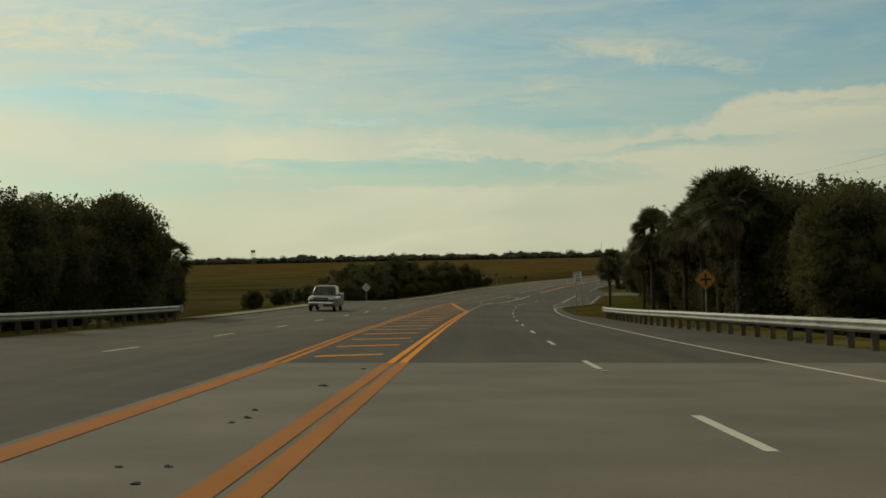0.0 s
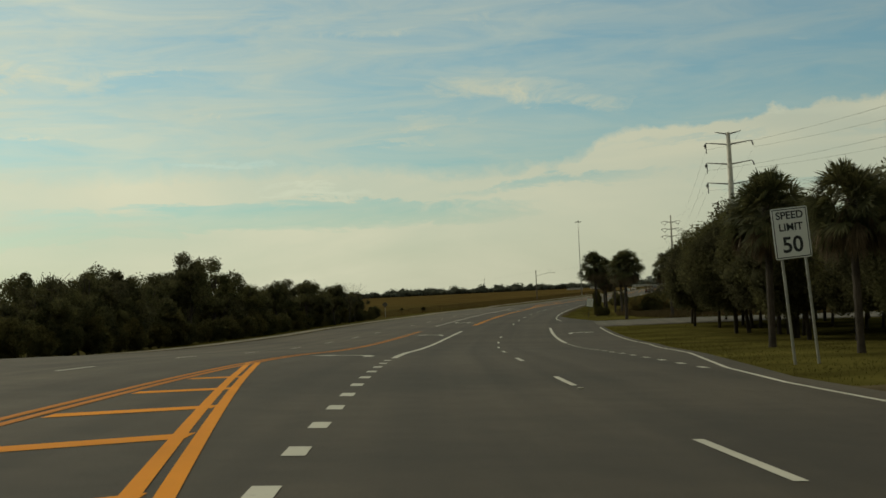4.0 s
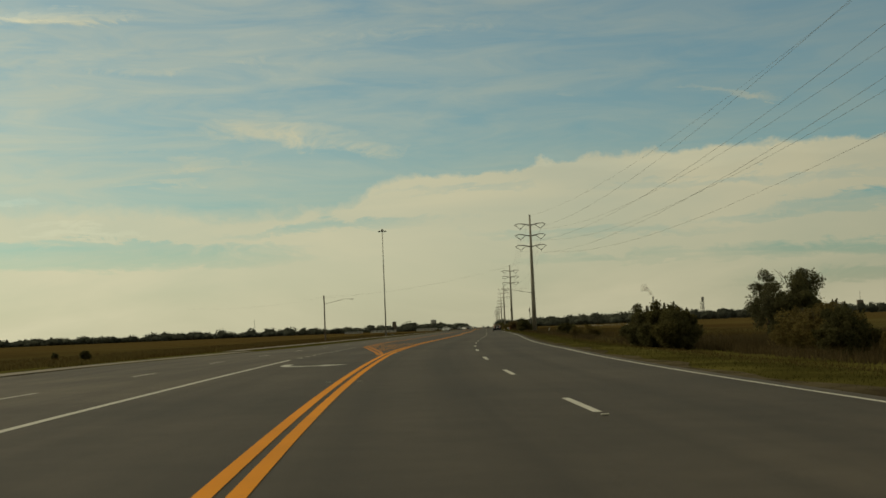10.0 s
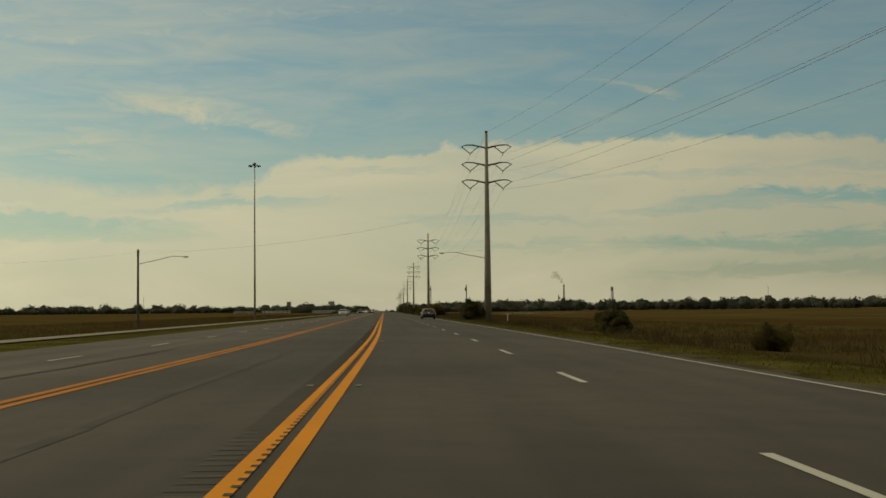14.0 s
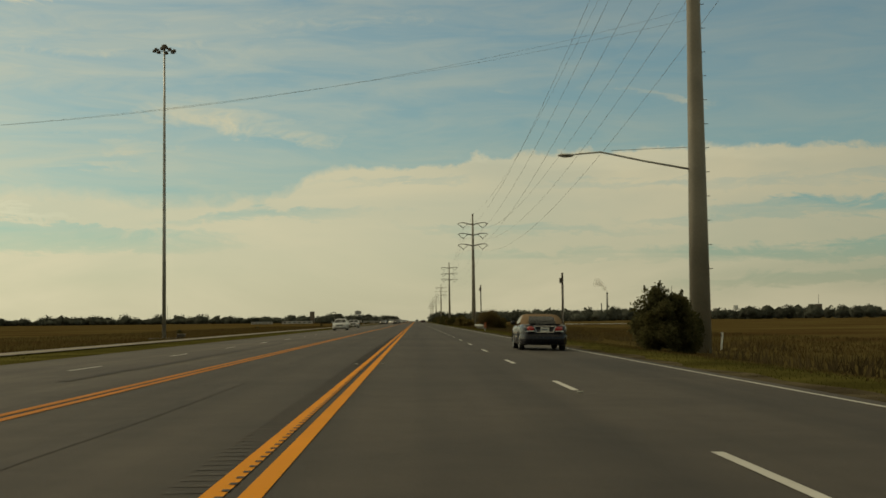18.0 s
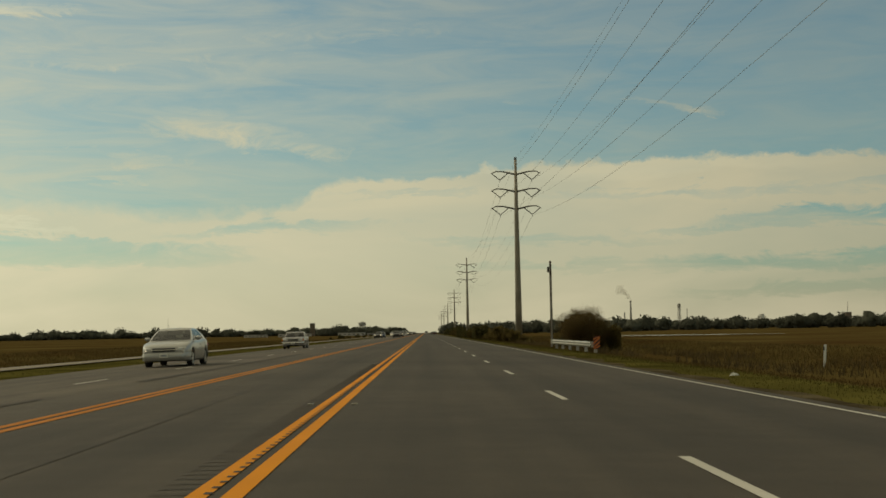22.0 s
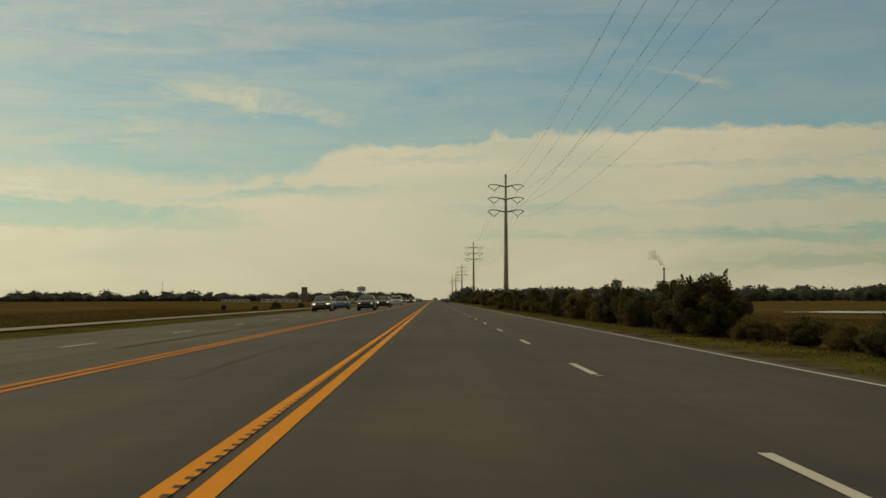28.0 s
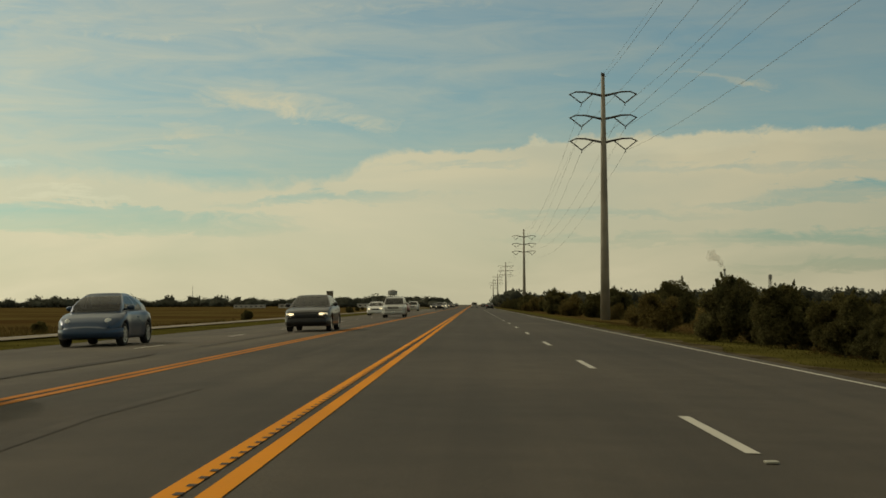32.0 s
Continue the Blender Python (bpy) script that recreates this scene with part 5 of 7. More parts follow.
for k in range(8):
    a = 2 * math.pi * k / 8
    bm = bmesh.new()
    c = Vector((0.95 * math.cos(a), 0.95 * math.sin(a), 27.95))
    tube(bm, [(0.6 * math.cos(a), 0.6 * math.sin(a), 28.0), c], 0.03, 5)
    tube(bm, [c + Vector((0, 0, 0.12)), c + Vector((0, 0, -0.02)), c + Vector((0, 0, -0.14))], [0.10, 0.19, 0.21], 10)
    part("floodlight", bm, M_WEATHER, ring_part)
part("base_plate", box(bmesh.new(), -1.3, 2.6, -1.0, 1.0, -0.6, 0.12, 0.04), M_CONCRETE, mast, "low weathered concrete plinth")
cab = empty("control_cabinet", pose(-21.2, 570.0, -0.45), "low grey control cabinet beside the mast", "cabinet")
part("body", box(bmesh.new(), -0.35, 0.35, -0.3, 0.3, 0.06, 0.42, 0.03), M_WEATHER, cab)
part("lid", box(bmesh.new(), -0.39, 0.39, -0.34, 0.34, 0.42, 0.46, 0.01), M_STEEL, cab)

for x, y, top, fat in ((15.4, 571.5, 5.5, 0.10), (12.5, 669.5, 7.1, 0.10)):
    p_ = empty("utility_pole", world_spot(x, y), "weathered wooden utility pole with cable fittings on top", "utility pole", "wooden poles")
    gz = p_.matrix_world.translation.z
    part("pole", tube(bmesh.new(), [(0, 0, -0.3), (0, 0, top - gz)], [fat * 1.25, fat], 10), M_WOOD, p_)
    part("transformer", tube(bmesh.new(), [(-0.2, 0, top - gz - 1.0), (-0.2, 0, top - gz - 0.5)], [0.09, 0.09], 8), M_WEATHER, p_)
    part("cable_guard", box(bmesh.new(), -0.03, 0.03, -0.16, -0.12, 0.0, top - gz - 1.2), M_STEEL, p_)
    part("bracket", tube(bmesh.new(), [(-0.05, 0, top - gz - 0.7), (-0.28, 0, top - gz - 0.75)], 0.02, 5), M_STEEL, p_)


# ---- crash barriers ----
def w_beam(bm, pts, up):
    """A W-section rail along points, facing +x of each point's axes."""
    prof = [(0.0, -0.155), (0.03, -0.135), (0.075, -0.085), (0.075, -0.06), (0.02, -0.02), (0.02, 0.02), (0.075, 0.06), (0.075, 0.085), (0.03, 0.135), (0.0, 0.155)]
    rows = []
    for p, n in pts:
        rows.append([bm.verts.new(p + n * a + Vector((0, 0, b + up))) for a, b in prof] + [bm.verts.new(p + n * (a - 0.01) + Vector((0, 0, b + up))) for a, b in prof[::-1]])
    for r0, r1 in zip(rows, rows[1:]):
        m = len(r0)
        for i in range(m):
            bm.faces.new((r0[i], r0[(i + 1) % m], r1[(i + 1) % m], r1[i]))
    bm.faces.new(rows[0])
    bm.faces.new(rows[-1][::-1])
    return bm


def barrier(name, label, s0, s1, d_of, face, lift, post_mat, step=1.9):
    e = empty(name, Matrix(), label, "crash barrier", "crash barriers")

    def at(s):
        d = d_of(s)
        x, y = xy(s, d)
        h = float(np.interp(s, S, HEAD))
        return Vector((float(x), float(y), float(ground_z(s, d)))), Vector((math.cos(h), math.sin(h), 0)) * face
    ss = np.arange(s0, s1 + 0.1, step)
    for a in range(0, len(ss) - 1, 2):
        q = ss[a:a + 3]
        part("rail_panel", w_beam(bmesh.new(), [at(s) for s in q], lift), M_STEEL, e)
    for s in ss:
        p, n = at(s)
        t = Vector((-n.y, n.x, 0))
        bm = bmesh.new()
        box(bm, -0.085, 0.085, -0.075, 0.075, -0.3, lift + 0.17, 0.01)
        m = Matrix((( n.x, t.x, 0, p.x - n.x * 0.24), (n.y, t.y, 0, p.y - n.y * 0.24), (0, 0, 1, p.z), (0, 0, 0, 1)))
        bm.transform(m)
        part("post", bm, post_mat, e)
        bm = bmesh.new()
        box(bm, -0.15, 0.0, -0.07, 0.07, lift - 0.17, lift + 0.16, 0.01)
        m2 = m.copy()
        m2.translation = p
        bm.transform(m2)
        part("block", bm, post_mat, e)
    p, n = at(s1)
    t = Vector((-n.y, n.x, 0))
    bm = bmesh.new()
    tube(bm, [p + t * 0.02 * k + Vector((0, 0, lift + z)) for k, z in ((0, -0.2), (0, 0.2))], [0.12, 0.12], 10)
    part("end_wing", bm, M_STEEL, e, "flared galvanised end wing")
    return e


barrier("guard_rail", "galvanised W-beam barrier on wooden posts along the bend", -58, 69.3, lambda s: float(np.interp(s, [-60, 20, 50, 70], [10.6, 10.5, 9.6, 9.4])), -1, 0.58, M_WOOD)
barrier("guard_rail", "weathered W-beam barrier on the far side of the road", -58, 54.5, lambda s: -14.6, 1, 0.58, M_WOOD)
barrier("short_barrier", "short galvanised barrier on leaning posts over a culvert", 629.6, 649.2, lambda s: float(np.interp(s, [629, 648, 653], [10.75, 10.5, 10.6])), -1, 0.42, M_STEEL, 3.8)


# ---- signs ----
def letters(txt, size, mat, parent, m, name="lettering"):
    cu = bpy.data.curves.new(name, "FONT")
    cu.body, cu.size, cu.align_x, cu.align_y, cu.extrude, cu.offset = txt, size, "CENTER", "CENTER", 0.002, size * 0.02
    tmp = bpy.data.objects.new(name, cu)
    scene.collection.objects.link(tmp)
    me = bpy.data.meshes.new_from_object(tmp.evaluated_get(bpy.context.evaluated_depsgraph_get()))
    bpy.data.objects.remove(tmp, do_unlink=True)
    bpy.data.curves.remove(cu)
    me.materials.clear()
    me.materials.append(mat)
    ob = new(name, me)
    ob.parent = parent
    ob.matrix_local = m
    return ob


def plate(w_, h_, t=0.012, corner=0.04):
    bm = bmesh.new()
    pts = []
    for cx, cz, a0 in ((w_ / 2 - corner, h_ / 2 - corner, 0), (-w_ / 2 + corner, h_ / 2 - corner, 90), (-w_ / 2 + corner, -h_ / 2 + corner, 180), (w_ / 2 - corner, -h_ / 2 + corner, 270)):
        for k in range(4):
            a = radians(a0 + 30 * k)
            pts.append((cx + corner * math.cos(a), cz + corner * math.sin(a)))
    f0 = [bm.verts.new((x, -t / 2, z)) for x, z in pts]
    f1 = [bm.verts.new((x, t / 2, z)) for x, z in pts]
    bm.faces.new(f0)
    bm.faces.new(f1[::-1])
    for i in range(len(pts)):
        j = (i + 1) % len(pts)
        bm.faces.new((f0[i], f1[i], f1[j], f0[j]))
    return bm


def border(w_, h_, wide, mat, parent, z, y):
    bm = bmesh.new()
    for x0, x1, z0, z1 in ((-w_ / 2, w_ / 2, h_ / 2 - wide, h_ / 2), (-w_ / 2, w_ / 2, -h_ / 2, -h_ / 2 + wide), (-w_ / 2, -w_ / 2 + wide, -h_ / 2, h_ / 2), (w_ / 2 - wide, w_ / 2, -h_ / 2, h_ / 2)):
        box(bm, x0, x1, y - 0.001, y + 0.001, z + z0, z + z1)
    return part("border", bm, mat, parent)


speed = empty("speed_limit_sign", spot(113.5, 9.76, 0, 6) @ Matrix.Rotation(radians(-4.0), 4, "Y"), "white speed limit sign with black figures on two posts", "road sign")
W_, H_, ZC = 0.86, 1.16, 2.95
pan = part("panel", plate(W_, H_), M_SIGNW, speed)
pan.location.z = ZC
border(W_ - 0.05, H_ - 0.05, 0.02, M_SIGNK, speed, ZC, -0.009)
up = Matrix.Rotation(radians(90), 4, "X")
letters("SPEED", 0.24, M_SIGNK, speed, Matrix.Translation((0, -0.009, ZC + 0.40)) @ up)
letters("LIMIT", 0.24, M_SIGNK, speed, Matrix.Translation((0, -0.009, ZC + 0.13)) @ up)
letters("50", 0.50, M_SIGNK, speed, Matrix.Translation((0, -0.009, ZC - 0.28)) @ up)
for x in (-0.28, 0.28):
    part("post", box(bmesh.new(), x - 0.03, x + 0.03, 0.012, 0.05, -0.3, ZC + 0.5, 0.005), M_STEEL, speed)


def diamond_sign(m, label, size, zc, face, cross=False):
    e = empty("warning_sign", m, label, "road sign", "diamond warning signs")
    bm = plate(size, size, 0.01, 0.05)
    bm.transform(Matrix.Translation((0, 0, zc)) @ Matrix.Rotation(radians(45), 4, "Y"))
    p_ = part("panel", bm, face, e)
    if cross:
        bm = bmesh.new()
        box(bm, -0.06, 0.06, -0.009, -0.007, zc - 0.34, zc + 0.34)
        box(bm, -0.30, 0.30, -0.0105, -0.0085, zc - 0.05, zc + 0.07)
        part("cross_symbol", bm, M_SIGNK, p_)
        bm = bmesh.new()
        k = size * 0.70
        for a in range(4):
            q0, q1 = radians(90 * a), radians(90 * a + 90)
            tube(bm, [(k * 0.92 * math.cos(q0), -0.008, zc + k * 0.92 * math.sin(q0)), (k * 0.92 * math.cos(q1), -0.008, zc + k * 0.92 * math.sin(q1))], 0.009, 4)
        part("border", bm, M_SIGNK, p_)
    part("post", box(bmesh.new(), -0.03, 0.03, 0.008, 0.05, -0.3, zc + size * 0.55, 0.005), M_STEEL, e)
    return e


diamond_sign(spot(57, 14.0, 0, 4), "orange diamond crossroads warning sign with black cross", 0.86, 2.35, M_SIGNY, True)
diamond_sign(spot(113.0, -11.6, 0, 0), "pale back of a diamond warning sign on a post", 0.66, 1.45, M_SIGNB)
diamond_sign(world_spot(-27.1, 293.4, 0, 5), "dark back of a diamond warning sign at the marsh edge", 0.70, 2.2, M_WEATHER)
blank = empty("tilted_sign", spot(215, 10.54, 0, -6) @ Matrix.Rotation(radians(9), 4, "Y"), "small white sign with faint lines, leaning beside a palm", "road sign")
bm = plate(0.66, 0.84, 0.01)
bm.transform(Matrix.Translation((0, 0, 1.55)))
part("panel", bm, M_SIGNW, blank)
tip_ = Matrix.Translation((0, 0, 1.55))
bm = bmesh.new()
for x0, x1, z0, z1 in ((-0.33, 0.33, 0.395, 0.42), (-0.33, 0.33, -0.42, -0.395), (-0.33, -0.305, -0.42, 0.42), (0.305, 0.33, -0.42, 0.42)):
    box(bm, x0, x1, -0.0085, -0.0055, z0, z1)
bm.transform(tip_)
part("border", bm, M_SIGNK, blank)
for k, (half_, z) in enumerate(((0.20, 0.24), (0.16, 0.12), (0.21, 0.0), (0.12, -0.12), (0.18, -0.24))):
    bm = box(bmesh.new(), -half_, half_, -0.0085, -0.0055, z - 0.02, z + 0.02)
    bm.transform(tip_)
    part("text_bar", bm, M_STEEL, blank)
part("post", box(bmesh.new(), -0.03, 0.03, 0.008, 0.05, -0.3, 1.95, 0.005), M_WEATHER, blank)

marker = empty("hazard_marker", spot(629.2, 11.0, 0, 0), "black and orange striped hazard marker at the barrier end", "road sign")
part("panel", plate(0.37, 0.74, 0.01, 0.03), M_MARKER, marker).location.z = 0.55
for k in range(-2, 4):
    bm = bmesh.new()
    z = 0.39 + k * 0.235
    pts = [(-0.185, z - 0.06), (0.185, z + 0.28), (0.185, z + 0.385), (-0.185, z + 0.045)]
    cl = [(x, min(max(q, 0.19), 0.91)) for x, q in pts]
    if max(q for _, q in cl) - min(q for _, q in cl) > 0.08:
        bm.faces.new([bm.verts.new((x, -0.009, q)) for x, q in cl])
        part("stripe", bm, M_SIGNK, marker, "black diagonal stripe")
part("post", box(bmesh.new(), -0.03, 0.03, 0.008, 0.05, -0.3, 0.9, 0.005), M_STEEL, marker)

for s_, d_, h_, name_, lab in ((516.5, 17.5, 0.95, "delineator_post", "white leaning delineator post in the grass"), (612, 18.4, 0.95, "delineator_post", "white delineator post in the grass")):
    e = empty(name_, spot(s_, d_), lab, "post", "delineators")
    bm = box(bmesh.new(), -0.05, 0.05, -0.015, 0.015, -0.2, h_, 0.005)
    bm.transform(Matrix.Rotation(radians(5), 4, "Y"))
    part("blade", bm, M_SIGNW, e)
    part("reflector", box(bmesh.new(), -0.03, 0.03, -0.022, -0.016, h_ - 0.25, h_ - 0.1), M_SIGNK, e)
for x, y, h_ in ((12.5, 586, 1.0), (13.5, 860, 1.0)):
    e = empty("fence_post", world_spot(x, y), "dark weathered wooden post at the marsh edge", "post", "fence posts")
    part("stake", tube(bmesh.new(), [(0, 0, -0.3), (0.02, 0, h_)], [0.09, 0.08], 8), M_WOOD, e)

# reflective markers along the lines
cat_eyes = empty("lane_reflectors", Matrix(), "raised reflective studs at the lane dashes", "road studs", kind="structure")
me_src = None


def stud(s, d):
    global me_src
    x, y = xy(s, d)
    if me_src is None:
        bm = bmesh.new()
        box(bm, -0.045, 0.045, -0.045, 0.045, 0, 0.016, 0.005)
        o_ = part("stud", bm, M_REFL, cat_eyes)
        me_src = o_.data
    else:
        o_ = new("stud", me_src)
        o_.parent = cat_eyes
    o_.location = (float(x), float(y), float(road_z(s, d)) + 0.004)
    o_.rotation_euler[2] = float(np.interp(s, S, HEAD))


for k in range(0, 7):
    stud(10.85 + 24.384 * k - 3.9, 3.57)
for k in range(0, 28):
    stud(7.85 + 24.384 * (9 + k) - 3.6, 3.57)
for s_ in (22.4, 50.5, 75.0):
    stud(s_, -0.33)
    stud(s_, 0.38)
for d_ in (-3.35, -3.95):
    stud(51.8, d_)
for k in range(24):
    stud(210.6 + 24.384 * k, -0.30)
    stud(210.6 + 24.384 * k, 0.34)

# milled rumble grooves left of the centre line: flat quads, shade in their colour
M_GROOVE = material("groove_shadowed_asphalt", (0.05, 0.045, 0.037), 0.95, var=0.2, fine=40)
vs, fs = [], []
for s_ in np.arange(296, 860, 0.32):
    o_ = len(vs)
    for a, b in ((0, -0.06), (0, -0.01), (0.10, -0.01), (0.10, -0.06)):
        x, y = xy(s_ + a, b)
        vs.append((float(x), float(y), float(road_z(s_ + a, b)) + 0.010))
    fs.append((o_, o_ + 1, o_ + 2, o_ + 3))
tagged(poly_mesh("rumble_strip", vs, fs, M_GROOVE, centre), "milled grooves beside the yellow line", kind="stuff")

# wider grooves, also flat: the shade inside them is a slightly darker asphalt colour
M_GROOVE_SHADE = material("groove_shade_asphalt", (0.050, 0.041, 0.031), 0.95, var=0.25, fine=40)
vs, fs = [], []
for s_ in np.arange(306, 600, 0.30):
    o_ = len(vs)
    for a, b in ((0, -0.42), (0, -0.13), (0.12, -0.13), (0.12, -0.42)):
        x, y = xy(s_ + a, b)
        vs.append((float(x), float(y), float(road_z(s_ + a, b)) + 0.003))
    fs.append((o_, o_ + 1, o_ + 2, o_ + 3))
tagged(poly_mesh("rumble_strip", vs, fs, M_GROOVE_SHADE, centre), "row of milled grooves in the asphalt beside the yellow lines", kind="stuff")

# tyre marks across the turning lane
skids = marking("skid_marks", "dark rubber tyre marks on the turning lane")
for pts_ in (((523.0, -0.35), (530.0, -1.0), (537.0, -1.8)), ((524.0, -1.8), (528.5, -2.3), (532.6, -2.9))):
    line("skid", pts_, 0.17, M_SEAM, skids, 0.005, 1.0)

# ---- cars ----
def car_paint(name, color, metal=0.35, rough=0.32, coat=0.5):
    """Body paint under a clear coat, with a film of road dust."""
    mat = bpy.data.materials.new(name)
    mat.use_nodes = True
    g = Nodes(mat.node_tree)
    tcn = g.n("ShaderNodeTexCoord")
    nz = g.n("ShaderNodeTexNoise")
    nz.inputs["Scale"].default_value, nz.inputs["Detail"].default_value = 3.0, 6.0
    g.t.links.new(tcn.outputs["Object"], nz.inputs[0])
    dust = g.ramp(nz, [(0.50, (0, 0, 0)), (0.90, (0.10, 0.10, 0.10))])
    col = g.mix(dust, color, (0.12, 0.10, 0.075))
    rgh = g.math("MULTIPLY_ADD", dust, 0.9, rough)
    bs = g.n("ShaderNodeBsdfPrincipled")
    g.t.links.new(col.outputs[2], bs.inputs["Base Color"])
    g.to(rgh, bs, "Roughness")
    bs.inputs["Metallic"].default_value = metal
    bs.inputs["Coat Weight"].default_value, bs.inputs["Coat Roughness"].default_value = coat, 0.05
    bs.inputs["Specular IOR Level"].default_value = 0.2
    g.to(bs, g.n("ShaderNodeOutputMaterial"), 0)
    return mat


def glass_mat(name, tint):
    """Thin tinted pane: clear through, with a mirror-like sheen."""
    mat = bpy.data.materials.new(name)
    mat.use_nodes = True
    g = Nodes(mat.node_tree)
    clear, gloss = g.n("ShaderNodeBsdfTransparent"), g.n("ShaderNodeBsdfGlossy")
    clear.inputs[0].default_value = (*tint, 1)
    gloss.inputs["Roughness"].default_value = 0.06
    fres = g.n("ShaderNodeFresnel")
    fres.inputs[0].default_value = 1.55
    mx = g.n("ShaderNodeMixShader")
    g.to(fres, mx, 0)
    g.to(clear, mx, 1)
    g.to(gloss, mx, 2)
    g.to(mx, g.n("ShaderNodeOutputMaterial"), 0)
    return mat


M_GLASS = glass_mat("tinted_car_glass", (0.36, 0.38, 0.35))
M_RUBBER = material("tyre_rubber", (0.022, 0.021, 0.020), 0.9, var=0.2, scale=4, fine=60, bump=0.2)
M_BLACK = plain("black_plastic", (0.018, 0.018, 0.018), 0.6)
M_CABIN = material("cabin_fabric", (0.045, 0.042, 0.038), 0.9, var=0.2, scale=5, fine=60, bump=0.1)
M_CHROME = plain("chrome", (0.62, 0.61, 0.58), 0.18, metal=1.0)
M_ALLOY = plain("bright_alloy", (0.50, 0.49, 0.46), 0.3, metal=0.9)
M_LENS = plain("clear_lamp_lens", (0.60, 0.60, 0.56), 0.12, coat=0.6)
M_LIT = plain("lit_headlight", (1.0, 0.86, 0.60), 0.2, emit=1.4)
M_RED = plain("red_lamp_lens", (0.30, 0.012, 0.010), 0.18, coat=0.5)
M_AMBER = plain("amber_lamp_lens", (0.50, 0.16, 0.02), 0.2, coat=0.5)
M_PLATE = plain("blank_plate", (0.55, 0.54, 0.48), 0.5)
M_PLATE_BAR = plain("plate_bar", (0.10, 0.12, 0.16), 0.6)
M_SOFTTOP = material("tan_canvas", (0.175, 0.118, 0.068), 0.95, var=0.14, scale=2, fine=80, bump=0.2, spec=0.1)


def car(m, label, paint, c, group="traffic"):
    """A car from its sizes: lofted body with wheel arches, cabin with panes, wheels, lamps and trim."""
    L, W, H = c["size"]
    hl, hw0 = L / 2, W / 2
    R = c.get("wheel", 0.315)
    zb0 = c.get("sill", 0.20)
    axles = (-c["base"] / 2 + c.get("shift", 0.0), c["base"] / 2 + c.get("shift", 0.0))
    e = empty(c.get("name", "car"), m, label, c.get("category", "car"), group)
    ty, tz = [q[0] * hl for q in c["top"]], [q[1] for q in c["top"]]

    def top_z(y):
        return float(np.interp(y, ty, tz))

    def half_w(y):
        f = abs(y) / hl
        base = 1.0 - 0.03 * f ** 2 - c.get("round", 0.16) * max(0.0, (f - 0.72) / 0.28) ** 2.2
        for a in axles:
            base += c.get("flare", 0.012) * max(0.0, 1 - ((y - a) / 0.6) ** 2)
        return hw0 * base

    def arch_z(y):
        for a in axles:
            r = R + 0.055
            if abs(y - a) < r:
                return R + math.sqrt(max(0.0, r * r - (y - a) ** 2))
        return 0.0

    ys = set(np.linspace(-hl, hl, 19).tolist() + [-hl + 0.05, -hl + 0.12, hl - 0.05, hl - 0.12] + ty)
    for a in axles:
        r = R + 0.055
        ys |= {a + r * math.cos(q) for q in np.linspace(0, math.pi, 11)} | {a - r - 0.002, a + r + 0.002}
    ys = sorted(ys)
    sec = []
    for y in ys:
        w_, zt = half_w(y), top_z(y)
        f = abs(y) / hl
        zb = zb0 + 0.10 * max(0.0, (f - 0.85) / 0.15)
        az_ = arch_z(y)
        dz = zt - zb
        rows = [(0, zb), (0.60 * w_, zb), (0.60 * w_, max(zb, az_)), (0.93 * w_, max(zb, az_)), (0.972 * w_, max(zb + 0.10 * dz, az_)),
                (0.995 * w_, max(zb + 0.34 * dz, az_ + 0.02)), (1.0 * w_, max(zb + 0.60 * dz, az_ + 0.05)), (0.985 * w_, zb + 0.80 * dz + 0.03), (0.955 * w_, zt - 0.05), (0.90 * w_, zt - 0.012), (0.6 * w_, zt + 0.012), (0, zt + 0.025)]
        rows = [(x, min(z, zt + 0.025)) for x, z in rows]
        sec.append([(x, y, z) for x, z in rows] + [(-x, y, z) for x, z in rows[-2:0:-1]])
    nr = len(sec[0])
    under = {0, 1, nr - 1, nr - 2}
    verts = [p for r in sec for p in r]
    body_f, under_f = [], []
    for k in range(len(sec) - 1):
        for i in range(nr):
            j = (i + 1) % nr
            (under_f if i in under or (i in (2, nr - 3) and arch_z((ys[k] + ys[k + 1]) / 2)) else body_f).append((k * nr + i, (k + 1) * nr + i, (k + 1) * nr + j, k * nr + j))
    body_f += [tuple(range(nr))[::-1], tuple((len(sec) - 1) * nr + i for i in range(nr))]

    def lofted(name, faces, mat, parent=e, lab="", vv=verts, soft=True):
        faces = [f_ if (Vector(vv[f_[1]]) - Vector(vv[f_[0]])).cross(Vector(vv[f_[2]]) - Vector(vv[f_[0]])).dot(Vector(vv[f_[0]]) * 0.5 + Vector(vv[f_[2]]) * 0.5 - Vector((0, (vv[f_[0]][1] + vv[f_[2]][1]) * 0.35, 0.75))) >= 0 else f_[::-1] for f_ in faces]
        used = sorted({i for f_ in faces for i in f_})
        at = {i: n_ for n_, i in enumerate(used)}
        ob = poly_mesh(name, [vv[i] for i in used], [tuple(at[i] for i in f_) for f_ in faces], mat, parent, lab)
        if soft:
            for f_ in ob.data.polygons:
                f_.use_smooth = len(f_.vertices) == 4
        return ob

    body = lofted("body", body_f, paint)
    lofted("underbody", under_f, M_BLACK)

    # cabin: rings from the belt to the roof
    r0, r1, f1, f0 = (q * hl for q in c["cabin"])
    wb, wr = c.get("belt", 0.90) * hw0, c.get("roof", 0.68) * hw0
    bulge = c.get("bulge", 0.04)
    pill = c.get("pillars", (0.04, 0.46, 0.51, 0.84))
    us_f = [-1, -0.93, -0.45, 0, 0.45, 0.93]
    us_s = [0, *pill]
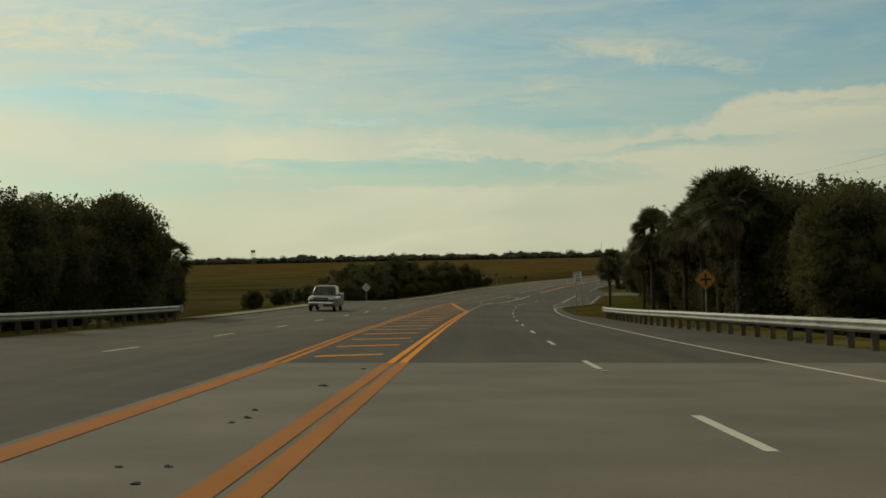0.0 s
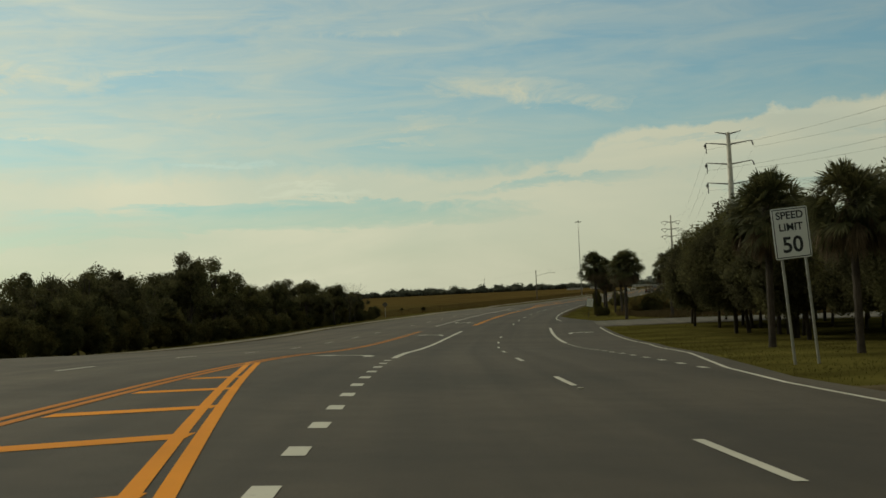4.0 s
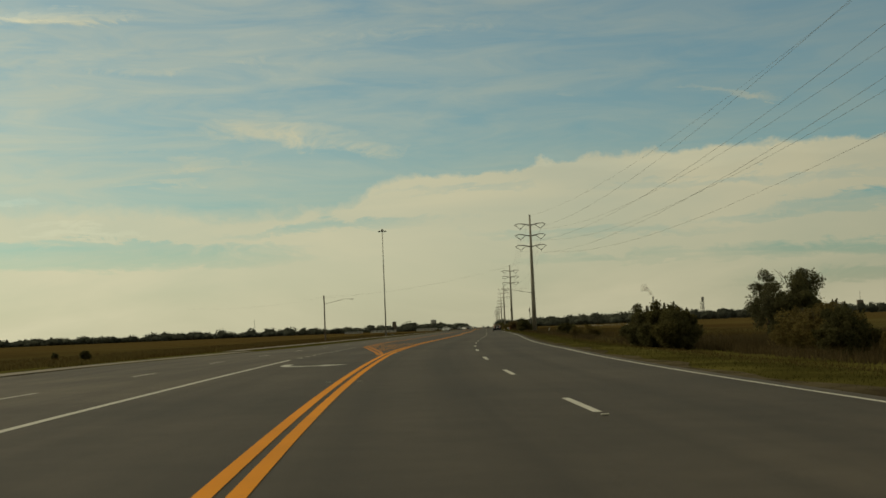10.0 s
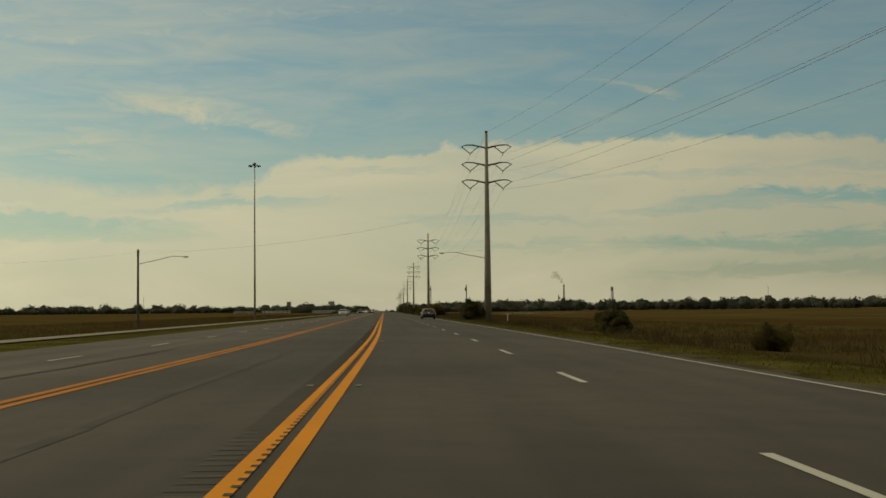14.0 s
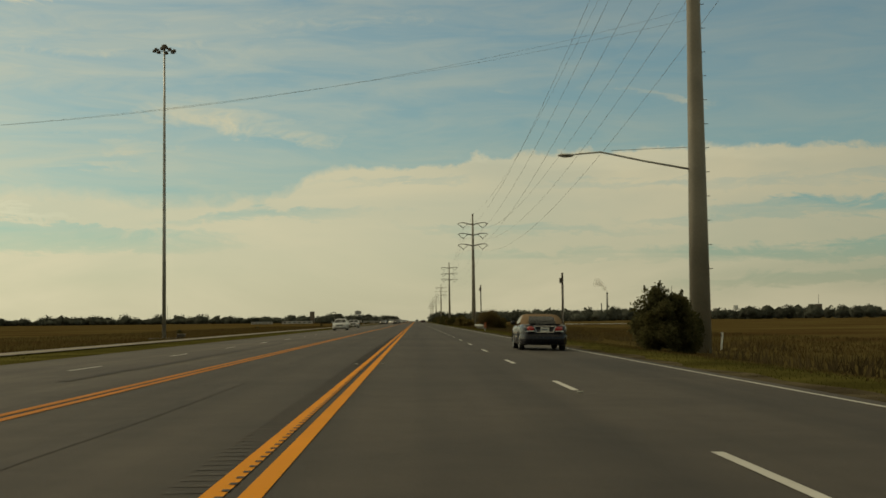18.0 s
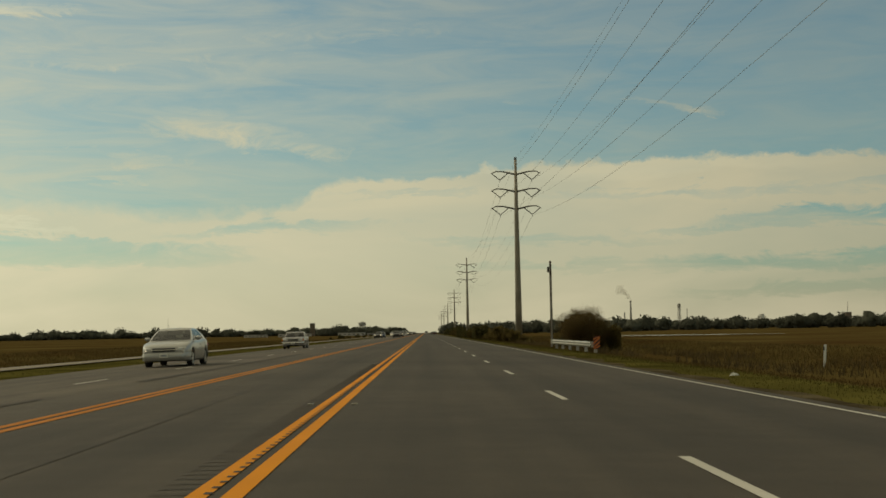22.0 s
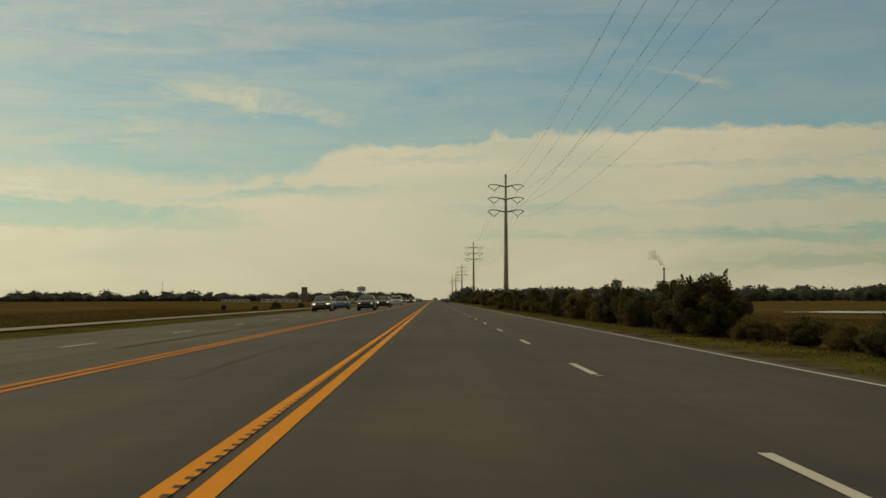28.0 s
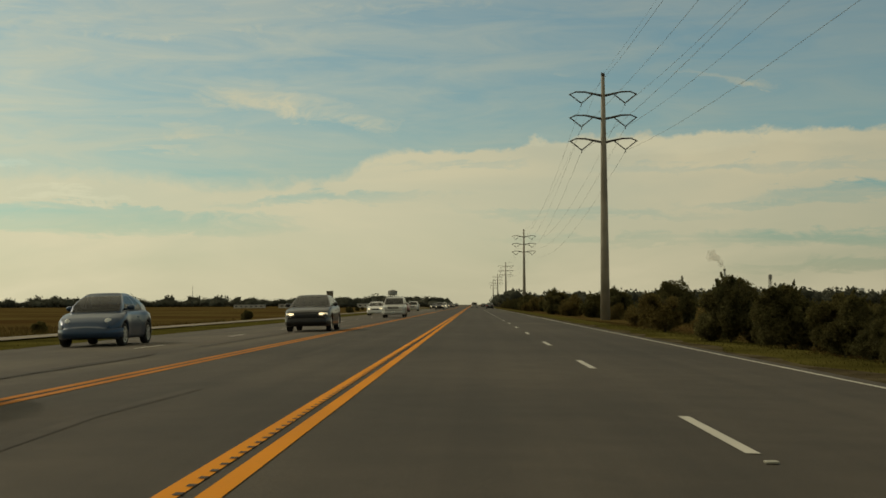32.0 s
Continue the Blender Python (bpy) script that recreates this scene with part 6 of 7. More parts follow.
    us_s = [us_s[0], us_s[1], (us_s[1] + us_s[2]) / 2, us_s[2], us_s[3], (us_s[3] + us_s[4]) / 2, us_s[4]]
    tags, ring = [], []
    for k, u in enumerate(us_f):
        ring.append(("f", u))
        tags.append("windscreen" if 0 < k < 5 else "cabin")
    for k, u in enumerate(us_s):
        ring.append(("r", u))
        tags.append({1: "side_a", 2: "side_a", 4: "side_b", 5: "side_b"}.get(k, "cabin"))
    rear_u = c.get("rear_edge", 0.80)
    for k, u in enumerate([1, rear_u, 0.4, 0, -0.4, -rear_u]):
        ring.append(("b", u))
        tags.append("rear_window" if 0 < k < 5 else "cabin")
    for k, u in enumerate(us_s[::-1]):
        ring.append(("l", u))
    ring.insert(len(ring) - len(us_s), ("l", 1.0))
    ring = [q for n_, q in enumerate(ring)]
    # tags of the left side, walking forward
    tags += ["cabin"] + ["side_d", "side_d", "cabin", "side_c", "side_c", "cabin", "cabin"]
    vs_ = (0.0, 0.07, 0.36, 0.66, 0.90, 1.0)
    cv = []
    for v in vs_:
        yf, yr = f0 + (f1 - f0) * v, r0 + (r1 - r0) * v
        yf += bulge * 1.6 * math.sin(math.pi * v)
        yr -= bulge * c.get("rear_bulge", 1.6) * math.sin(math.pi * v)
        w_ = wb + (wr - wb) * v + bulge * math.sin(math.pi * v) * 0.8
        zr = H - 0.055
        for side, u in ring:
            if side in "fb":
                y = (yf + 0.10 * (1 - u * u)) if side == "f" else (yr - 0.06 * (1 - u * u))
                x = u * w_
            else:
                y = yf + (yr - yf) * u
                x = w_ if side == "r" else -w_
            z0 = min(top_z(y), c.get("belt_z", 9.0)) - 0.015
            cv.append((x, y, z0 + (zr - z0) * v))
    n_ = len(ring)
    groups = {}
    for k in range(len(vs_) - 1):
        for i in range(n_):
            j = (i + 1) % n_
            tg = tags[i] if 1 <= k <= 3 else "cabin"
            groups.setdefault(tg, []).append((k * n_ + i, k * n_ + j, (k + 1) * n_ + j, (k + 1) * n_ + i))
    base = (len(vs_) - 1) * n_
    cx = sum(p[1] for p in cv[base:]) / n_
    prev = list(range(base, base + n_))
    for sc_, zz in ((0.93, 0.022), (0.75, 0.042), (0.4, 0.053)):
        cur = []
        for i in range(n_):
            p = cv[base + i]
            cur.append(len(cv))
            cv.append((p[0] * sc_, cx + (p[1] - cx) * sc_, p[2] + zz))
        for i in range(n_):
            j = (i + 1) % n_
            groups.setdefault("cabin", []).append((prev[i], prev[j], cur[j], cur[i]))
        prev = cur
    groups["cabin"].append(tuple(prev))
    lofted("roof", groups["cabin"], c.get("roof_mat", paint), e, c.get("roof_label", ""), cv)
    for tg, fs_ in groups.items():
        if tg != "cabin":
            if tg in ("side_b", "side_d") and c.get("no_rear_side"):
                lofted("side_panel", fs_, c.get("roof_mat", paint), e, "", cv)
            else:
                lofted("side_window" if tg.startswith("side") else tg, fs_, M_GLASS, e, "", cv).visible_shadow = False
    # seats and dashboard behind the panes
    bz = top_z(0)
    mid_y = (f0 + r0) / 2
    bm = bmesh.new()
    q = [bm.verts.new((x, y, top_z(y) + 0.03)) for y in (r0 + 0.15, f0 - 0.15) for x in (-0.8 * wb, 0.8 * wb)]
    bm.faces.new((q[0], q[1], q[3], q[2]))
    part("dashboard", box(bm, -0.8 * wb, 0.8 * wb, f0 - 0.75, f0 - 0.35, bz - 0.05, bz + 0.09, 0.03), M_CABIN, e)
    for x in (-0.37, 0.37):
        for yy in ((0.0,) if c.get("two_seats") else (0.08, -0.85)):
            bm = box(bmesh.new(), x - 0.23, x + 0.23, mid_y + yy - 0.08, mid_y + yy + 0.06, bz - 0.1, bz + 0.12, 0.05)
            box(bm, x - 0.13, x + 0.13, mid_y + yy - 0.07, mid_y + yy + 0.03, bz + 0.12, bz + 0.23, 0.03)
            part("seat", bm, M_CABIN, e)
    # wheels
    bm = bmesh.new()
    prof = [(R - 0.105, -0.085), (R - 0.02, -0.10), (R, -0.075), (R, 0.075), (R - 0.02, 0.10), (R - 0.105, 0.085)]
    rings = [[bm.verts.new((x, math.cos(a) * r, math.sin(a) * r)) for a in np.linspace(0, 2 * math.pi, 29)[:-1]] for r, x in prof]
    for a in range(len(rings)):
        b_ = (a + 1) % len(rings)
        for i in range(28):
            bm.faces.new((rings[a][i], rings[a][(i + 1) % 28], rings[b_][(i + 1) % 28], rings[b_][i]))
    tyre_me = bpy.data.meshes.new("tyre")
    bm.to_mesh(tyre_me)
    bm.free()
    tyre_me.materials.append(M_RUBBER)
    for f_ in tyre_me.polygons:
        f_.use_smooth = True
    bm = bmesh.new()
    rr = R - 0.10
    tube(bm, [(0.06, 0, 0), (0.072, 0, 0)], [rr * 0.97, rr * 0.97], 28)
    n_sp = c.get("spokes", 7)
    rim_bm = bmesh.new()
    for k in range(28):
        a, a2 = 2 * math.pi * k / 28, 2 * math.pi * (k + 1) / 28
        rim_bm.faces.new([rim_bm.verts.new((x, r * math.cos(q), r * math.sin(q))) for x, r, q in ((0.085, rr * 0.86, a), (0.085, rr * 0.86, a2), (0.092, rr * 1.03, a2), (0.092, rr * 1.03, a))])
    for k in range(n_sp):
        a = 2 * math.pi * k / n_sp
        sp = box(bmesh.new(), 0.074, 0.094, -0.032, 0.032, 0.03, rr * 0.95, 0.006)
        sp.transform(Matrix.Rotation(a, 4, "X"))
        tmp_me = bpy.data.meshes.new("spoke")
        sp.to_mesh(tmp_me)
        sp.free()
        rim_bm.from_mesh(tmp_me)
        bpy.data.meshes.remove(tmp_me)
    tube(rim_bm, [(0.07, 0, 0), (0.10, 0, 0)], [0.075, 0.06], 14)
    rim_me, back_me = bpy.data.meshes.new("rim"), bpy.data.meshes.new("brake_disc")
    rim_bm.to_mesh(rim_me)
    bm.to_mesh(back_me)
    rim_bm.free()
    bm.free()
    rim_me.materials.append(c.get("rim_mat", M_ALLOY))
    back_me.materials.append(M_BLACK)
    for a in axles:
        for side in (-1, 1):
            wh = new("wheel", tyre_me)
            wh.parent = e
            wh.matrix_local = Matrix.Translation(((hw0 - 0.135 + c.get("flare", 0.012) * hw0) * side, a, R)) @ (Matrix.Rotation(math.pi, 4, "Z") if side < 0 else Matrix())
            for nm, me_ in (("rim", rim_me), ("brake_disc", back_me)):
                o_ = new(nm, me_)
                o_.parent = wh
    # mirrors, bumpers, lamps, grille, plates, door gaps and handles
    for side in (-1, 1):
        bm = bmesh.new()
        bmesh.ops.create_uvsphere(bm, u_segments=10, v_segments=7, radius=0.1)
        zz = top_z(f0 - 0.35) + 0.10
        for v_ in bm.verts:
            v_.co = Vector((v_.co.x * 1.15 + side * (wb + 0.15), v_.co.y * (0.9 if v_.co.y > 0 else 0.45) + f0 - 0.48, v_.co.z * 0.8 + zz))
        tube(bm, [(side * (wb - 0.02), f0 - 0.45, zz - 0.05), (side * (wb + 0.12), f0 - 0.48, zz - 0.02)], 0.03, 6)
        part("mirror", bm, c.get("mirror_mat", paint), e, smooth=True)
        for yy in c.get("doors", (f0 - 0.42, mid_y - 0.05, r0 + 0.45)):
            bm = bmesh.new()
            x = half_w(yy)
            zt_, zl = top_z(yy) - 0.05, zb0 + 0.12
            pts = [(0.958 * x, zt_), (0.99 * x, zl + 0.78 * (zt_ - zl)), (1.003 * x, zl + 0.55 * (zt_ - zl)), (0.998 * x, zl + 0.25 * (zt_ - zl)), (0.98 * x, zl)]
            for (xa, za), (xb, zb_) in zip(pts, pts[1:]):
                bm.faces.new([bm.verts.new((side * (xq + 0.003), yq, zq)) for xq, yq, zq in ((xa, yy - 0.006, za), (xa, yy + 0.006, za), (xb, yy + 0.006, zb_), (xb, yy - 0.006, zb_))])
            part("door_gap", bm, M_BLACK, e)
        for yy in (mid_y + 0.10, r0 + 0.62)[:c.get("handles", 2)]:
            part("door_handle", box(bmesh.new(), side * half_w(yy) * 0.99 - 0.02, side * half_w(yy) * 0.99 + 0.02, yy - 0.09, yy + 0.09, top_z(yy) - 0.19, top_z(yy) - 0.155, 0.008), c.get("handle_mat", paint), e)
        if c.get("strip"):
            a0, a1 = axles[0] + R + 0.10, axles[1] - R - 0.10
            for zq, mt in c["strip"]:
                part("side_strip", box(bmesh.new(), side * hw0 * 1.0 - 0.012, side * hw0 * 1.0 + 0.012, a0, a1, zq - 0.02, zq + 0.02, 0.006), mt, e)

    def band(name, front, z0, z1, mat, out=0.025, reach=0.55, lab=""):
        """A bumper or trim band that follows the nose or the tail."""
        sg = 1 if front else -1
        bm = bmesh.new()
        line_ = []
        for yq in np.linspace(hl - reach, hl, 9):
            line_.append((half_w(yq) * 0.985 + out, yq * sg))
        wfull = line_[-1][0]
        line_ += [(wfull * q, (hl + out + 0.05 * (1 - q * q)) * sg) for q in (0.8, 0.4)]
        full = line_ + [(0, (hl + out + 0.055) * sg)] + [(-x, y) for x, y in line_[::-1]]
        hh = z1 - z0
        prev_ = None
        for x, y in full:
            d_ = Vector((x * 0.25, y, 0)).normalized() * 0.03
            q = [bm.verts.new(p) for p in ((x - d_.x, y - d_.y, z0), (x, y, z0 + 0.12 * hh), (x + d_.x * 0.35, y + d_.y * 0.35, z0 + 0.5 * hh), (x, y, z1 - 0.12 * hh), (x - d_.x, y - d_.y, z1))]
            if prev_:
                for i in range(4):
                    bm.faces.new((prev_[i], q[i], q[i + 1], prev_[i + 1]))
            prev_ = q
        bmesh.ops.recalc_face_normals(bm, faces=bm.faces)
        return part(name, bm, mat, e, lab, smooth=True)

    band("front_bumper", True, *c.get("fb", (0.24, 0.52)), c.get("bumper_mat", paint))
    band("rear_bumper", False, *c.get("rb", (0.26, 0.58)), c.get("bumper_mat", paint))
    hx, hz, hs, hh = c.get("head", (0.70, 0.66, 0.17, 0.065))
    for side in (-1, 1):
        for front, mt, nm in ((True, M_LIT if c.get("lit") else M_LENS, "headlight"), (False, M_RED, "tail_light")):
            bx, bz_, bs_, bh = (hx, hz, hs, hh) if front else c.get("tail", (0.76, 0.76, 0.17, 0.085))
            sg = 1 if front else -1
            yq = (hl - (0.03 if front else 0.01) - c.get("lamp_in", 0.06) * (bx > 0.6)) * sg
            bm = bmesh.new()
            bmesh.ops.create_uvsphere(bm, u_segments=16, v_segments=10, radius=1)
            pw = c.get("lamp_sq", 0.55)
            for v_ in bm.verts:
                co = v_.co
                x, z = (math.copysign(abs(co.x) ** pw, co.x), math.copysign(abs(co.z) ** pw, co.z)) if pw < 1 else (co.x, co.z)
                v_.co = Vector((side * bx * hw0 + x * bs_, yq + co.y * 0.075 - sg * max(0.0, x * side) * 0.10, bz_ + z * bh))
            lamp = part(nm, bm, mt, e, smooth=True)
            if not front and c.get("tail_strip"):
                part("reversing_strip", box(bmesh.new(), side * bx * hw0 - bs_ * 0.95, side * bx * hw0 + bs_ * 0.95, yq - 0.10, yq - 0.03, bz_ - bh - 0.012, bz_ - bh + 0.022, 0.006), M_LENS, lamp)
            if front and c.get("amber"):
                part("indicator", box(bmesh.new(), side * (bx * hw0 + bs_ + 0.01) - 0.05, side * (bx * hw0 + bs_ + 0.01) + 0.05, yq - 0.02, yq + 0.06, bz_ - bh, bz_ + bh, 0.01), M_AMBER, lamp)
    gx, gz0, gz1 = c.get("grille", (0.42, 0.56, 0.70))
    gr = part("grille", box(bmesh.new(), -gx, gx, hl - 0.02, hl + 0.035, gz0, gz1, 0.015), M_BLACK, e)
    for zq in c.get("bars", ((gz0 + gz1) / 2,)):
        part("grille_bar", box(bmesh.new(), -gx - 0.02, gx + 0.02, hl + 0.03, hl + 0.055, zq - 0.018, zq + 0.018, 0.006), c.get("bar_mat", M_CHROME), gr)
    for front in (True, False):
        if front and not c.get("front_plate"):
            continue
        sg = 1 if front else -1
        zq = 0.42 if front else c.get("plate_z", 0.72)
        yq = (hl + (0.10 if front else 0.02)) * sg
        pl = part("number_plate", box(bmesh.new(), -0.155, 0.155, min(yq, yq + 0.012 * sg), max(yq, yq + 0.012 * sg), zq - 0.077, zq + 0.077, 0.004), M_PLATE, e, "pale blank number plate")
        part("plate_bar", box(bmesh.new(), -0.11, 0.11, min(yq + 0.013 * sg, yq + 0.015 * sg), max(yq + 0.013 * sg, yq + 0.015 * sg), zq - 0.022, zq + 0.022), M_PLATE_BAR, pl)
    if c.get("plate_frame"):
        bm = bmesh.new()
        yq, zq = -hl - 0.035, c.get("plate_z", 0.72)
        pts = [(-0.40, zq + 0.12), (0.40, zq + 0.12), (0.30, zq - 0.10), (-0.30, zq - 0.10), (-0.40, zq + 0.12)]
        for (xa, za), (xb, zb_) in zip(pts, pts[1:]):
            tube(bm, [(xa, yq, za), (xb, yq, zb_)], 0.016, 6)
        part("plate_frame", bm, M_CHROME, e, "chrome trapezoid frame")
    return e


def sedan_spec(**over):
    c = {"size": (4.7, 1.80, 1.45), "base": 2.70, "top": [(-1, 0.72), (-0.97, 0.93), (-0.9, 1.0), (-0.62, 1.03), (-0.2, 0.98), (0.3, 0.94), (0.46, 0.96), (0.72, 0.90), (0.90, 0.81), (0.97, 0.73), (1, 0.60)],
         "cabin": (-0.72, -0.38, 0.08, 0.46)}
    c.update(over)
    return c


P_NAVY = car_paint("midnight_blue_paint", (0.006, 0.006, 0.010), 0.0, 0.26, 0.25)
P_PEWTER = car_paint("pewter_paint", (0.105, 0.105, 0.10))
P_SILVER = car_paint("silver_paint", (0.36, 0.355, 0.33), 0.5)
P_GREY = car_paint("faded_grey_paint", (0.26, 0.245, 0.23), 0.2, 0.45)
P_DARK = car_paint("charcoal_paint", (0.014, 0.013, 0.013), 0.1, 0.3, 0.35)
P_BLACK = car_paint("black_paint", (0.007, 0.007, 0.007), 0.0, 0.3, 0.3)
P_BLUE = car_paint("steel_blue_paint", (0.018, 0.040, 0.078), 0.35)
P_WHITE = car_paint("white_paint_gloss", (0.62, 0.61, 0.57), 0.0)
P_RED = car_paint("dull_red_paint", (0.15, 0.022, 0.016), 0.2)

car(on_road(497.2, 5.80), "midnight-blue convertible with a raised tan canvas roof", P_NAVY,
    {"size": (4.9, 1.76, 1.345), "base": 2.70, "round": 0.20, "top": [(-1, 0.64), (-0.99, 0.82), (-0.965, 0.915), (-0.92, 0.95), (-0.60, 0.955), (-0.2, 0.93), (0.3, 0.90), (0.46, 0.91), (0.72, 0.82), (0.90, 0.70), (0.97, 0.60), (1, 0.52)],
     "cabin": (-0.60, -0.34, 0.06, 0.42), "roof_mat": M_SOFTTOP, "roof_label": "tan canvas folding roof", "roof": 0.72, "belt": 0.88, "bulge": 0.05, "rear_bulge": 2.0, "rear_edge": 0.66,
     "pillars": (0.05, 0.50, 0.53, 0.74), "wheel": 0.315, "spokes": 10, "rim_mat": M_CHROME, "tail": (0.60, 0.79, 0.155, 0.085), "lamp_in": 0.03, "tail_strip": True, "plate_frame": True, "plate_z": 0.765, "strip": ((0.62, M_POLE), (0.47, M_CHROME)),
     "handles": 1, "doors": (0.62, -0.72), "rb": (0.25, 0.60), "sill": 0.19}, "cars ahead")
spoiler_car = [o_ for o_ in bpy.data.objects if o_.name == "car"][0]
bm = bmesh.new()
box(bm, -0.55, 0.55, -2.36, -2.24, 0.962, 0.98, 0.008)
for x in (-0.6, 0.0, 0.6):
    box(bm, x * 0.85 - 0.04, x * 0.85 + 0.04, -2.33, -2.27, 0.93, 0.97)
part("spoiler", bm, P_NAVY, spoiler_car)

pick = car(on_road(79, -10.1, 0, 180), "pewter pickup truck with chrome grille and an open bed", P_PEWTER,
           {"size": (5.5, 1.96, 1.86), "base": 3.35, "shift": 0.12, "sill": 0.33, "wheel": 0.375, "name": "pickup_truck", "category": "pickup truck",
            "top": [(-1, 0.66), (-0.98, 0.74), (-0.30, 0.76), (-0.285, 1.13), (0.0, 1.13), (0.34, 1.12), (0.42, 1.13), (0.70, 1.10), (0.92, 1.04), (0.975, 0.98), (1, 0.86)],
            "cabin": (-0.27, -0.24, 0.17, 0.40), "belt_z": 1.13, "roof": 0.74, "round": 0.07, "bulge": 0.03, "two_seats": True, "pillars": (0.05, 0.74, 0.80, 0.90), "no_rear_side": True,
            "fb": (0.46, 0.68), "rb": (0.48, 0.66), "bumper_mat": M_CHROME, "head": (0.74, 0.90, 0.19, 0.055), "tail": (0.86, 0.98, 0.07, 0.14), "grille": (0.50, 0.72, 0.98), "bars": (0.86, 0.98), "front_plate": True, "handles": 1, "lamp_sq": 0.4,
            "doors": (0.72, -0.70), "plate_z": 0.58, "lamp_in": 0.02}, "oncoming traffic")
for nm, (x0, x1, y0, y1, z0, z1) in {"bed_side": (0.86, 0.955, -2.68, -0.80, 0.72, 1.17), "bed_side.001": (-0.955, -0.86, -2.68, -0.80, 0.72, 1.17), "tailgate": (-0.86, 0.86, -2.74, -2.67, 0.66, 1.16), "bed_front": (-0.86, 0.86, -0.84, -0.79, 0.72, 1.16)}.items():
    part(nm.split(".")[0], box(bmesh.new(), x0, x1, y0, y1, z0, z1, 0.015), P_PEWTER, pick)
part("bed_load", box(bmesh.new(), -0.95, 0.80, -2.45, -1.25, 1.16, 1.31, 0.03), M_SIGNW, pick, "white flat load on the bed")

car(on_road(607, -8.2, 0, 180), "silver saloon car with dark windows", P_SILVER, sedan_spec(front_plate=True), "oncoming traffic")
car(on_road(663, -9.3, 0, 180), "old boxy faded grey saloon with chrome bumpers", P_GREY,
    sedan_spec(size=(4.9, 1.80, 1.38), round=0.05, top=[(-1, 0.78), (-0.98, 0.92), (-0.9, 0.96), (-0.55, 0.97), (-0.2, 0.94), (0.3, 0.93), (0.44, 0.94), (0.75, 0.91), (0.95, 0.86), (0.985, 0.80), (1, 0.62)], roof=0.76,
               cabin=(-0.52, -0.34, 0.08, 0.33), bumper_mat=M_CHROME, fb=(0.40, 0.54), rb=(0.40, 0.55), head=(0.76, 0.70, 0.15, 0.085), lamp_sq=0.35, grille=(0.40, 0.60, 0.80), bars=(0.62, 0.79), amber=True, front_plate=True, lamp_in=0.0), "oncoming traffic")
dark_saloon = car(on_road(836.0, -8.9, 0, 180), "charcoal saloon car with chrome grille bar and lit headlights", P_DARK, sedan_spec(size=(4.8, 1.82, 1.46), lit=True, head=(0.69, 0.67, 0.18, 0.07), grille=(0.40, 0.60, 0.68)), "oncoming traffic")
black_saloon = car(on_road(836.5, -4.9, 0, 180), "black compact saloon with lit headlights", P_BLACK,
                   sedan_spec(size=(4.35, 1.70, 1.42), base=2.6, lit=True, head=(0.70, 0.65, 0.135, 0.05), grille=(0.3, 0.58, 0.66), bar_mat=M_BLACK), "oncoming traffic")
car(on_road(861, -9.0, 0, 180), "steel-blue rounded hatchback with arched roof", P_BLUE,
    {"size": (4.10, 1.72, 1.50), "base": 2.51, "top": [(-1, 0.62), (-0.97, 0.76), (-0.85, 0.90), (-0.6, 0.98), (0.0, 0.96), (0.42, 0.96), (0.62, 0.90), (0.82, 0.78), (0.93, 0.66), (1, 0.50)],
     "cabin": (-0.86, -0.22, 0.10, 0.52), "belt": 0.84, "roof": 0.60, "bulge": 0.085, "rear_bulge": 2.4, "flare": 0.07, "round": 0.28, "wheel": 0.32, "pillars": (0.07, 0.50, 0.54, 0.78), "head": (0.66, 0.66, 0.105, 0.12), "lamp_sq": 1.0, "lamp_in": 0.20,
     "grille": (0.25, 0.30, 0.38), "bar_mat": M_BLACK, "rim_mat": M_ALLOY, "handles": 1, "doors": (0.75, -0.55), "fb": (0.25, 0.50)}, "oncoming traffic")
dark_lit = car(on_road(876, -4.9, 0, 180), "dark grey saloon car with lit headlights", P_DARK, sedan_spec(lit=True, bar_mat=M_BLACK), "oncoming traffic")
silver_suv = car(on_road(928, -4.8, 0, 180), "silver estate car with roof rails", P_SILVER,
                 {"size": (4.6, 1.82, 1.66), "base": 2.65, "sill": 0.26, "wheel": 0.345, "top": [(-1, 0.80), (-0.98, 1.0), (-0.9, 1.05), (-0.4, 1.05), (0.3, 1.02), (0.46, 1.03), (0.72, 0.98), (0.92, 0.88), (0.975, 0.76), (1, 0.6)],
                  "cabin": (-0.97, -0.84, 0.12, 0.46), "roof": 0.74, "pillars": (0.04, 0.36, 0.40, 0.72), "head": (0.72, 0.80, 0.17, 0.085), "grille": (0.42, 0.70, 0.86), "tail": (0.84, 0.95, 0.09, 0.16), "front_plate": True}, "oncoming traffic")
for x in (-0.58, 0.58):
    part("roof_rail", tube(bmesh.new(), [(x, -1.7, 1.62), (x, -1.5, 1.70), (x, 0.0, 1.70), (x, 0.2, 1.63)], 0.02, 6), M_CHROME, silver_suv)
white_car = car(on_road(961, -8.8, 0, 180), "white saloon car with lit headlights", P_WHITE, sedan_spec(lit=True), "oncoming traffic")
red_car = car(on_road(1012, -8.7, 0, 180), "dull red saloon car far down the road", P_RED, sedan_spec(), "oncoming traffic")
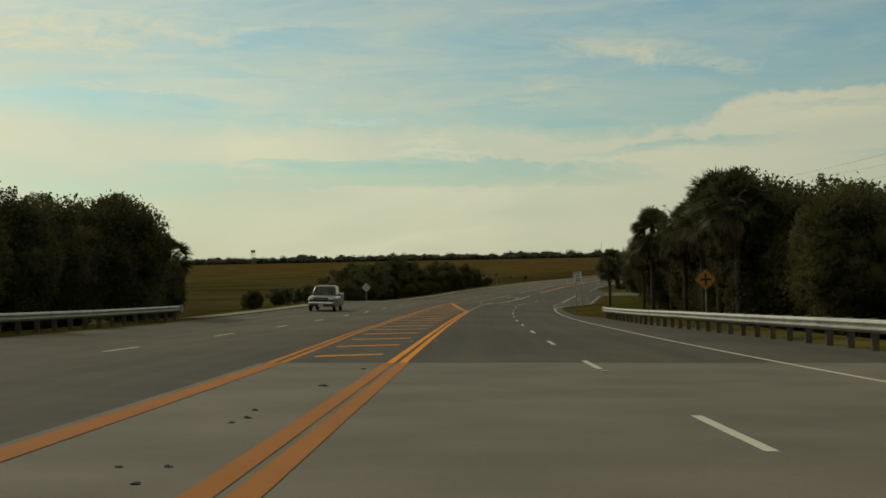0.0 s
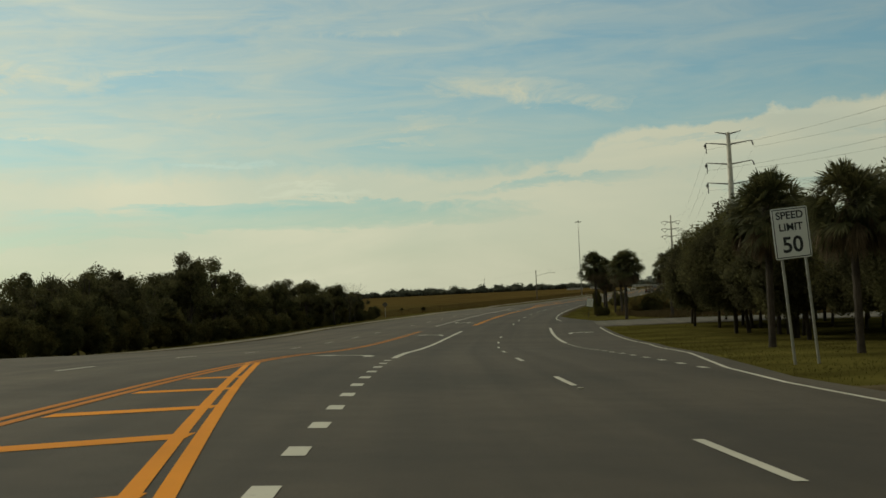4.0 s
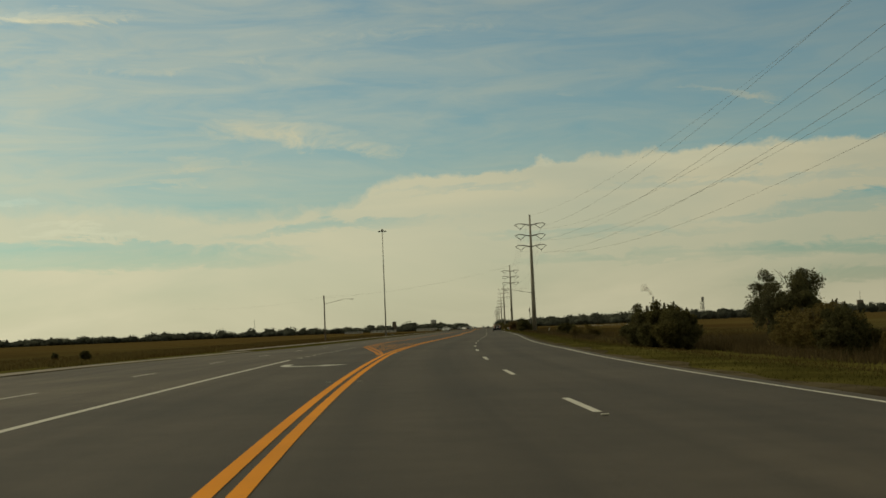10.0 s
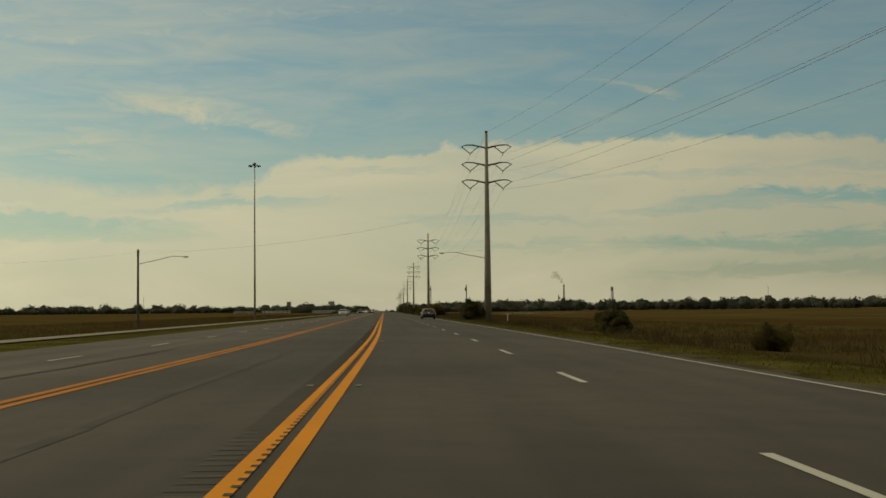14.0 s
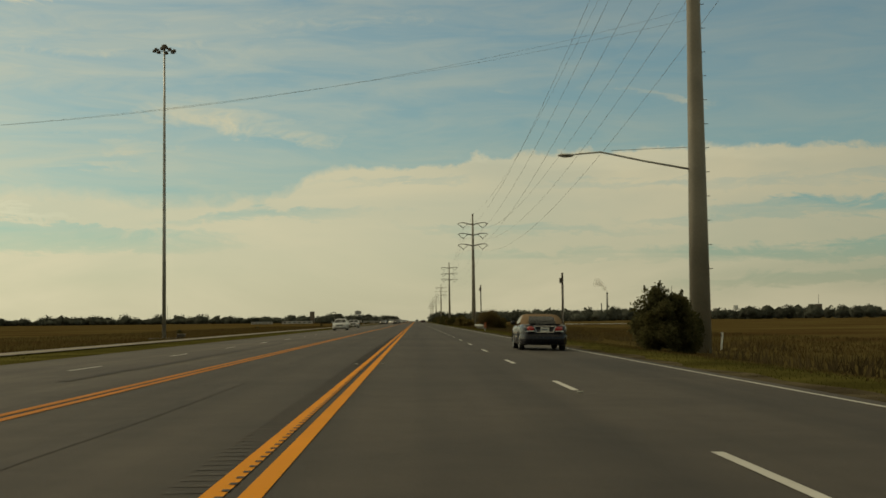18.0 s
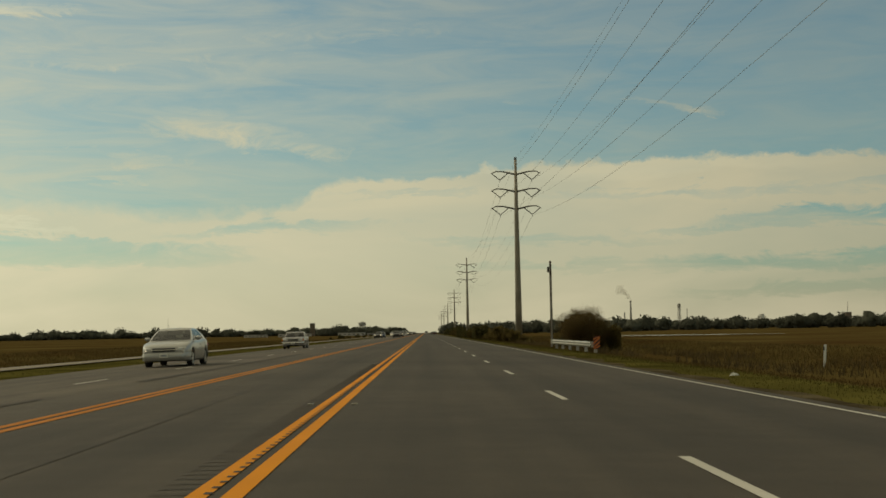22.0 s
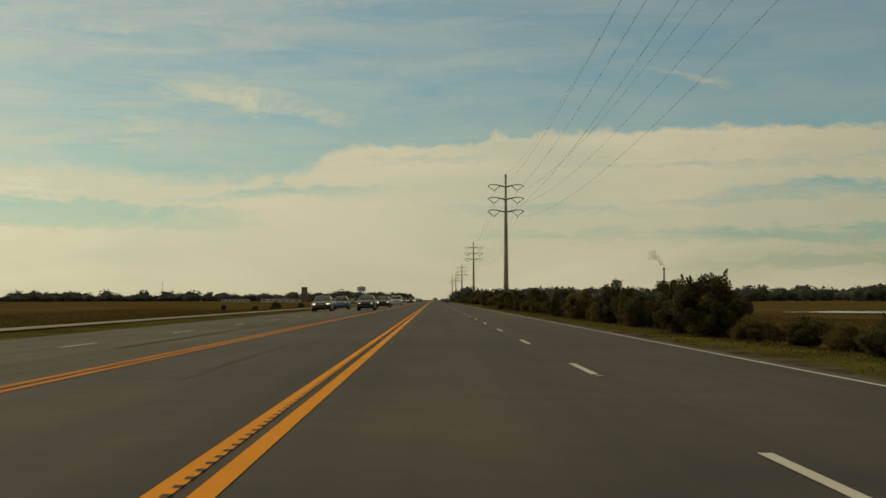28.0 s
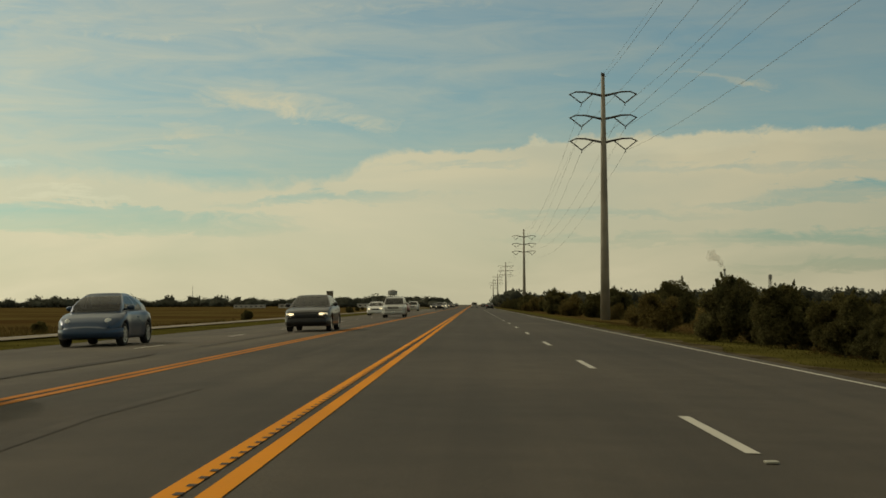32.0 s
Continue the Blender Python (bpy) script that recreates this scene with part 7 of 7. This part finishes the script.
for src_, s_, d_, turn_ in ((silver_suv, 1040, -8.6, 180), (dark_lit, 1075, -5.0, 180), (white_car, 1110, -5.1, 180), (dark_saloon, 1150, -8.5, 180), (dark_lit, 1205, -5.0, 180),
                            (white_car, 1265, -8.6, 180), (black_saloon, 1330, -5.1, 180), (dark_saloon, 1120, 5.4, 0), (silver_suv, 1210, 1.9, 0), (dark_saloon, 1300, 5.4, 0)):
    far_car = copy_thing(src_, on_road(s_, d_, 0, turn_))
    if turn_ == 0:
        tagged(far_car, "car driving away far ahead, dark windows and red tail lights", "car", "cars ahead")
# ---- far landmarks over the treeline ----
# steel paler than its own tone, with the distance haze in the colour
M_HAZE_STEEL = material("hazed_grey_steel", (0.30, 0.30, 0.28), 0.8, var=0.15, scale=0.1, fine=1.0, bump=0, spec=0.1)
M_PALE = material("distant_pale_cladding", (0.42, 0.40, 0.36), 0.8, var=0.15, scale=0.08, fine=0.8, bump=0, spec=0.1)
M_BROWN = material("distant_brown_cladding", (0.16, 0.13, 0.10), 0.85, var=0.15, scale=0.1, fine=1.0, bump=0, spec=0.1)
M_SMOKE = bpy.data.materials.new("thin_smoke")
M_SMOKE.use_nodes = True
g_ = Nodes(M_SMOKE.node_tree)
veil_, soot_, thin_ = g_.n("ShaderNodeBsdfTransparent"), g_.n("ShaderNodeBsdfDiffuse"), g_.n("ShaderNodeMixShader", i_0=0.10)
soot_.inputs[0].default_value = (0.80, 0.76, 0.68, 1)
g_.to(veil_, thin_, 1)
g_.to(soot_, thin_, 2)
g_.to(thin_, g_.n("ShaderNodeOutputMaterial"), 0)
M_WATER = material("still_marsh_water", (0.03, 0.035, 0.035), 0.08, var=0.1, scale=0.2, fine=2.0, bump=0.05, spec=0.6)

stack_ = empty("smokestack", pose(243.5, 2050, MARSH), "thin dark smokestack beyond the woods, smoking", "chimney")
part("shaft", tube(bmesh.new(), [(0, 0, 0), (0, 0, 18), (0, 0, 34.0)], [1.5, 1.2, 0.95], 14), M_HAZE_STEEL, stack_, smooth=True)
part("rim", tube(bmesh.new(), [(0, 0, 33.0), (0, 0, 34.4)], [1.15, 1.15], 14), M_WEATHER, stack_)
part("flue", tube(bmesh.new(), [(-7, 2, 0), (-7, 2, 21)], [0.8, 0.7], 10), M_HAZE_STEEL, stack_)
smoke_v, smoke_f = [], []
for k in range(10):
    t_ = k / 9
    c_ = np.array([-8.0 * t_ ** 1.3 + RNG.normal() * 0.5 * (0.4 + t_), RNG.normal() * 0.5, 24.3 + 9.0 * t_])
    lump_ = ico_v * (1 + 0.25 * RNG.normal(size=(len(ico_v), 1))) * (0.55 + 1.9 * t_ * (0.5 + RNG.random())) + c_
    smoke_f += [tuple(q) for q in (ico_f + len(ico_v) * k).tolist()]
    smoke_v += lump_.tolist()
smoke = poly_mesh("smoke_plume", [(243.5 + a * 1.5, 2050 + b * 1.5, MARSH + 35.0 + (c - 24.3) * 1.5) for a, b, c in smoke_v], smoke_f, M_SMOKE)
tagged(smoke, "pale grey smoke drifting from the smokestack", "smoke", kind="stuff")


def water_tower(x, y, top, low, r, label, mat):
    e = empty("water_tower", pose(x, y, MARSH), label, "water tower", "water towers")
    a, b = low - MARSH, top - MARSH
    part("tank", tube(bmesh.new(), [(0, 0, a - 0.8), (0, 0, a), (0, 0, b - 0.9), (0, 0, b)], [r * 0.35, r, r, r * 0.15], 16), mat, e, smooth=False)
    for k in range(6):
        q = 2 * math.pi * k / 6
        part("leg", tube(bmesh.new(), [(1.25 * r * math.cos(q), 1.25 * r * math.sin(q), 0), (0.85 * r * math.cos(q), 0.85 * r * math.sin(q), a + 0.3)], 0.22, 6), mat, e)
    part("riser", tube(bmesh.new(), [(0, 0, 0), (0, 0, a)], 0.4, 8), mat, e)
    return e


water_tower(386, 2475, 38.0, 32.0, 2.4, "dark water tower on slim legs beyond the woods", M_HAZE_STEEL)
water_tower(571, 2700, 22.5, 15.0, 4.5, "bright white water tank on legs over the treeline", M_SIGNW)
water_tower(-60.2, 1800, 12.5, 9.0, 3.6, "flat grey water tank over the treeline", M_HAZE_STEEL)
water_tower(-1075, 2300, 28.0, 23.0, 4.8, "dark water tower standing over the distant treeline", M_HAZE_STEEL)


def building(name, x0, x1, y, z1, depth, mat, label, cols=4, rows=2, category="building", group="distant buildings"):
    """A far building: walls, flat roof with a parapet, and rows of windows let into the front."""
    w_, h_ = x1 - x0, z1 - MARSH
    e = empty(name, pose((x0 + x1) / 2, y, MARSH), label, category, group)
    part("wall", box(bmesh.new(), -w_ / 2, w_ / 2, 0, depth, 0, h_, 0.1), mat, e)
    part("roof", box(bmesh.new(), -w_ / 2 - 0.2, w_ / 2 + 0.2, -0.2, depth + 0.2, h_, h_ + 0.35, 0.05), M_HAZE_STEEL, e)
    for r in range(rows):
        for c_ in range(cols):
            xx = -w_ / 2 + w_ * (c_ + 0.5) / cols
            zz = h_ * (r + 0.55) / rows
            part("window", box(bmesh.new(), xx - w_ / cols * 0.22, xx + w_ / cols * 0.22, -0.06, 0.05, zz - h_ / rows * 0.2, zz + h_ / rows * 0.2), M_INSUL, e)
    return e


building("factory_block", 533, 541.6, 2700, 16.6, 10, M_PALE, "pale tall factory block beyond the woods", 3, 4, "factory")
building("factory_hall", 542, 556, 2700, 12.2, 14, M_PALE, "long pale factory hall beside the tall block", 6, 2, "factory")
building("tower_block", 772, 783, 2875, 24.0, 10, M_BROWN, "dark square tower block over the treeline", 3, 5)
building("tower_block", -111.2, -106.6, 1800, 11.5, 5, M_BROWN, "brown square tower over the distant trees", 2, 5)
chim_ = empty("chimney", pose(521.4, 2700, MARSH), "slim grey factory chimney over the woods", "chimney")
part("shaft", tube(bmesh.new(), [(0, 0, 0), (0, 0, 17.0)], [1.1, 0.8], 10), M_HAZE_STEEL, chim_)
part("rim", tube(bmesh.new(), [(0, 0, 16.5), (0, 0, 17.1)], [1.0, 1.0], 10), M_WEATHER, chim_)
for x0, x1, z1, lab in ((-152.7, -133.4, 1.2, "low white building along the far treeline"), (-123.8, -96, 1.5, "long low white warehouse along the far treeline"), (-73, -50, 1.6, "low pale building beside the distant road"), (-48, -33, 1.0, "small white building beside the distant road")):
    building("low_building", x0, x1, 1640, z1, 8, M_PALE, lab, 6, 1)
building("white_shed", 139.6, 143.2, 1663, 1.3, 3, M_SIGNW, "small white shed at the edge of the marsh", 1, 1, "shed")


def radio_mast(x, y, top, label):
    e = empty("radio_mast", pose(x, y, MARSH), label, "mast", "radio masts")
    h_ = top - MARSH
    for q in (0, 2.1, 4.2):
        part("leg", tube(bmesh.new(), [(0.8 * math.cos(q), 0.8 * math.sin(q), 0), (0.25 * math.cos(q), 0.25 * math.sin(q), h_)], 0.16, 5), M_HAZE_STEEL, e)
    bm = bmesh.new()
    for k in range(16):
        a_, b_ = h_ * k / 16, h_ * (k + 1) / 16
        ra, rb = 0.8 - 0.55 * k / 16, 0.8 - 0.55 * (k + 1) / 16
        tube(bm, [(ra * math.cos(2.1 * k), ra * math.sin(2.1 * k), a_), (rb * math.cos(2.1 * k + 2.1), rb * math.sin(2.1 * k + 2.1), b_)], 0.10, 4)
    part("lattice", bm, M_HAZE_STEEL, e)
    return e


radio_mast(781, 2890, 44.0, "slim radio mast behind the dark tower block")
radio_mast(-592, 3500, 42.0, "tall thin lattice mast over the woods")
radio_mast(310, 2050, 24.0, "faint thin radio mast over the far woods")

# a shallow pool in the marsh
pool = []
for k in range(40):
    q = 2 * math.pi * k / 40
    rr_ = 1 + 0.18 * math.sin(3 * q + 1) + 0.10 * math.sin(7 * q)
    u_, w_ = 24 * rr_ * math.cos(q), 11 * rr_ * math.sin(q)
    pool.append((63 + 0.6 * u_ + 0.8 * w_, 866 - 0.8 * u_ + 0.6 * w_, MARSH + 0.05))
tagged(poly_mesh("pool", pool, [tuple(range(40))], M_WATER), "shallow still pool in the marsh", "water", kind="structure")

# stones and tyre scraps swept against the lines on the slab
for s_, d_, r_ in ((3.2, -0.53, 0.085), (7.7, -0.39, 0.06), (-1.6, -0.69, 0.06), (-2.1, -0.75, 0.05), (-0.7, -0.77, 0.05), (-5.3, -0.88, 0.04), (-5.3, -0.56, 0.045), (-6.1, -0.57, 0.05), (-8.2, -0.95, 0.04)):
    bit = empty("debris", on_road(s_, d_, 0.004, 70 * d_), "dark scrap of debris lying on the slab", "debris", "road debris")
    bm = bmesh.new()
    bmesh.ops.create_icosphere(bm, subdivisions=2, radius=r_)
    for v_ in bm.verts:
        v_.co = Vector((v_.co.x * 0.8, v_.co.y * 0.6, max(0.0, v_.co.z * 0.3))) * (1 + 0.2 * RNG.normal())
    part("scrap", bm, M_RUBBER, bit)

# litter on the verge
for s_, d_, lab in ((588.0, 8.7, "crumpled white scrap on the verge"),):
    litter = empty("litter", spot(s_, d_), lab, "litter", "verge litter")
    bm = bmesh.new()
    bmesh.ops.create_icosphere(bm, subdivisions=2, radius=0.07)
    for v_ in bm.verts:
        v_.co = Vector((v_.co.x * 1.5, v_.co.y, max(0.0, v_.co.z * 0.6) + 0.03)) * (1 + 0.25 * RNG.normal())
    part("scrap", bm, M_SIGNW, litter)
